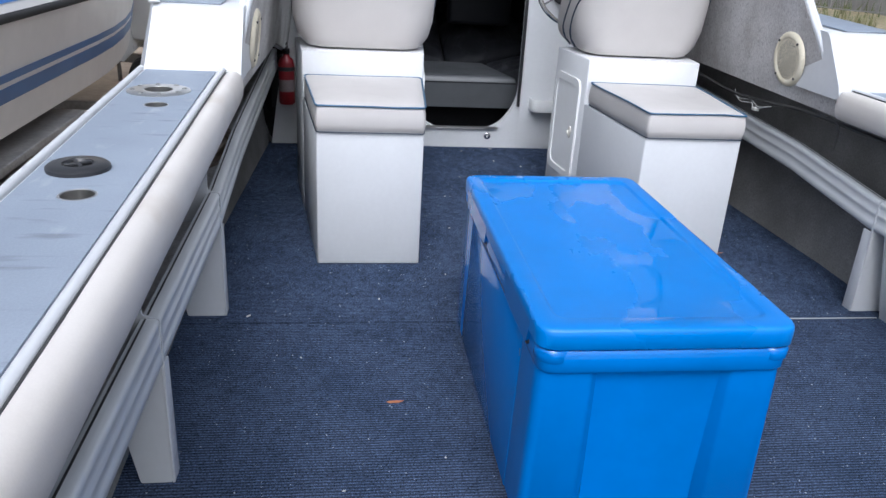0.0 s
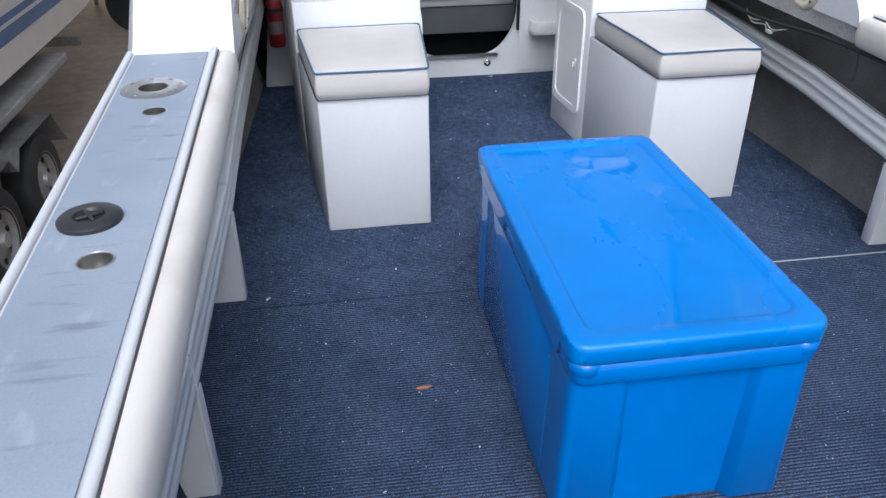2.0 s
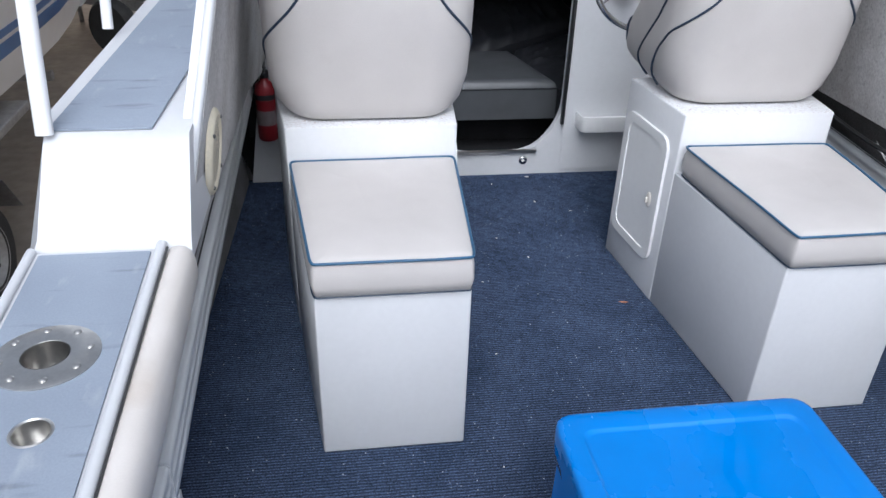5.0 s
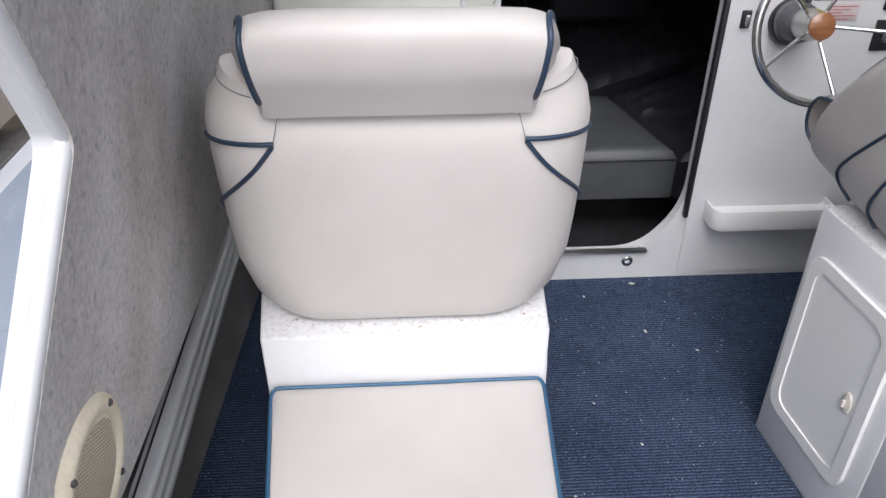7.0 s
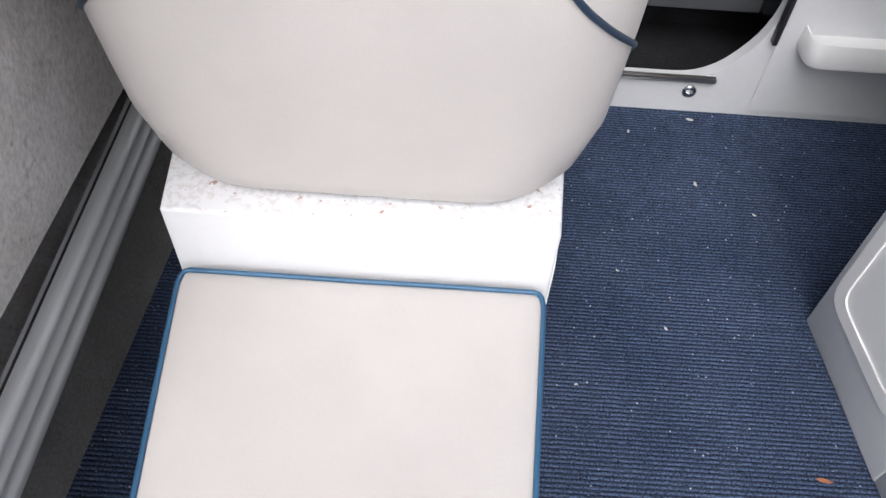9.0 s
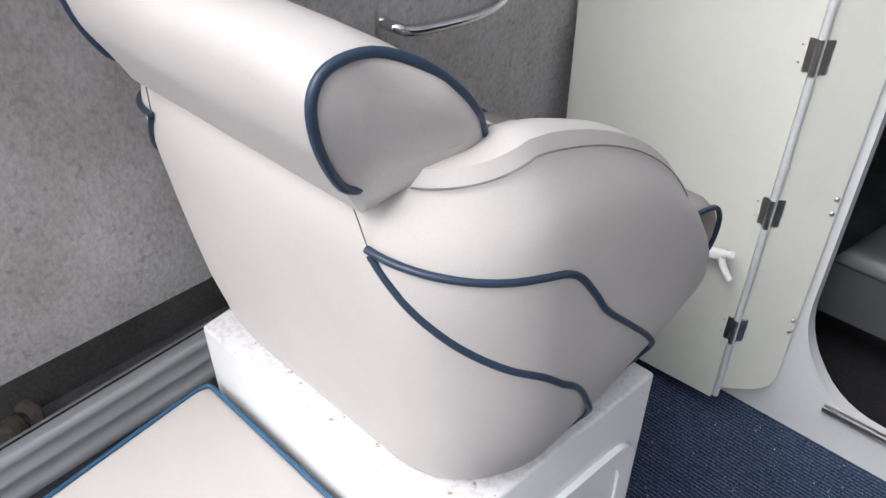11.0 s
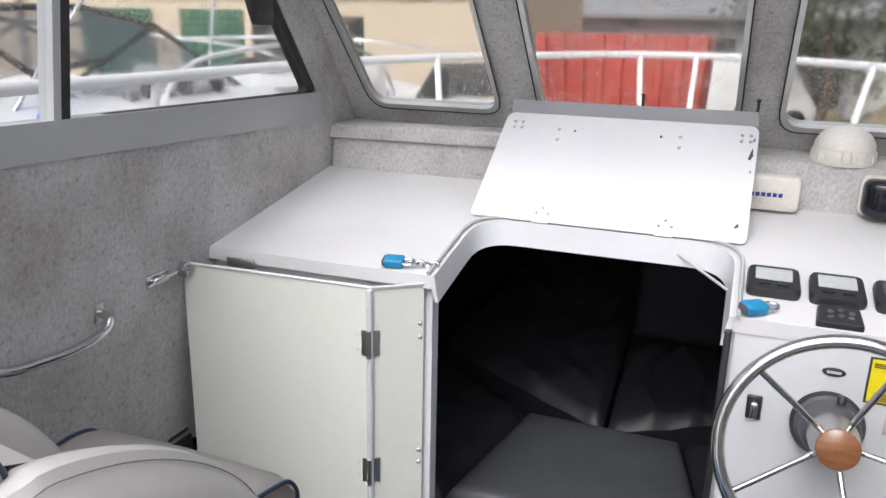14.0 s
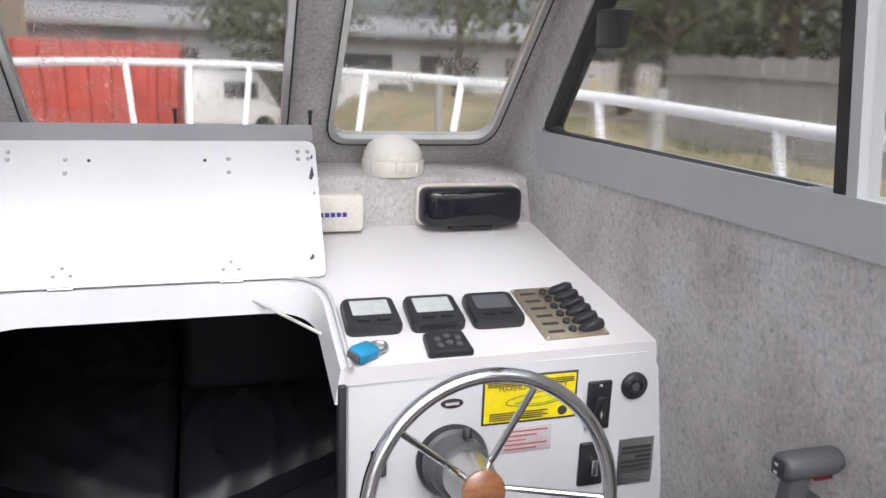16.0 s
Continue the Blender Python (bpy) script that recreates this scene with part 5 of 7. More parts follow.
def hatch():
    t = thing("hatch_1", "white aluminium companionway hatch hinged open against the windscreen", "hatch", kind="structure")
    y0, z0 = 1.903, 1.106
    k = 0.70

    def pl(x, h, o=0.0):
        return (x, y0 + k * h - o * 0.82, z0 + h + o * 0.57)
    o = rpoly([(0.424, 0.0), (1.066, 0.0), (1.066, 0.238), (0.466, 0.238)], [0.012, 0.012, 0.02, 0.02])
    part("panel", slab(o, [], lambda x, h: pl(x, h), (0, 0.004, -0.003)), WHITE, t)
    lip = [[(0.474, y0 + k * 0.238, z0 + 0.238), (1.062, y0 + k * 0.238, z0 + 0.238)], [(0.474, y0 + k * 0.238 - 0.003, z0 + 0.250), (1.062, y0 + k * 0.238 - 0.003, z0 + 0.250)], [(0.480, y0 + k * 0.238 - 0.014, z0 + 0.272), (1.058, y0 + k * 0.238 - 0.014, z0 + 0.272)]]
    lb = loft(lip)
    bmesh.ops.solidify(lb, geom=list(lb.faces), thickness=0.003)
    part("folded_lip", lb, WHITE, t, "folded upper lip")
    for x in (0.604, 0.891):
        h = part("hinge", tube([pl(x - 0.020, -0.003, 0.004), pl(x + 0.020, -0.003, 0.004)], 0.0038, 10), STEEL, t, "steel hinge")
        for dx, hh in ((-0.014, 0.018), (0.014, 0.018), (0.0, 0.030)):
            screw(*pl(x + dx, hh, 0.001), (0, -0.82, 0.57), t, 0.0036)
        for hh in (0.205, 0.182):
            screw(*pl(x + (0.0 if x < 0.7 else 0.004), hh, 0.001), (0, -0.82, 0.57), t, 0.0042)
        screw(*pl(x + 0.04 * (1 if x < 0.7 else -1), 0.203, 0.001), (0, -0.82, 0.57), t, 0.003, material=INK)
    for x in (0.498, 1.040):
        for dx in (-0.010, 0.010):
            for hh in (0.205, 0.218):
                screw(*pl(x + dx, hh, 0.0008), (0, -0.82, 0.57), t, 0.0042)
    # paint chips along one edge
    for x, hh, w, l in ((1.054, 0.168, 0.006, 0.024), (1.042, 0.028, 0.006, 0.010), (1.057, 0.205, 0.003, 0.008), (1.056, 0.14, 0.002, 0.006)):
        part("paint_chip", slab([(x - w, hh), (x - w * 0.2, hh - l * 0.1), (x + w * 0.8, hh + l * 0.3), (x + w * 0.4, hh + l), (x - w * 0.3, hh + l * 0.6)], [], lambda a, b: pl(a, b, 0.0012), (0, -0.0004, 0.0003)), INK, t, "dark chipped paint")
    for x in (0.80, 1.056):
        part("catch_pin", join(tube([(x, 2.062, 1.372), (x, 2.058, 1.402)], 0.0035, 8), lathe([(0, 0.008), (0.005, 0.006), (0.005, 0), (0, 0)], 8, Matrix.Translation((x, 2.058, 1.400)))), BLACK, t, "black catch pin")


hatch()


def padlock(x, y, turn, open_chain):
    t = thing("padlock", "blue-jacketed padlock lying on the white dash", "padlock", "dash padlocks", at=(x, y, dash_z(y) + 0.001))
    m = pose(0, 0, 0, 12.7, 0, turn)
    part("body", moved(box(-0.026, 0.018, -0.017, 0.017, 0.0, 0.021, 0.005), m), LOCKB, t)
    part("face", moved(box(-0.030, -0.0255, -0.014, 0.014, 0.003, 0.018, 0.002), m), GREYP, t, "dark keyway face")
    part("shackle", moved(tube(smooth_line([(0.018, -0.011, 0.011), (0.035, -0.012, 0.011), (0.046, 0.0, 0.012), (0.035, 0.012, 0.011), (0.018, 0.011, 0.011)], 5), 0.0036, 8), m), CHROME, t)
    if open_chain:
        for k in range(4):
            part("chain_link", moved(tube([(0.040 + 0.016 * k + 0.011 * math.cos(a / 10 * 2 * math.pi), 0.004 * (-1) ** k + (0.007 * math.sin(a / 10 * 2 * math.pi) if k % 2 == 0 else 0.003 * math.sin(a / 10 * 2 * math.pi)), 0.006 + (0.006 if k % 2 else 0.002) * (1 + math.sin(a / 10 * 2 * math.pi)) * (1 if k % 2 else 0.4)) for a in range(10)], 0.0026, 6, closed=True), m), CHROME, t)


padlock(0.350, 1.632, 10, True)
padlock(1.092, 1.645, 35, False)


def on_dash(x, y, up=0.0):
    return Matrix.Translation((x, y, dash_z(y) + up)) @ pose(0, 0, 0, math.degrees(math.atan(0.225)), 0, 0)


def gauge(x, y, lit):
    t = thing("depth_gauge", "square black digital gauge with a pale screen", "gauge", "dash gauges")
    t.matrix_world = on_dash(x, y, 0.0005)
    o = rpoly([(-0.050, -0.048), (0.050, -0.048), (0.048, 0.050), (-0.048, 0.050)], 0.016)
    part("case", loft([[(u * k, v * k, z) for u, v in o] for k, z in ((0.97, 0.0), (1.0, 0.004), (1.0, 0.014), (0.95, 0.020), (0.80, 0.021))], closed=True), BLACK, t)
    part("screen", loft([[(u, v, z) for u, v in rpoly([(-0.034, -0.012), (0.034, -0.012), (0.034, 0.035), (-0.034, 0.035)], 0.003)] for z in (0.020, 0.0222)], closed=True), LCD if lit else GREYP, t, "pale grey screen" if lit else "dark grey screen")
    for u in (-0.017, 0.017):
        part("button", loft([[(u + a * 0.011, -0.027 + b * 0.0065, z) for a, b in rpoly([(-1, -1), (1, -1), (1, 1), (-1, 1)], 0.6)] for z in (0.018, 0.025)], closed=True), BLACK, t)


gauge(1.122, 1.750, True)
gauge(1.236, 1.748, True)
gauge(1.349, 1.746, False)
kp = thing("control_keypad", "small black control keypad with four round keys", "keypad")
kp.matrix_world = on_dash(1.236, 1.658, 0.0005)
part("case", loft([[(u * k, v * k, z) for u, v in rpoly([(-0.040, -0.031), (0.040, -0.031), (0.036, 0.031), (-0.036, 0.031)], 0.006)] for k, z in ((1.0, 0.0), (1.0, 0.008), (0.93, 0.012))], closed=True), BLACK, kp)
for u, v in ((-0.016, 0.006), (0.002, 0.014), (0.020, 0.006), (0.002, -0.006), (-0.016, -0.012), (0.018, -0.012)):
    part("key", lathe([(0, 0.0155), (0.005, 0.015), (0.006, 0.011)], 12, Matrix.Translation((u, v, 0))), GREYP, kp)


def switch_panel():
    t = thing("switch_panel", "brass six-switch panel with black rubber boots and fuses", "switch panel")
    t.matrix_world = on_dash(1.478, 1.740, 0.0005) @ pose(0, 0, 0, 0, 0, 2)
    part("plate", loft([[(u * k, v * k, z) for u, v in rpoly([(-0.064, -0.088), (0.064, -0.088), (0.062, 0.088), (-0.062, 0.088)], 0.004)] for k, z in ((1, 0), (1, 0.002), (0.99, 0.003))], closed=True), BRASS, t)
    for i in range(6):
        v = 0.066 - i * 0.0265
        part("rocker_boot", loft([[(0.036 + a * 0.026 * k, v + b * 0.0105 * k + (0.002 * a), z + 0.004 * a) for a, b in rpoly([(-1, -1), (1, -1), (1, 1), (-1, 1)], 0.9)] for k, z in ((1.0, 0.002), (1.02, 0.008), (0.85, 0.016), (0.5, 0.019))], closed=True), BLACK, t, "black rubber rocker boot")
        part("fuse", lathe([(0.0075, 0.002), (0.0075, 0.009), (0.005, 0.011), (0, 0.011)], 12, Matrix.Translation((-0.002, v, 0))), BLACK, t)
        part("label_slot", box(-0.050, -0.018, v - 0.004, v + 0.004, 0.003, 0.0036), INK, t)
    for u in (-0.058, 0.058):
        for v in (-0.082, 0.082):
            screw(u, v, 0.003, (0, 0, 1), t, 0.004)


switch_panel()


def steering():
    t = thing("steering_wheel", "polished stainless five-spoke steering wheel with a wooden hub", "steering wheel", at=(1.240, 1.462, 0.885))
    m = pose(0, 0, 0, 90 - 12, 0, 0)
    R, rise = 0.188, 0.048
    part("rim", moved(tube([(R * math.cos(a / 64 * 2 * math.pi), R * math.sin(a / 64 * 2 * math.pi), rise) for a in range(64)], 0.0115, 12, closed=True), m), CHROME, t)
    for k in range(5):
        a = math.radians(67 + 72 * k)
        part("spoke", moved(tube([(0.026 * math.cos(a), 0.026 * math.sin(a), -0.020), (R * math.cos(a), R * math.sin(a), rise)], 0.0055, 10), m), CHROME, t)
    part("hub", moved(lathe([(0.041, -0.085), (0.0415, -0.050), (0.0345, -0.004), (0.0345, 0.000), (0, 0.000)], 28), m), STEEL, t, "brushed steel hub")
    part("hub_cap", moved(lathe([(0.0345, -0.0005), (0.0350, 0.006), (0.030, 0.010), (0, 0.012)], 28), m), WOOD, t, "varnished round wooden cap")
    part("boss", moved(lathe([(0.055, -0.158), (0.058, -0.14), (0.052, -0.135), (0.050, -0.095), (0.047, -0.085), (0.040, -0.080)], 32), m), GREYP, t, "dark grey helm boss")
    part("flange", moved(lathe([(0.063, -0.164), (0.064, -0.150), (0.058, -0.142), (0.045, -0.142)], 32), m), BLACK, t)
    part("tilt_knob", moved(lathe([(0.008, 0), (0.009, 0.012), (0.006, 0.016), (0, 0.016)], 12, Matrix.Translation((0.012, 0.052, -0.105)) @ pose(0, 0, 0, -90, 0, 0)), m), BLACK, t)


steering()


def text(body, x, z, size, material, parent, y=1.6205, name="lettering", align="CENTER"):
    cu = bpy.data.curves.new("lettering", "FONT")
    cu.body, cu.size, cu.align_x, cu.extrude = body, size, align, 0.0003
    ob = new("tmp", cu)
    dg = bpy.context.evaluated_depsgraph_get()
    dg.update()
    me = bpy.data.meshes.new_from_object(ob.evaluated_get(dg))
    bpy.data.objects.remove(ob)
    me.transform(Matrix.Translation((x, y, z)) @ pose(0, 0, 0, 90, 0, 0))
    me.materials.clear()
    me.materials.append(material)
    o = new(name, me)
    o.parent = parent
    return o


def plate(name, label, category, x0, x1, z0, z1, material, rim=None, th=0.0015, face=1.6235):
    t = thing(name, label, category)
    if rim:
        part("border", box(x0, x1, face - th, face - 0.0002, z0, z1, 0.0004), rim, t, "black border")
        part("sheet", box(x0 + 0.004, x1 - 0.004, face - th - 0.0008, face - th, z0 + 0.004, z1 - 0.004), material, t)
    else:
        part("sheet", box(x0, x1, face - th, face - 0.0002, z0, z1, 0.0004), material, t)
    return t


def bar(t, x0, x1, z0, z1, material, y=1.6205):
    part("print_line", box(x0, x1, y - 0.0006, y + 0.001, z0, z1), material, t)


yp = plate("capacity_plate", "yellow capacity plate with black print on the helm", "sign", 1.292, 1.470, 0.906, 0.996, YELLOW, INK)
text("MAXIMUM", 1.350, 0.968, 0.0125, INK, yp, 1.6208)
text("CAPACITY", 1.420, 0.968, 0.0125, INK, yp, 1.6208)
for i in range(3):
    bar(yp, 1.300, 1.462, 0.984 - i * 0.0035, 0.9854 - i * 0.0035, INK)
for i in range(4):
    bar(yp, 1.306, 1.405 + 0.01 * (i % 2), 0.914 + i * 0.004, 0.9155 + i * 0.004, INK)
part("boat_outline", join(tube(smooth_line([(1.335, 1.6208, 0.945), (1.345, 1.6208, 0.952), (1.40, 1.6208, 0.962), (1.44, 1.6208, 0.955), (1.452, 1.6208, 0.948), (1.40, 1.6208, 0.936), (1.345, 1.6208, 0.940), (1.335, 1.6208, 0.945)], 4), 0.0007, 5)), INK, yp)
part("boat_outline", join(tube(smooth_line([(1.35, 1.6208, 0.943), (1.40, 1.6208, 0.953), (1.44, 1.6208, 0.949), (1.40, 1.6208, 0.940), (1.35, 1.6208, 0.943)], 4), 0.0011, 5)), INKG, yp)
part("emblem", lathe([(0, 0.001), (0.009, 0.0008), (0.009, 0)], 16, Matrix.Translation((1.443, 1.6213, 0.922)) @ pose(0, 0, 0, 90, 0, 0)), INK, yp)
wl = plate("warning_label", "faded pale label with red print below the capacity plate", "label", 1.332, 1.426, 0.848, 0.896, PAPER)
for i in range(5):
    bar(wl, 1.338, 1.418 - 0.02 * (i % 3), 0.888 - i * 0.0085, 0.8905 - i * 0.0085, INKR, 1.6216)
bp = plate("builder_plate", "brushed metal builder's plate with dark print lines", "plate", 1.566, 1.640, 0.752, 0.848, STEEL)
for i in range(6):
    bar(bp, 1.572 + (0.03 if i == 2 else 0), 1.634, 0.826 - i * 0.0095, 0.832 - i * 0.0095, INK, 1.6216)
for i in range(3):
    bar(bp, 1.574, 1.632, 0.758 + i * 0.007, 0.7595 + i * 0.007, GREYP, 1.6216)


def toggle(name, label, x0, x1, z0, z1, kind):
    t = thing(name, label, "switch", "helm switches")
    y = 1.6235
    part("plate", box(x0, x1, y - 0.008, y - 0.0002, z0, z1, 0.003), BLACK, t)
    cx, cz = (x0 + x1) / 2, (z0 + z1) / 2
    if kind == "rocker":
        part("rocker", moved(box(-0.011, 0.011, -0.008, 0.004, -0.027, 0.027, 0.005), Matrix.Translation((cx, y - 0.009, cz - 0.005)) @ pose(0, 0, 0, 8, 0, 0)), BLACK, t)
        part("print_mark", join(box(cx - 0.0006, cx + 0.0006, y - 0.0185, y - 0.0172, cz - 0.02, cz - 0.006), box(cx - 0.003, cx + 0.003, y - 0.0183, y - 0.0172, cz - 0.013, cz - 0.0115)), PAPER, t, "small white symbol")
        for z in (z0 + 0.008, z1 - 0.008):
            screw(cx, y - 0.008, z, (0, -1, 0), t, 0.0035)
    else:
        part("lever", moved(box(-0.006, 0.006, -0.016, 0.0, -0.016, 0.016, 0.003), Matrix.Translation((cx, y - 0.008, cz))), CHROME if kind == "chrome" else GREYP, t, "small steel lever")


toggle("windlass_switch", "tall black rocker switch plate on the helm", 1.490, 1.537, 0.878, 0.972, "rocker")
toggle("trim_switch", "black switch plate with a steel lever", 1.484, 1.534, 0.765, 0.852, "chrome")
toggle("small_switch", "small black switch with a chromed lever", 1.099, 1.126, 0.835, 0.884, "chrome")
kn = thing("ignition_switch", "round black ignition knob on the helm", "ignition switch", at=(1.584, 1.6235, 0.955))
part("bezel", lathe([(0.026, 0), (0.026, 0.005), (0.022, 0.009), (0.012, 0.010), (0.010, 0.006), (0, 0.006)], 28, pose(0, 0, 0, 90, 0, 0)), BLACK, kn)
part("barrel", lathe([(0.008, 0.006), (0.008, 0.009), (0, 0.009)], 14, pose(0, 0, 0, 90, 0, 0)), GREYP, kn)
for a in (-55, 0, 55):
    part("mark", lathe([(0, 0.0102), (0.0022, 0.010), (0.0022, 0.009)], 8, pose(0, 0, 0, 90, 0, 0) @ Matrix.Translation((0.017 * math.sin(math.radians(a)), 0.017 * math.cos(math.radians(a)), 0))), GREYP, kn)
lg = thing("makers_badge", "small oval black badge with a pale rim", "badge", at=(1.238, 1.6235, 0.955))
part("oval", lathe([(0.020, 0), (0.020, 0.002), (0.017, 0.003), (0, 0.003)], 28, pose(0, 0, 0, 90, 0, 0) @ Matrix.Diagonal((1, 0.42, 1, 1))), BLACK, lg)
part("print_line", box(-0.012, 0.012, -0.0036, -0.0028, -0.0025, 0.0025), PAPER, lg)

# ---- on the ledge ----
cd = thing("compass", "ivory plastic dome compass cover on the felt ledge", "compass", at=(1.258, 2.19, 1.266))
cd.scale = (0.90, 0.90, 0.74)
part("dome", lathe([(0.0745, 0.036), (0.073, 0.055), (0.062, 0.080), (0.040, 0.099), (0.018, 0.107), (0, 0.109)], 32), IVORY, cd)
part("base", lathe([(0, -0.012), (0.076, -0.012), (0.079, 0.0), (0.079, 0.030), (0.0765, 0.034), (0.074, 0.036), (0, 0.036)], 32), IVORY, cd)
part("clip", box(-0.011, 0.011, -0.086, -0.070, 0.002, 0.040, 0.003), IVORY, cd, "moulded front clip")
for a in range(-3, 4):
    if a:
        part("rib", box(-0.001, 0.001, -0.081, -0.076, 0.0, 0.028), IVORY, cd).rotation_euler = (0, 0, radians(a * 18))
rd = thing("marine_radio", "black glossy radio cover in a cream frame on the ledge", "radio", at=(1.418, 2.128, 1.155))
part("surround", loft([[(u * k, -d, 0.043 + v * k) for u, v in rpoly([(-0.122, -0.046), (0.122, -0.046), (0.122, 0.046), (-0.122, 0.046)], 0.02)] for k, d in ((1.0, 0.0), (1.0, 0.016), (0.97, 0.019))], closed=True), IVORY, rd)
part("cover", loft([[(u * k, -d, 0.042 + v * k) for u, v in rpoly([(-0.118, -0.043), (0.118, -0.043), (0.118, 0.043), (-0.118, 0.043)], 0.022)] for k, d in ((1.0, 0.017), (1.0, 0.036), (0.985, 0.046), (0.95, 0.055), (0.88, 0.062), (0.72, 0.067), (0.4, 0.0695), (0.1, 0.070))], closed=True), mat("glossy black cover", (0.008, 0.009, 0.014), (0.012, 0.013, 0.018), 0.08, scale=6, fine=60, bump=0.02), rd, "glossy black cover")
part("foot", box(-0.05, 0.05, -0.05, -0.005, -0.010, 0.0, 0.003), BLACK, rd)
su = thing("sounder_cover", "ivory instrument cover with blue print beside the hatch", "instrument", at=(1.075, 2.128, 1.148))
part("cover", loft([[(u * k, -d, 0.041 + v * k) for u, v in rpoly([(-0.098, -0.041), (0.098, -0.041), (0.098, 0.041), (-0.098, 0.041)], 0.014)] for k, d in ((1.0, 0.0), (1.0, 0.034), (0.97, 0.045), (0.90, 0.048))], closed=True), IVORY, su)
for i in range(6):
    part("print_mark", box(-0.012 + i * 0.0125, -0.003 + i * 0.0125, -0.0492, -0.0478, 0.034, 0.0435), INKB, su, "blue printed mark")


def throttle():
    t = thing("throttle_lever", "dark grey throttle lever with a red stripe on the wall", "throttle", at=(1.605, 1.245, 0.895))
    t.scale = (0.74, 0.74, 0.74)
    part("base", hexa([(0.02, -0.09, -0.10), (0.10, -0.09, -0.10), (0.10, 0.09, -0.10), (0.02, 0.09, -0.10)], [(0.03, -0.07, 0.07), (0.085, -0.07, 0.07), (0.085, 0.07, 0.07), (0.03, 0.07, 0.07)], 0.012), GREYP, t)
    part("hub", lathe([(0.05, 0.0), (0.05, 0.03), (0.04, 0.036), (0, 0.036)], 24, Matrix.Translation((0.03, 0, 0)) @ pose(0, 0, 0, 0, -90, 0)), GREYP, t)
    part("stem", hexa([(-0.030, -0.020, 0.0), (0.006, -0.020, 0.0), (0.006, 0.018, 0.0), (-0.030, 0.018, 0.0)], [(-0.045, -0.045, 0.155), (-0.003, -0.045, 0.155), (-0.003, -0.012, 0.155), (-0.045, -0.012, 0.155)], 0.006), GREYP, t)
    grip = [[(x, -0.030 + r * 1.05 * math.cos(2 * math.pi * j / 16), 0.172 + r * math.sin(2 * math.pi * j / 16)) for j in range(16)] for x, r in ((-0.066, 0.016), (-0.064, 0.022), (-0.058, 0.0255), (0.0, 0.026), (0.045, 0.025), (0.056, 0.021), (0.060, 0.012))]
    part("grip", loft(grip, closed=True), GREYP, t)
    part("trim_button", box(-0.073, -0.064, -0.043, -0.017, 0.157, 0.187, 0.003), BLACK, t, "black trim rocker button")
    part("print_mark", join(box(-0.0738, -0.0728, -0.034, -0.026, 0.161, 0.166), box(-0.0738, -0.0728, -0.034, -0.026, 0.176, 0.181)), PAPER, t)
    part("release", box(0.006, 0.044, -0.042, -0.018, 0.140, 0.148, 0.002), RED, t, "red release bar")


throttle()


# ---- cuddy berth ----
def puff_cushion(name, label, corners, z0, z1, skin, wrinkle, n=30, rise=(0, 0, 0, 0), seed=0.0):
    """A four-cornered cushion with rounded edges and pulled folds in its cover."""
    t = thing(name, label, "cushion", "cuddy cushions")
    a, b, c, d = [Vector(p) for p in corners]
    top, bot = [], []
    for i in range(n + 1):
        u = i / n
        row, low = [], []
        for j in range(n + 1):
            v = j / n
            p = (a * (1 - u) + b * u) * (1 - v) + (d * (1 - u) + c * u) * v
            lift = (rise[0] * (1 - u) + rise[1] * u) * (1 - v) + (rise[3] * (1 - u) + rise[2] * u) * v
            edge = min(u, 1 - u, v, 1 - v)
            roll = math.sqrt(1 - max(0.0, 1 - edge / 0.08) ** 2)
            q = Vector((p.x * 3.1, p.y * 3.1, seed))
            fold = noise.noise(q + Vector((4.0 * noise.noise(q * 0.7), 3.0 * noise.noise(q * 0.9 + Vector((5, 2, 1))), 0)))
            ridge = (1 - abs(fold)) ** 6
            row.append((p.x, p.y, z1 + lift - 0.035 * (1 - roll) + wrinkle * (ridge - 0.35) * roll + 0.3 * wrinkle * noise.noise(q * 4)))
            low.append((p.x, p.y, z0))
        top.append(row)
        bot.append(low)
    rim = [(i, 0) for i in range(n)] + [(n, j) for j in range(n)] + [(i, n) for i in range(n, 0, -1)] + [(0, j) for j in range(n, 0, -1)]
    skirt = loft([[bot[i][j] for i, j in rim], [top[i][j] for i, j in rim]], closed=True, caps=False)
    part("pad", join(loft(top, caps=False), skirt), skin, t)
    return t


# Floor and berth base share the lining colour darkened for shade.
setting("cuddy_floor", box(-0.30, 1.84, 1.666, 3.4, -0.022, -0.004), CUDDY, "carpeted cuddy floor, darkened for shade", "cuddy floor")
setting("berth_base", hexa([(0.20, 2.05, 0.0), (1.34, 2.05, 0.0), (1.20, 3.4, 0.0), (0.34, 3.4, 0.0)], [(0.20, 2.05, 0.176), (1.34, 2.05, 0.176), (1.20, 3.4, 0.176), (0.34, 3.4, 0.176)]), CUDDY, "carpeted berth base, darkened for shade", "berth")
puff_cushion("berth_cushion", "charcoal vinyl centre berth cushion in the dark cuddy", [(0.400, 1.85, 0), (1.085, 1.85, 0), (0.968, 2.365, 0), (0.488, 2.365, 0)], 0.178, 0.362, BERTH, 0.0008, 64)
part("front_seam", tube([(0.405, 1.850, 0.322), (1.08, 1.850, 0.322)], 0.003, 6), BERTH_SHADED, bpy.data.objects["berth_cushion"], "dark seam along the front edge")
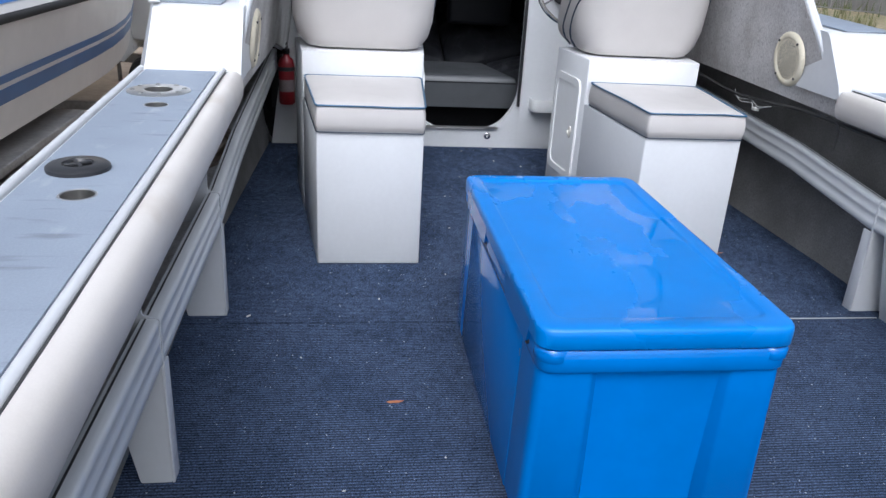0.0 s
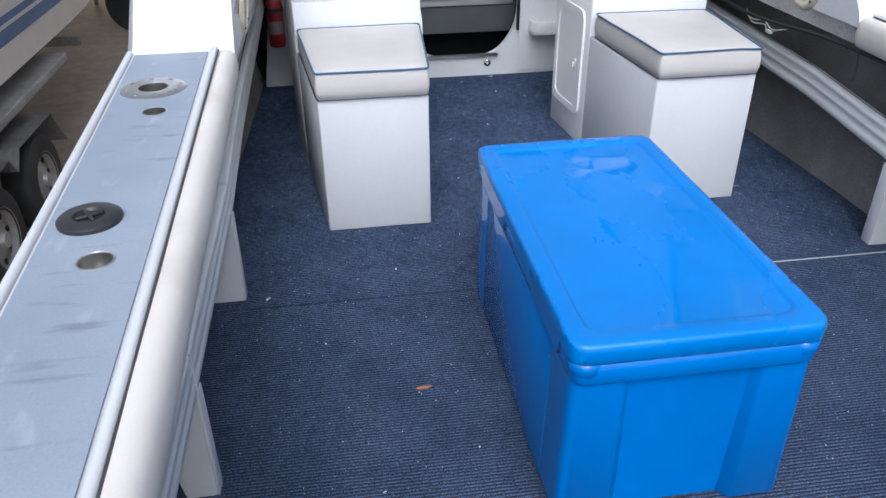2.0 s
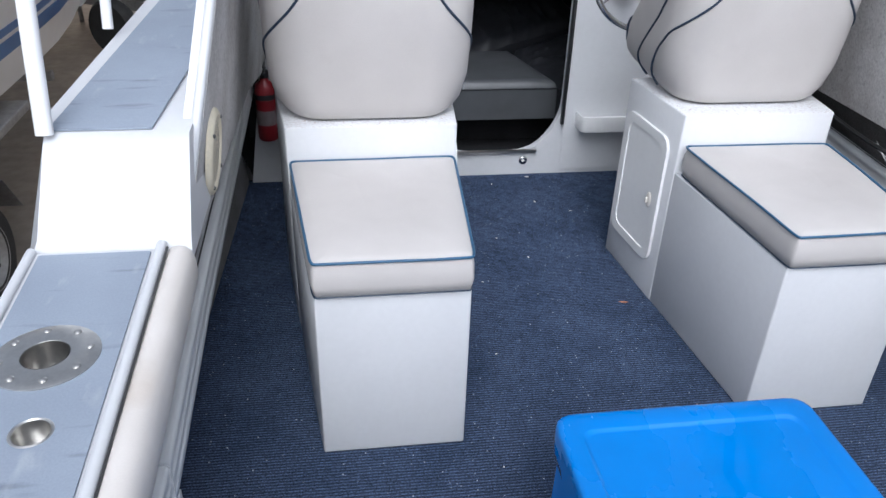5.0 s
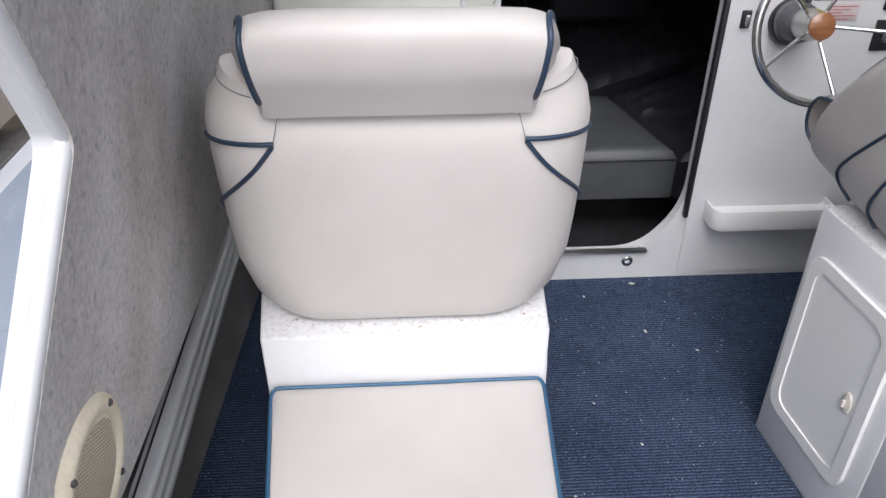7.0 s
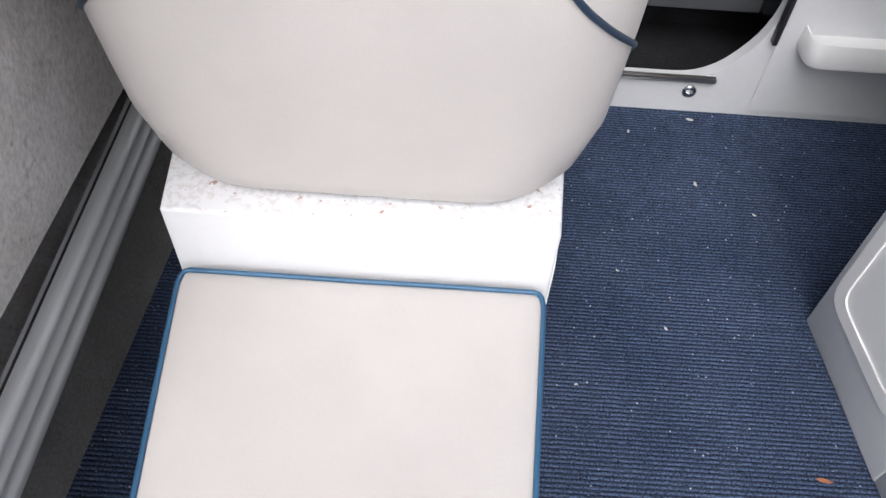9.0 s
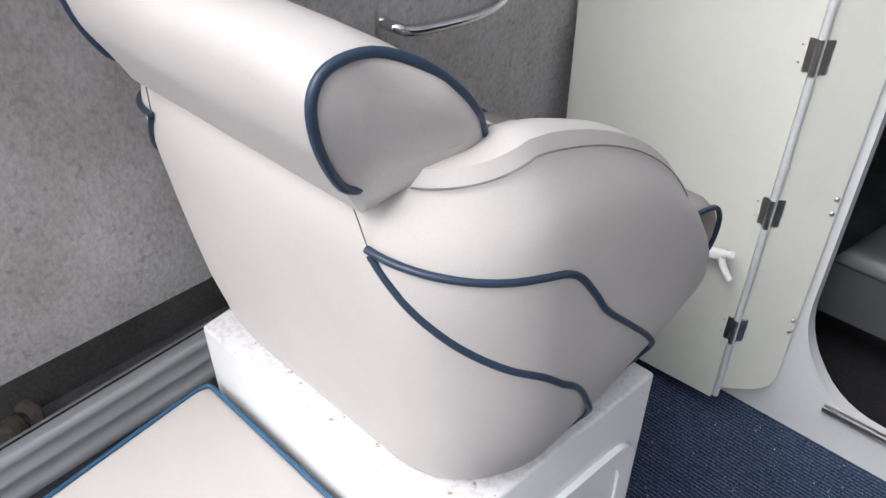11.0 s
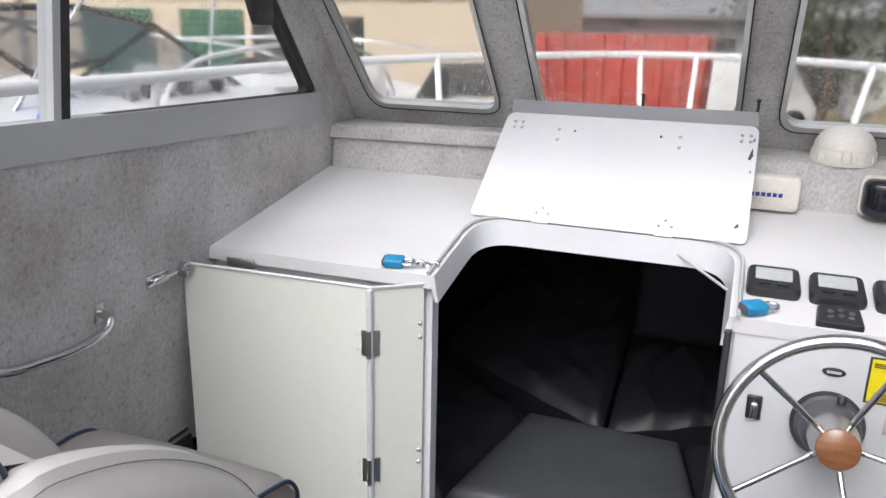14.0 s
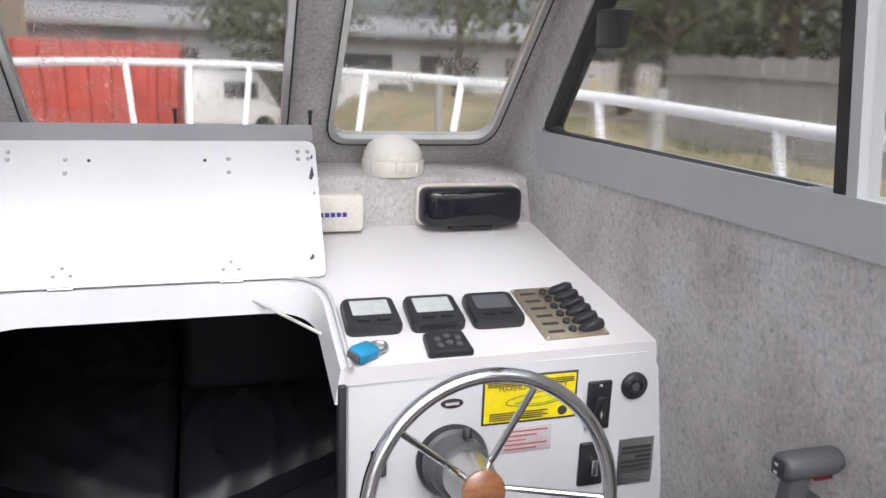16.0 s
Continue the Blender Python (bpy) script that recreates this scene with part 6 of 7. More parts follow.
# Side and bow covers carry the cuddy's shade in their darker vinyl colour.
puff_cushion("side_cushion", "side berth cushion, vinyl darkened for shade, with a creased sagging cover", [(-0.30, 1.70, 0), (0.392, 1.84, 0), (0.482, 2.37, 0), (-0.12, 2.60, 0)], 0.18, 0.352, BERTH_DIMMED, 0.018, 34, (0.10, 0.0, 0.0, 0.14), 2.0)
puff_cushion("side_cushion", "side berth cushion, vinyl darkened for shade, with a creased sagging cover", [(1.094, 1.84, 0), (1.84, 1.70, 0), (1.66, 2.60, 0), (0.975, 2.37, 0)], 0.18, 0.352, BERTH_DIMMED, 0.018, 34, (0.0, 0.10, 0.14, 0.0), 5.0)
puff_cushion("bow_cushion", "bow cushion, vinyl darkened for shade, folds pulled to the middle seam", [(0.10, 2.56, 0), (0.728, 2.372, 0), (0.735, 3.30, 0), (0.36, 3.30, 0)], 0.18, 0.356, BERTH_DIMMED, 0.026, 40, (0.12, 0.0, 0.30, 0.36), 8.0)
puff_cushion("bow_cushion", "bow cushion, vinyl darkened for shade, folds pulled to the middle seam", [(0.742, 2.372, 0), (1.42, 2.56, 0), (1.16, 3.30, 0), (0.738, 3.30, 0)], 0.18, 0.356, BERTH_DIMMED, 0.026, 40, (0.0, 0.12, 0.36, 0.30), 11.0)
sp = thing("gas_strut", "thin pale stay rod under the hatch corner", "stay rod")
part("rod", tube([(0.925, 1.895, 1.070), (1.040, 1.78, 1.035)], 0.0032, 8), CABLEW, sp)
# Backrest vinyl is darkened to stand for shade deep in the cuddy.
sh = thing("cuddy_seat_back", "folded backrest stowed in the cuddy, darkened for shade", "backrest", at=(0.93, 2.62, 0.56))
part("pad", box(-0.17, 0.25, 0.0, 0.10, 0.0, 0.42, 0.03, 3), BERTH_SHADED, sh)
part("strap", box(-0.175, 0.255, -0.004, 0.104, 0.28, 0.302, 0.003), BLACK, sh)


# ---- bow and side rails of the boat ----
def bow_rail():
    t = thing("bow_rail", "white tubular bow rail round the foredeck", "guard rail")
    for right in (False, True):
        X = lambda x: flip(x, right)
        top = [(X(-0.485), 0.03, 0.865), (X(-0.488), 0.11, 1.12), (X(-0.492), 0.20, 1.33), (X(-0.495), 0.32, 1.392), (X(-0.50), 0.9, 1.395), (X(-0.50), 1.8, 1.40), (X(-0.46), 2.6, 1.415), (X(-0.22), 3.3, 1.43), (X(0.20), 3.95, 1.44), (X(0.50), 4.25, 1.445), (X(0.77), 4.33, 1.445)]
        part("top_tube", tube(smooth_line(top, 8), 0.017, 10), RAILW, t)
        for yb, yt in ((0.64, 0.80), (1.25, 1.38), (1.78, 1.88), (2.52, 2.62), (3.0, 3.28), (3.45, 3.72)):
            f = lambda y: X(-0.50 if y < 1.8 else (-0.50 + 0.04 * (y - 1.8) / 0.8 if y < 2.6 else (-0.46 + 0.24 * (y - 2.6) / 0.7 if y < 3.3 else -0.22 + 0.42 * (y - 3.3) / 0.65)))
            zt = 1.395 + 0.016 * max(0, yt - 1.2)
            zb = 0.885 + 0.044 * yb
            part("stanchion", tube([(f(yt) * 0.85 + 0.15 * 0.77 if yt > 2.9 else f(yb), yb, min(zb, 1.0)), (f(yt), yt, zt)], 0.0135, 10), RAILW, t)
    for x in (0.50, 0.77, 1.04):
        part("stanchion", tube([(0.77 + (x - 0.77) * 0.8, 4.05, 1.01), (x, 4.25 if x != 0.77 else 4.33, 1.443)], 0.0135, 10), RAILW, t)


bow_rail()

# ---- outside ----
GROUND = mat("wet concrete and dirt yard", (0.30, 0.25, 0.20), (0.19, 0.165, 0.14), 0.45, scale=0.6, fine=9, bump=0.4, vary=0.18, dist=0.01)
GRASS = mat("dry grass and dirt bank", (0.36, 0.285, 0.185), (0.19, 0.175, 0.095), 0.95, scale=0.5, fine=14, bump=0.8, vary=0.35, dist=0.03)
HULLN = mat("faded grey-white gelcoat", (0.76, 0.73, 0.70), (0.66, 0.63, 0.60), 0.3, scale=0.8, fine=6, bump=0.02, vary=0.03)
STRIPE = mat("blue hull stripe", (0.02, 0.125, 0.34), (0.016, 0.10, 0.28), 0.3, scale=1, fine=6, bump=0.02)
STRIPE2 = mat("bright blue deck stripe", (0.02, 0.19, 0.62), (0.02, 0.16, 0.55), 0.3, scale=1, fine=6, bump=0.02)
GALV = mat("galvanised trailer steel", (0.36, 0.35, 0.34), (0.27, 0.26, 0.25), 0.5, 0.3, scale=3, fine=30, bump=0.1, vary=0.15)
TYRE = mat("black tyre rubber", (0.018, 0.018, 0.018), (0.03, 0.03, 0.03), 0.8, scale=8, fine=60, bump=0.2)
TAN = mat("tan rendered wall", (0.62, 0.52, 0.40), (0.54, 0.45, 0.34), 0.85, scale=0.4, fine=12, bump=0.15, vary=0.05)
GREEND = mat("green steel shutter", (0.025, 0.12, 0.07), (0.02, 0.10, 0.055), 0.45, scale=0.7, fine=10, bump=0.05)
# Near-black sheet colour; on the shed it stands for doorway shade.
DARK = mat("near-black for doorway shade, bay doors, panes", (0.045, 0.042, 0.04), (0.03, 0.03, 0.03), 0.7, scale=1, fine=8, bump=0.1)
YELB = mat("yellow painted sheet", (0.85, 0.58, 0.03), (0.78, 0.52, 0.03), 0.4, scale=1, fine=8, bump=0.03)
REDT = mat("red painted steel", (0.44, 0.075, 0.055), (0.33, 0.06, 0.045), 0.45, scale=0.7, fine=6, bump=0.1, vary=0.15)
GREYB = mat("grey shed cladding", (0.30, 0.30, 0.30), (0.22, 0.22, 0.22), 0.6, scale=0.5, fine=8, bump=0.1)
FENCE = mat("weathered grey fence sheet", (0.34, 0.33, 0.31), (0.27, 0.26, 0.245), 0.8, scale=0.6, fine=10, bump=0.2, vary=0.12)
BARK = mat("tree bark", (0.12, 0.09, 0.07), (0.08, 0.06, 0.05), 0.9, scale=3, fine=25, bump=0.6)
LEAVES = mat("dark green foliage", (0.12, 0.135, 0.075), (0.08, 0.095, 0.05), 0.7, scale=1.5, fine=20, bump=0.2, vary=0.3)
CURTAIN = mat("weathered clear vinyl curtain", (0.46, 0.49, 0.53), (0.36, 0.39, 0.43), 0.18, scale=1.5, fine=12, bump=0.05)
CURTAIN.node_tree.nodes["Principled BSDF"].inputs["Alpha"].default_value = 0.62
FRAMED = mat("dark canopy frame", (0.05, 0.05, 0.052), (0.08, 0.08, 0.08), 0.45, scale=4, fine=30, bump=0.1)
GZ = -1.15
rows = []
for i in range(33):
    for_row = []
    for j in range(33):
        x, y = -1500 * ((1 - i / 16) ** 3 if i < 16 else -((i / 16 - 1) ** 3)), -1500 * ((1 - j / 16) ** 3 if j < 16 else -((j / 16 - 1) ** 3))
        for_row.append((x, y, GZ + (0.02 * noise.noise(Vector((x, y, 0)) * 0.3) if abs(x) < 40 and abs(y) < 40 else 0)))
    rows.append(for_row)
setting("ground", loft(rows), GROUND, "wet brown concrete and dirt yard", "ground")


def bank():
    rows = []
    for i in range(25):
        x = 3.4 + i * 0.9
        row = []
        for j in range(64):
            y = -4 + j * 1.2
            h = min(1.0, max(0, (x - 3.6) / 2.2))
            row.append((x, y, GZ - 0.05 + 1.5 * h * h * (3 - 2 * h) + 0.18 * noise.noise(Vector((x * 0.8, y * 0.8, 2))) * h))
        rows.append(row)
    setting("bank", loft(rows), GRASS, "dry grass and brown dirt bank beside the yard", "ground bank")
    g = bmesh.new()
    rnd = random.Random(5)
    for k in range(2600):
        x, y = rnd.uniform(4.6, 9), rnd.uniform(3, 14)
        h = min(1.0, max(0, (x - 3.6) / 2.2))
        z = GZ - 0.05 + 1.5 * h * h * (3 - 2 * h) + 0.18 * noise.noise(Vector((x * 0.8, y * 0.8, 2))) * h
        if noise.noise(Vector((x * 0.6, y * 0.6, 9))) < 0.05:
            continue
        a, l = rnd.uniform(0, 6.28), rnd.uniform(0.08, 0.25)
        d = Vector((math.cos(a), math.sin(a), 0)) * 0.012
        tip = Vector((x, y, z + l)) + Vector((rnd.uniform(-0.08, 0.08), rnd.uniform(-0.08, 0.08), 0))
        b = Vector((x, y, z - 0.02))
        g.faces.new([g.verts.new(b - d), g.verts.new(b + d), g.verts.new(tip)])
    tagged(obj("grass_tufts", g, mat("dry grass blades", (0.17, 0.15, 0.07), (0.07, 0.10, 0.03), 0.9, scale=0.7, fine=6, bump=0), smooth=False), "dry and green grass tufts on the bank", "grass", kind="stuff")


bank()


def neighbour_boat():
    t = thing("neighbour_boat", "white trailered motorboat with blue hull stripes parked alongside", "boat", at=(-2.47, 3.0, GZ))
    o = Vector((-2.6, 3.0, GZ))

    def sect(y):
        """Half section of the hull facing the yard, from the keel up."""
        f = max(0.0, (y - 4.2) / 4.2)
        nar = f * f
        return [(-3.2, -0.62 + 0.45 * nar), (-2.55 - 0.55 * nar, -0.42 + 0.35 * nar), (-2.12 - 0.95 * nar, -0.20 + 0.25 * nar), (-2.04 - 1.0 * nar, 0.16 + 0.22 * nar), (-1.98 - 1.0 * nar, 0.50 + 0.18 * nar), (-1.965 - 1.0 * nar, 0.545 + 0.18 * nar), (-2.06 - 1.0 * nar, 0.72 + 0.15 * nar), (-2.10 - 1.0 * nar, 0.95 + 0.14 * nar), (-2.22 - 0.9 * nar, 1.0 + 0.14 * nar)]
    ys = [-2.2 + i * 0.53 for i in range(21)]
    near = [[(x, y, z) for x, z in sect(y)] for y in ys]
    far = [[(-6.4 - x, y, z) for x, z in reversed(sect(y))] for y in ys]
    rows = [[Vector(p) - o for p in a + b] for a, b in zip(near, far)]
    # raked transom, drawn in to its middle
    mid = Vector((-3.2, -2.24, 0.35)) - o
    rows = [[mid + (p - mid) * 0.01 for p in rows[0]], [mid + (p - mid) * 0.5 for p in rows[0]]] + rows
    part("hull", loft(rows, closed=True), HULLN, t)

    def band(z0, z1, material, name, proud=0.006):
        rr = []
        for y in ys:
            s = sect(y)
            nar = max(0.0, (y - 4.2) / 4.2) ** 2
            pts = []
            for z in (z0, z1):
                zz = z + 0.22 * nar
                for (xa, za), (xb, zb) in zip(s, s[1:]):
                    if za <= zz <= zb:
                        k = (zz - za) / (zb - za)
                        pts.append((xa + (xb - xa) * k, zz))
                        break
            if len(pts) == 2:
                (xa, za), (xb, zb) = pts
                rr.append([Vector((xa + proud, y, za)) - o, Vector((xb + proud, y, zb)) - o, Vector((xb - 0.02, y, zb)) - o, Vector((xa - 0.02, y, za)) - o])
        part(name, loft(rr, closed=True), material, t)
    band(0.020, 0.115, STRIPE, "stripe")
    band(0.148, 0.196, STRIPE, "stripe")
    band(0.600, 0.640, STRIPE2, "stripe")
    part("rub_rail", tube([Vector((sect(y)[4][0] + 0.012, y, sect(y)[4][1] + 0.022)) - o for y in ys], 0.028, 8), TYRE, t, "black rubber rub rail")
    # deck, windscreen and cover frames
    part("cabin_top", moved(hexa([(-4.0, 2.6, 1.05), (-2.4, 2.6, 1.05), (-2.6, 6.2, 1.08), (-3.8, 6.2, 1.08)], [(-3.8, 2.8, 1.22), (-2.6, 2.8, 1.22), (-2.9, 5.8, 1.16), (-3.5, 5.8, 1.16)], 0.04), Matrix.Translation(-o)), GLOSS, t, "white foredeck")
    fr = lambda y, z, x=-2.6: Vector((x, y, z)) - o
    A, B, C, D, E = (1.70, 1.16), (2.70, 1.595), (3.53, 1.627), (4.10, 1.535), (5.15, 1.02)
    dark = ([A, B, (3.16, 1.282), (3.55, 1.06)], [B, C], [C, D, E], [D, (3.63, 1.31), (3.02, 1.03)], [(3.16, 1.282), (3.72, 1.34)])
    for x in (-2.6, -3.75):
        for line in dark:
            part("canopy_frame", tube([fr(y, z, x) for y, z in line], 0.019, 8), FRAMED, t, "dark canopy frame")
    for p in (B, C, D):
        part("canopy_bow", tube([fr(*p), fr(*p, -3.75)], 0.019, 8), FRAMED, t, "dark canopy frame")
    for a, b in (((3.60, 1.82), (2.85, 1.0)), ((2.44, 1.72), (2.605, 1.25)), ((4.62, 1.95), (4.45, 1.10)), ((2.0, 1.80), (2.30, 1.45))):
        part("stay_tube", tube([fr(*a, -2.5), fr(*b, -2.5)], 0.012, 8), CHROME, t, "bright stainless stay tube")
    for loop in ([A, B, (3.15, 1.285), (2.58, 1.20)], [B, C, (3.72, 1.345), (3.17, 1.285)], [C, D, (3.66, 1.33)], [D, E, (3.9, 1.02), (3.45, 1.16)]):
        cb = quads([fr(y, z, -2.605) for y, z in loop], [tuple(range(len(loop)))])
        bmesh.ops.solidify(cb, geom=list(cb.faces), thickness=0.004)
        part("clear_curtain", cb, CURTAIN, t, "pale weathered clear vinyl curtain")
    part("coaming_board", moved(hexa([(-2.62, 1.6, 1.0), (-2.34, 1.6, 1.0), (-2.40, 5.3, 1.04), (-2.7, 5.3, 1.04)], [(-2.62, 1.7, 1.14), (-2.48, 1.7, 1.12), (-2.52, 5.1, 1.12), (-2.66, 5.1, 1.12)], 0.02), Matrix.Translation(-o)), GLOSS, t, "white moulded coaming")
    part("fender", tube([fr(3.02, 1.06, -2.36), fr(3.12, 1.20, -2.38)], [0.05, 0.05], 12), STRIPE2, t, "blue fender")
    for k in range(6):
        y = 3.75 + 0.16 * k
        part("deck_fitting", moved(box(-0.03, 0.03, -0.05, 0.05, 0, 0.05 + 0.03 * (k % 2), 0.01), Matrix.Translation(fr(y, 1.11, -2.5))), FRAMED if k % 2 else GALV, t)
    part("bow_rail", tube(smooth_line([Vector(p) - o for p in ((-2.35, 3.8, 1.05), (-2.38, 4.2, 1.32), (-2.6, 5.6, 1.42), (-3.2, 6.9, 1.46), (-3.8, 5.6, 1.42))], 6), 0.016, 8), RAILW, t)


neighbour_boat()


def wheel_of(t, x, y, o):
    m = Matrix.Translation(Vector((x, y, GZ + 0.31)) - o) @ pose(0, 0, 0, 0, 90, 0)
    w = part("wheel", lathe([(0.17, -0.09), (0.24, -0.10), (0.295, -0.085), (0.31, -0.05), (0.312, 0.0), (0.31, 0.05), (0.295, 0.085), (0.24, 0.10), (0.17, 0.09)], 36, m), TYRE, t, "black road tyre")
    part("rim", lathe([(0.19, 0.095), (0.178, 0.085), (0.165, 0.05), (0.12, 0.045), (0.08, 0.07), (0.05, 0.075), (0.045, 0.10), (0, 0.10)], 28, m), GALV, t, "pale spoked steel rim")
    for k in range(8):
        a = 2 * math.pi * k / 8
        part("rim_slot", lathe([(0, 0.0035), (0.020, 0.003), (0.020, -0.003), (0, -0.003)], 10, m @ Matrix.Translation((0.142 * math.cos(a), 0.142 * math.sin(a), 0.049))), TYRE, t)


def trailer():
    t = thing("boat_trailer", "galvanised tandem boat trailer standing on wet concrete", "trailer", at=(-2.58, 2.1, GZ))
    o = Vector((-2.6, 2.1, GZ))
    for x in (-2.62, -3.85):
        part("side_beam", moved(box(x - 0.04, x + 0.04, -1.6, 4.6, -0.66, -0.53, 0.008), Matrix.Translation(-o)), GALV, t)
    for y in (-1.0, 0.6, 3.6, 5.2):
        part("cross_beam", moved(box(-3.85, -2.3, y - 0.035, y + 0.035, -0.66, -0.58, 0.008), Matrix.Translation(-o)), GALV, t)
    part("skid_plank", moved(hexa([(-2.27, -1.4, -0.42), (-1.97, -1.4, -0.42), (-1.97, 3.74, -0.39), (-2.27, 3.74, -0.39)], [(-2.27, -1.4, -0.36), (-1.97, -1.4, -0.36), (-1.97, 3.74, -0.33), (-2.27, 3.74, -0.33)], 0.01), Matrix.Translation(-o)), GALV, t, "grey skid plank")
    for y in (-0.6, 1.3, 3.3):
        part("upright", moved(box(-2.30, -2.22, y - 0.03, y + 0.03, -0.6, -0.39, 0.006), Matrix.Translation(-o)), GALV, t)
    part("drawbar", moved(box(-3.24, -3.16, 5.2, 9.4, -0.62, -0.52, 0.008), Matrix.Translation(-o)), GALV, t)
    part("jockey_stand", moved(tube([(-3.2, 9.2, -0.5), (-3.2, 9.2, GZ)], 0.03, 10), Matrix.Translation(-o)), GALV, t)
    for y in (1.72, 2.53):
        wheel_of(t, -1.98, y, o)
        wheel_of(t, -4.28, y, o)
    for x in (-2.02, -4.19):
        pts = [(1.24, -0.74), (1.39, -0.50), (2.03, -0.49), (2.125, -0.60), (2.22, -0.49), (2.85, -0.50), (3.03, -0.76)]
        rows = [[Vector((x - 0.14, y, z)) - o for y, z in pts], [Vector((x + 0.14, y, z)) - o for y, z in pts]]
        g = loft(rows)
        bmesh.ops.solidify(g, geom=list(g.faces), thickness=0.008)
        part("mudguard", g, GALV, t, "galvanised mudguard")


trailer()


def building():
    t = thing("boat_shed", "tan rendered workshop with green shutters and a dark doorway", "building", at=(-6, 13, GZ))
    part("wall", box(-16, 3.15, 0, 0.3, 0, 5.2), TAN, t)
    part("band", box(-16, 3.17, -0.04, 0, 3.2, 3.45, 0.01), GREYB, t, "grey fascia band")
    part("roof", hexa([(-16.3, -0.4, 5.2), (3.45, -0.4, 5.2), (3.45, 6, 5.4), (-16.3, 6, 5.4)], [(-16.3, -0.4, 5.3), (3.45, -0.4, 5.3), (3.45, 6, 6.6), (-16.3, 6, 6.6)]), GREYB, t)
    part("side_wall", box(2.85, 3.15, 0.3, 6, 0, 5.2), TAN, t)
    for x0, x1 in ((-6.3, -4.4), (-3.7, -2.2)):
        d = part("shutter", box(x0, x1, -0.05, 0.0, 0, 3.0), GREEND, t, "green roller shutter")
        for k in range(22):
            part("shutter_slat", box(x0 + 0.03, x1 - 0.03, -0.065, -0.05, 0.08 + k * 0.13, 0.17 + k * 0.13, 0.006), GREEND, d)
    # Flat dark sheet on the wall stands for shade inside the doorway.
    part("doorway", box(-2.0, 0.4, -0.03, 0.0, 0, 2.9), DARK, t, "open doorway, a flat sheet coloured for inside shade")
    part("door_trim", box(-2.15, -2.0, -0.06, 0.0, 0, 3.0, 0.01), TAN, t)
    part("drainpipe", tube([(-8.0, -0.1, 0.0), (-8.0, -0.1, 5.1)], 0.06, 10), GREYB, t)


building()
yb = thing("yellow_hoarding", "bright yellow painted sheet hoarding by the shed", "hoarding", at=(-9.2, 6.5, GZ))
part("sheet", box(-2.4, 0.05, 0, 0.06, 0, 3.4, 0.01), YELB, yb)
part("post", box(1.2, 1.3, -0.02, 0.08, 0, 3.5, 0.01), GALV, yb)


def red_skip():
    t = thing("red_skip", "red ribbed steel container among parked boats", "container", at=(-0.6, 12.0, GZ))
    part("body", hexa([(-1.3, 0, 0.15), (0.95, 0, 0.15), (0.95, 1.9, 0.15), (-1.3, 1.9, 0.15)], [(-1.48, -0.15, 2.7), (1.06, -0.15, 2.7), (1.06, 2.0, 2.7), (-1.48, 2.0, 2.7)], 0.03), REDT, t)
    for k in range(9):
        x = -1.42 + k * 0.295
        part("rib", hexa([(x * 0.86, -0.04, 0.2), (x * 0.86 + 0.09, -0.04, 0.2), (x * 0.86 + 0.09, 0.04, 0.2), (x * 0.86, 0.04, 0.2)], [(x, -0.22, 2.7), (x + 0.11, -0.22, 2.7), (x + 0.11, -0.1, 2.7), (x, -0.1, 2.7)], 0.01), REDT, t)
    part("skid", box(-1.4, 1.2, 0.2, 1.6, 0.0, 0.18, 0.02), FRAMED, t)


red_skip()


def small_boat(x, y, turn, label):
    t = thing("parked_boat", label, "boat", "parked boats")
    t.matrix_world = Matrix.Translation((x, y, GZ)) @ pose(0, 0, 0, 0, 0, turn)
    rows = []
    for i in range(9):
        v = -2.2 + i * 0.55
        f = max(0, (v - 0.2) / 2.0)
        w = 0.95 * (1 - f * f * 0.85)
        rows.append([(0, v, 0.55 + 0.3 * f), (w * 0.8, v, 0.8 + 0.25 * f), (w, v, 1.75 + 0.2 * f), (w * 0.9, v, 1.85 + 0.2 * f), (0, v, 1.98 + 0.2 * f), (-w * 0.9, v, 1.85 + 0.2 * f), (-w, v, 1.75 + 0.2 * f), (-w * 0.8, v, 0.8 + 0.25 * f)])
    part("hull", loft(rows, closed=True), GLOSS, t)
    part("windscreen", hexa([(-0.6, -0.3, 1.95), (0.6, -0.3, 1.95), (0.6, -0.25, 1.95), (-0.6, -0.25, 1.95)], [(-0.5, -0.55, 2.35), (0.5, -0.55, 2.35), (0.5, -0.5, 2.35), (-0.5, -0.5, 2.35)]), FRAMED, t)
    part("bow_rail", tube(smooth_line([(-0.75, -0.1, 2.0), (-0.7, 0.3, 2.35), (-0.4, 1.5, 2.5), (0, 2.1, 2.55), (0.4, 1.5, 2.5), (0.7, 0.3, 2.35), (0.75, -0.1, 2.0)], 5), 0.02, 6), CHROME, t)
    part("trailer_frame", join(box(-0.6, -0.5, -2.0, 2.8, 0.45, 0.56), box(0.5, 0.6, -2.0, 2.8, 0.45, 0.56), box(-0.6, 0.6, -0.3, -0.2, 0.45, 0.54)), GALV, t)
    for s in (-1, 1):
        part("wheel", lathe([(0, -0.09), (0.28, -0.09), (0.31, -0.05), (0.31, 0.05), (0.28, 0.09), (0, 0.09)], 24, Matrix.Translation((s * 0.85, -0.4, 0.31)) @ pose(0, 0, 0, 0, 90, 0)), TYRE, t)


small_boat(-2.3, 8.6, 60, "white motorboat on a trailer near the shed")
small_boat(-4.8, 8.2, 75, "white motorboat on a trailer near the shed")


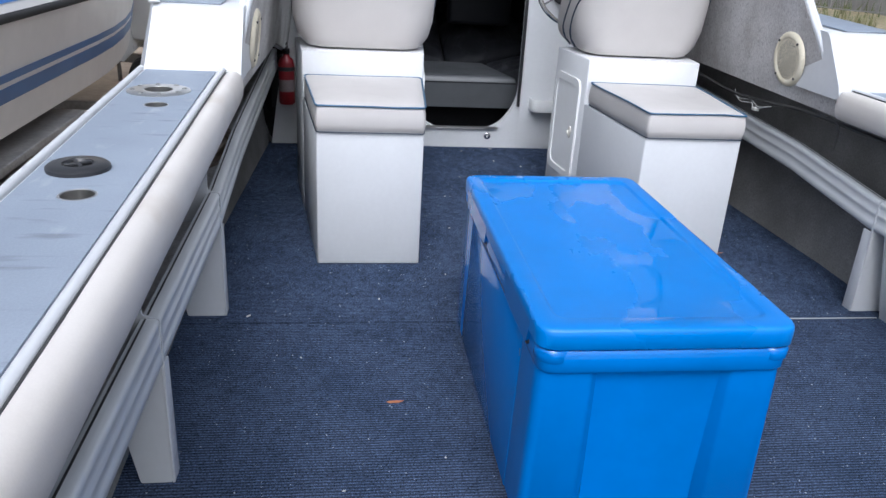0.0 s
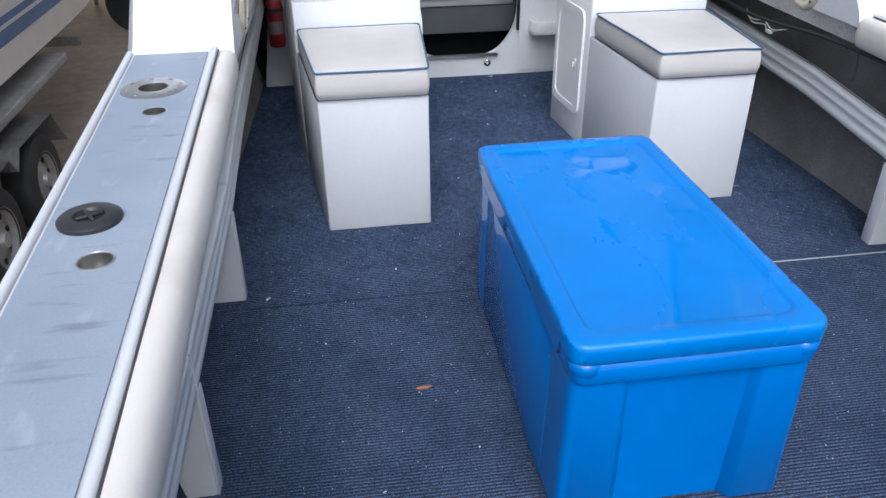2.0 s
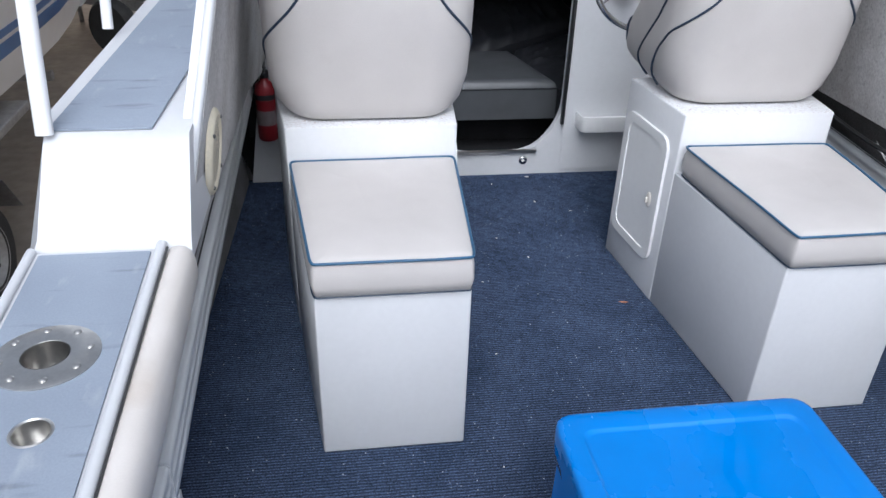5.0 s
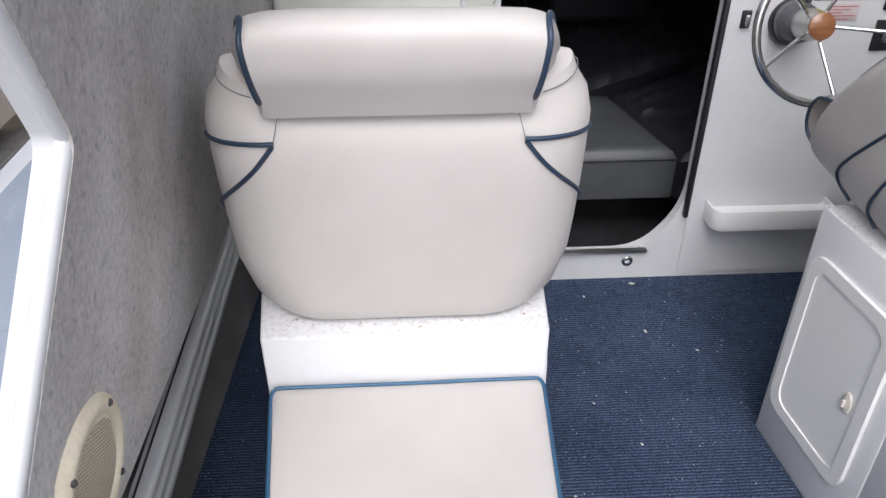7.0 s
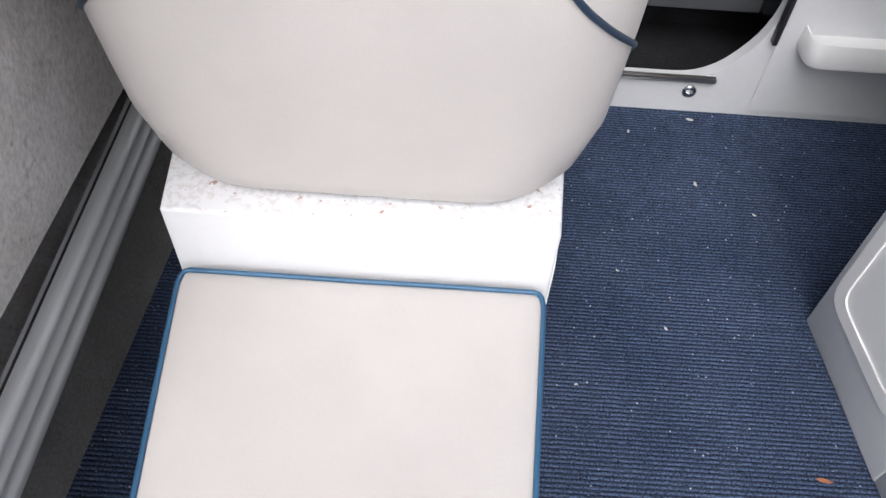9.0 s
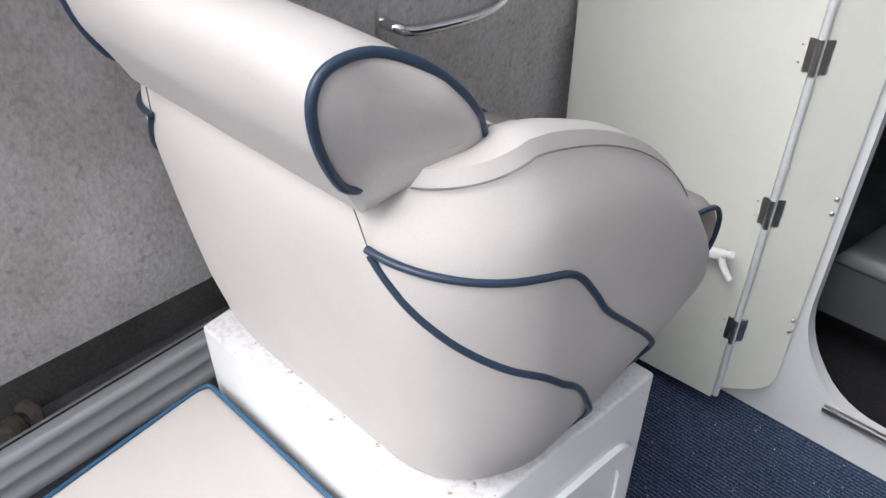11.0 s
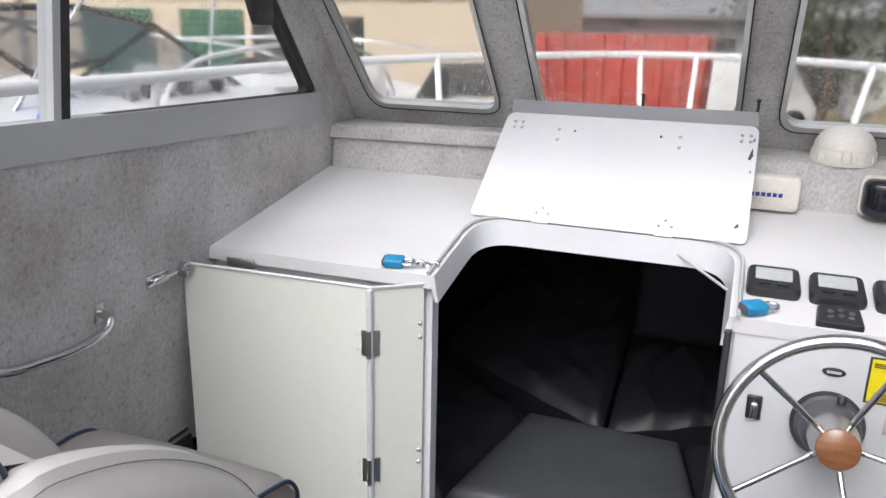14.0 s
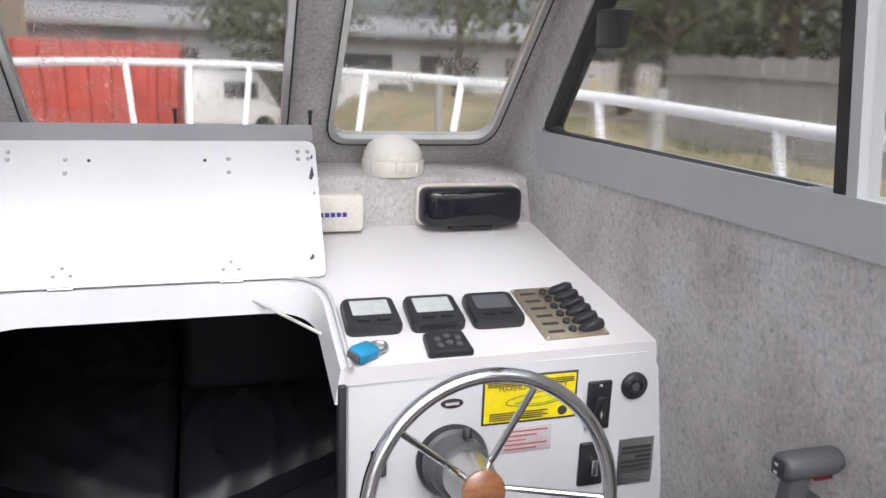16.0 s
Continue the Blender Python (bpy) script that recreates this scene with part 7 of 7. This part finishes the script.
def far_shed():
    t = thing("far_shed", "long low grey shed with white vans in front", "building", at=(3.0, 32.0, GZ))
    part("wall", box(-10, 14, 0, 0.3, 0, 3.4), GREYB, t)
    part("roof", hexa([(-10.4, -0.6, 3.3), (14.4, -0.6, 3.3), (14.4, 9, 4.3), (-10.4, 9, 4.3)], [(-10.4, -0.6, 3.45), (14.4, -0.6, 3.45), (14.4, 9, 4.5), (-10.4, 9, 4.5)]), GREYB, t)
    for k in range(6):
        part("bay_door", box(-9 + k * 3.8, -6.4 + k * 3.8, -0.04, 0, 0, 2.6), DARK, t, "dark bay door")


far_shed()


def van(x, y):
    t = thing("parked_van", "white van parked by the far shed", "van", "parked vans", at=(x, y, GZ))
    part("body", hexa([(-2.2, -0.9, 0.35), (2.2, -0.9, 0.35), (2.2, 0.9, 0.35), (-2.2, 0.9, 0.35)], [(-2.15, -0.85, 1.95), (1.2, -0.85, 1.95), (1.2, 0.85, 1.95), (-2.15, 0.85, 1.95)], 0.08), GLOSS, t)
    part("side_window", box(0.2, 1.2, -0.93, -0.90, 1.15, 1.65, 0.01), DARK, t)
    for dx in (-1.4, 1.4):
        part("wheel", lathe([(0, -0.1), (0.3, -0.1), (0.33, 0), (0.3, 0.1), (0, 0.1)], 20, Matrix.Translation((dx, -0.82, 0.33)) @ pose(0, 0, 0, 90, 0, 0)), TYRE, t)


for x, y in ((1.0, 26), (6.0, 27), (11.5, 26)):
    van(x, y)


def tree(x, y, h, seed):
    rnd = random.Random(seed)
    base = GZ + (1.4 if x > 5.5 else 0)
    t = thing("tree", "dark green bushy tree with an uneven crown", "tree", "trees behind the fence", at=(x, y, base))
    bm = tube([(0, 0, -0.2), (0.05, 0.02, h * 0.3), (-0.05, 0.08, h * 0.6), (0.0, 0.0, h * 0.9)], [0.16, 0.12, 0.08, 0.03], 8)
    limbs = []
    tips = []
    for k in range(9):
        a = rnd.uniform(0, 6.28)
        z0 = h * rnd.uniform(0.25, 0.7)
        L = h * rnd.uniform(0.2, 0.38)
        e = Vector((math.cos(a) * L, math.sin(a) * L, z0 + L * rnd.uniform(0.3, 0.9)))
        limbs.append(tube([(0, 0, z0), e * 0.5 + Vector((0, 0, z0 * 0.5)), e], [0.05, 0.035, 0.015], 6))
        tips.append(e)
    part("trunk", join(bm, *limbs), BARK, t)
    cr = bmesh.new()
    for k in range(2200):
        c = rnd.choice(tips) if rnd.random() < 0.8 else Vector((0, 0, h * 0.85))
        p = c + Vector((rnd.gauss(0, 1), rnd.gauss(0, 1), rnd.gauss(0, 0.8))) * h * 0.10
        s = h * rnd.uniform(0.015, 0.034)
        n = Vector((rnd.gauss(0, 1), rnd.gauss(0, 1), rnd.gauss(0, 1))).normalized()
        u = n.orthogonal().normalized()
        w = n.cross(u)
        cr.faces.new([cr.verts.new(p + u * s), cr.verts.new(p + w * s * 0.5), cr.verts.new(p - u * s), cr.verts.new(p - w * s * 0.5)])
    tagged(obj("crown", cr, LEAVES, t, smooth=False), kind="stuff")


for x, y, h, s in ((9.2, 13.6, 3.6, 1), (9.4, 10.5, 4.2, 2), (3.0, 24.0, 5.0, 11), (8.0, 23.0, 6.0, 13), (11, 18, 5.5, 14), (10.5, 8.0, 4.5, 3), (10.2, 17.0, 4.5, 5), (12.0, 14.0, 5.0, 6), (11.5, 4.5, 4.6, 7), (10.8, 1.0, 4.6, 9), (14, 20, 6, 10)):
    tree(x, y, h, s)


def bank_z(x, y):
    h = min(1.0, max(0, (x - 3.6) / 2.2))
    return GZ - 0.05 + 1.5 * h * h * (3 - 2 * h) + 0.18 * noise.noise(Vector((x * 0.8, y * 0.8, 2))) * h


def wire_fence():
    t = thing("wire_fence", "grey concrete post fence with sagging barbed wire", "fence")
    ys = (-0.5, 3.1, 6.3, 9.6, 13.0)
    for y in ys:
        z = bank_z(4.5, y)
        part("post", hexa([(4.46, y - 0.06, z - 0.2), (4.58, y - 0.06, z - 0.2), (4.58, y + 0.06, z - 0.2), (4.46, y + 0.06, z - 0.2)], [(4.47, y - 0.05, 1.31), (4.57, y - 0.05, 1.31), (4.57, y + 0.05, 1.31), (4.47, y + 0.05, 1.31)], 0.012), FENCE, t, "weathered grey post")
    for zz in (1.05, 0.72, 0.40):
        pts = []
        for a, b in zip(ys, ys[1:]):
            pts += [(4.45, a + (b - a) * k / 4, zz - 0.06 * math.sin(math.pi * k / 4)) for k in range(4)]
        part("wire", tube(pts, 0.006, 5), GALV, t)


wire_fence()


def sheet_fence():
    t = thing("sheet_fence", "weathered grey vertical board fence above the bank", "fence")
    for k in range(90):
        y = -6 + k * 0.2
        z = bank_z(8.2, y)
        part("board", box(8.18 + 0.02 * (k % 2), 8.21 + 0.02 * (k % 2), y, y + 0.19, z - 0.1, 1.62 + 0.02 * ((k * 7) % 3)), FENCE, t)
    part("top_rail", box(8.14, 8.18, -6, 12, 1.36, 1.42), FENCE, t)


sheet_fence()
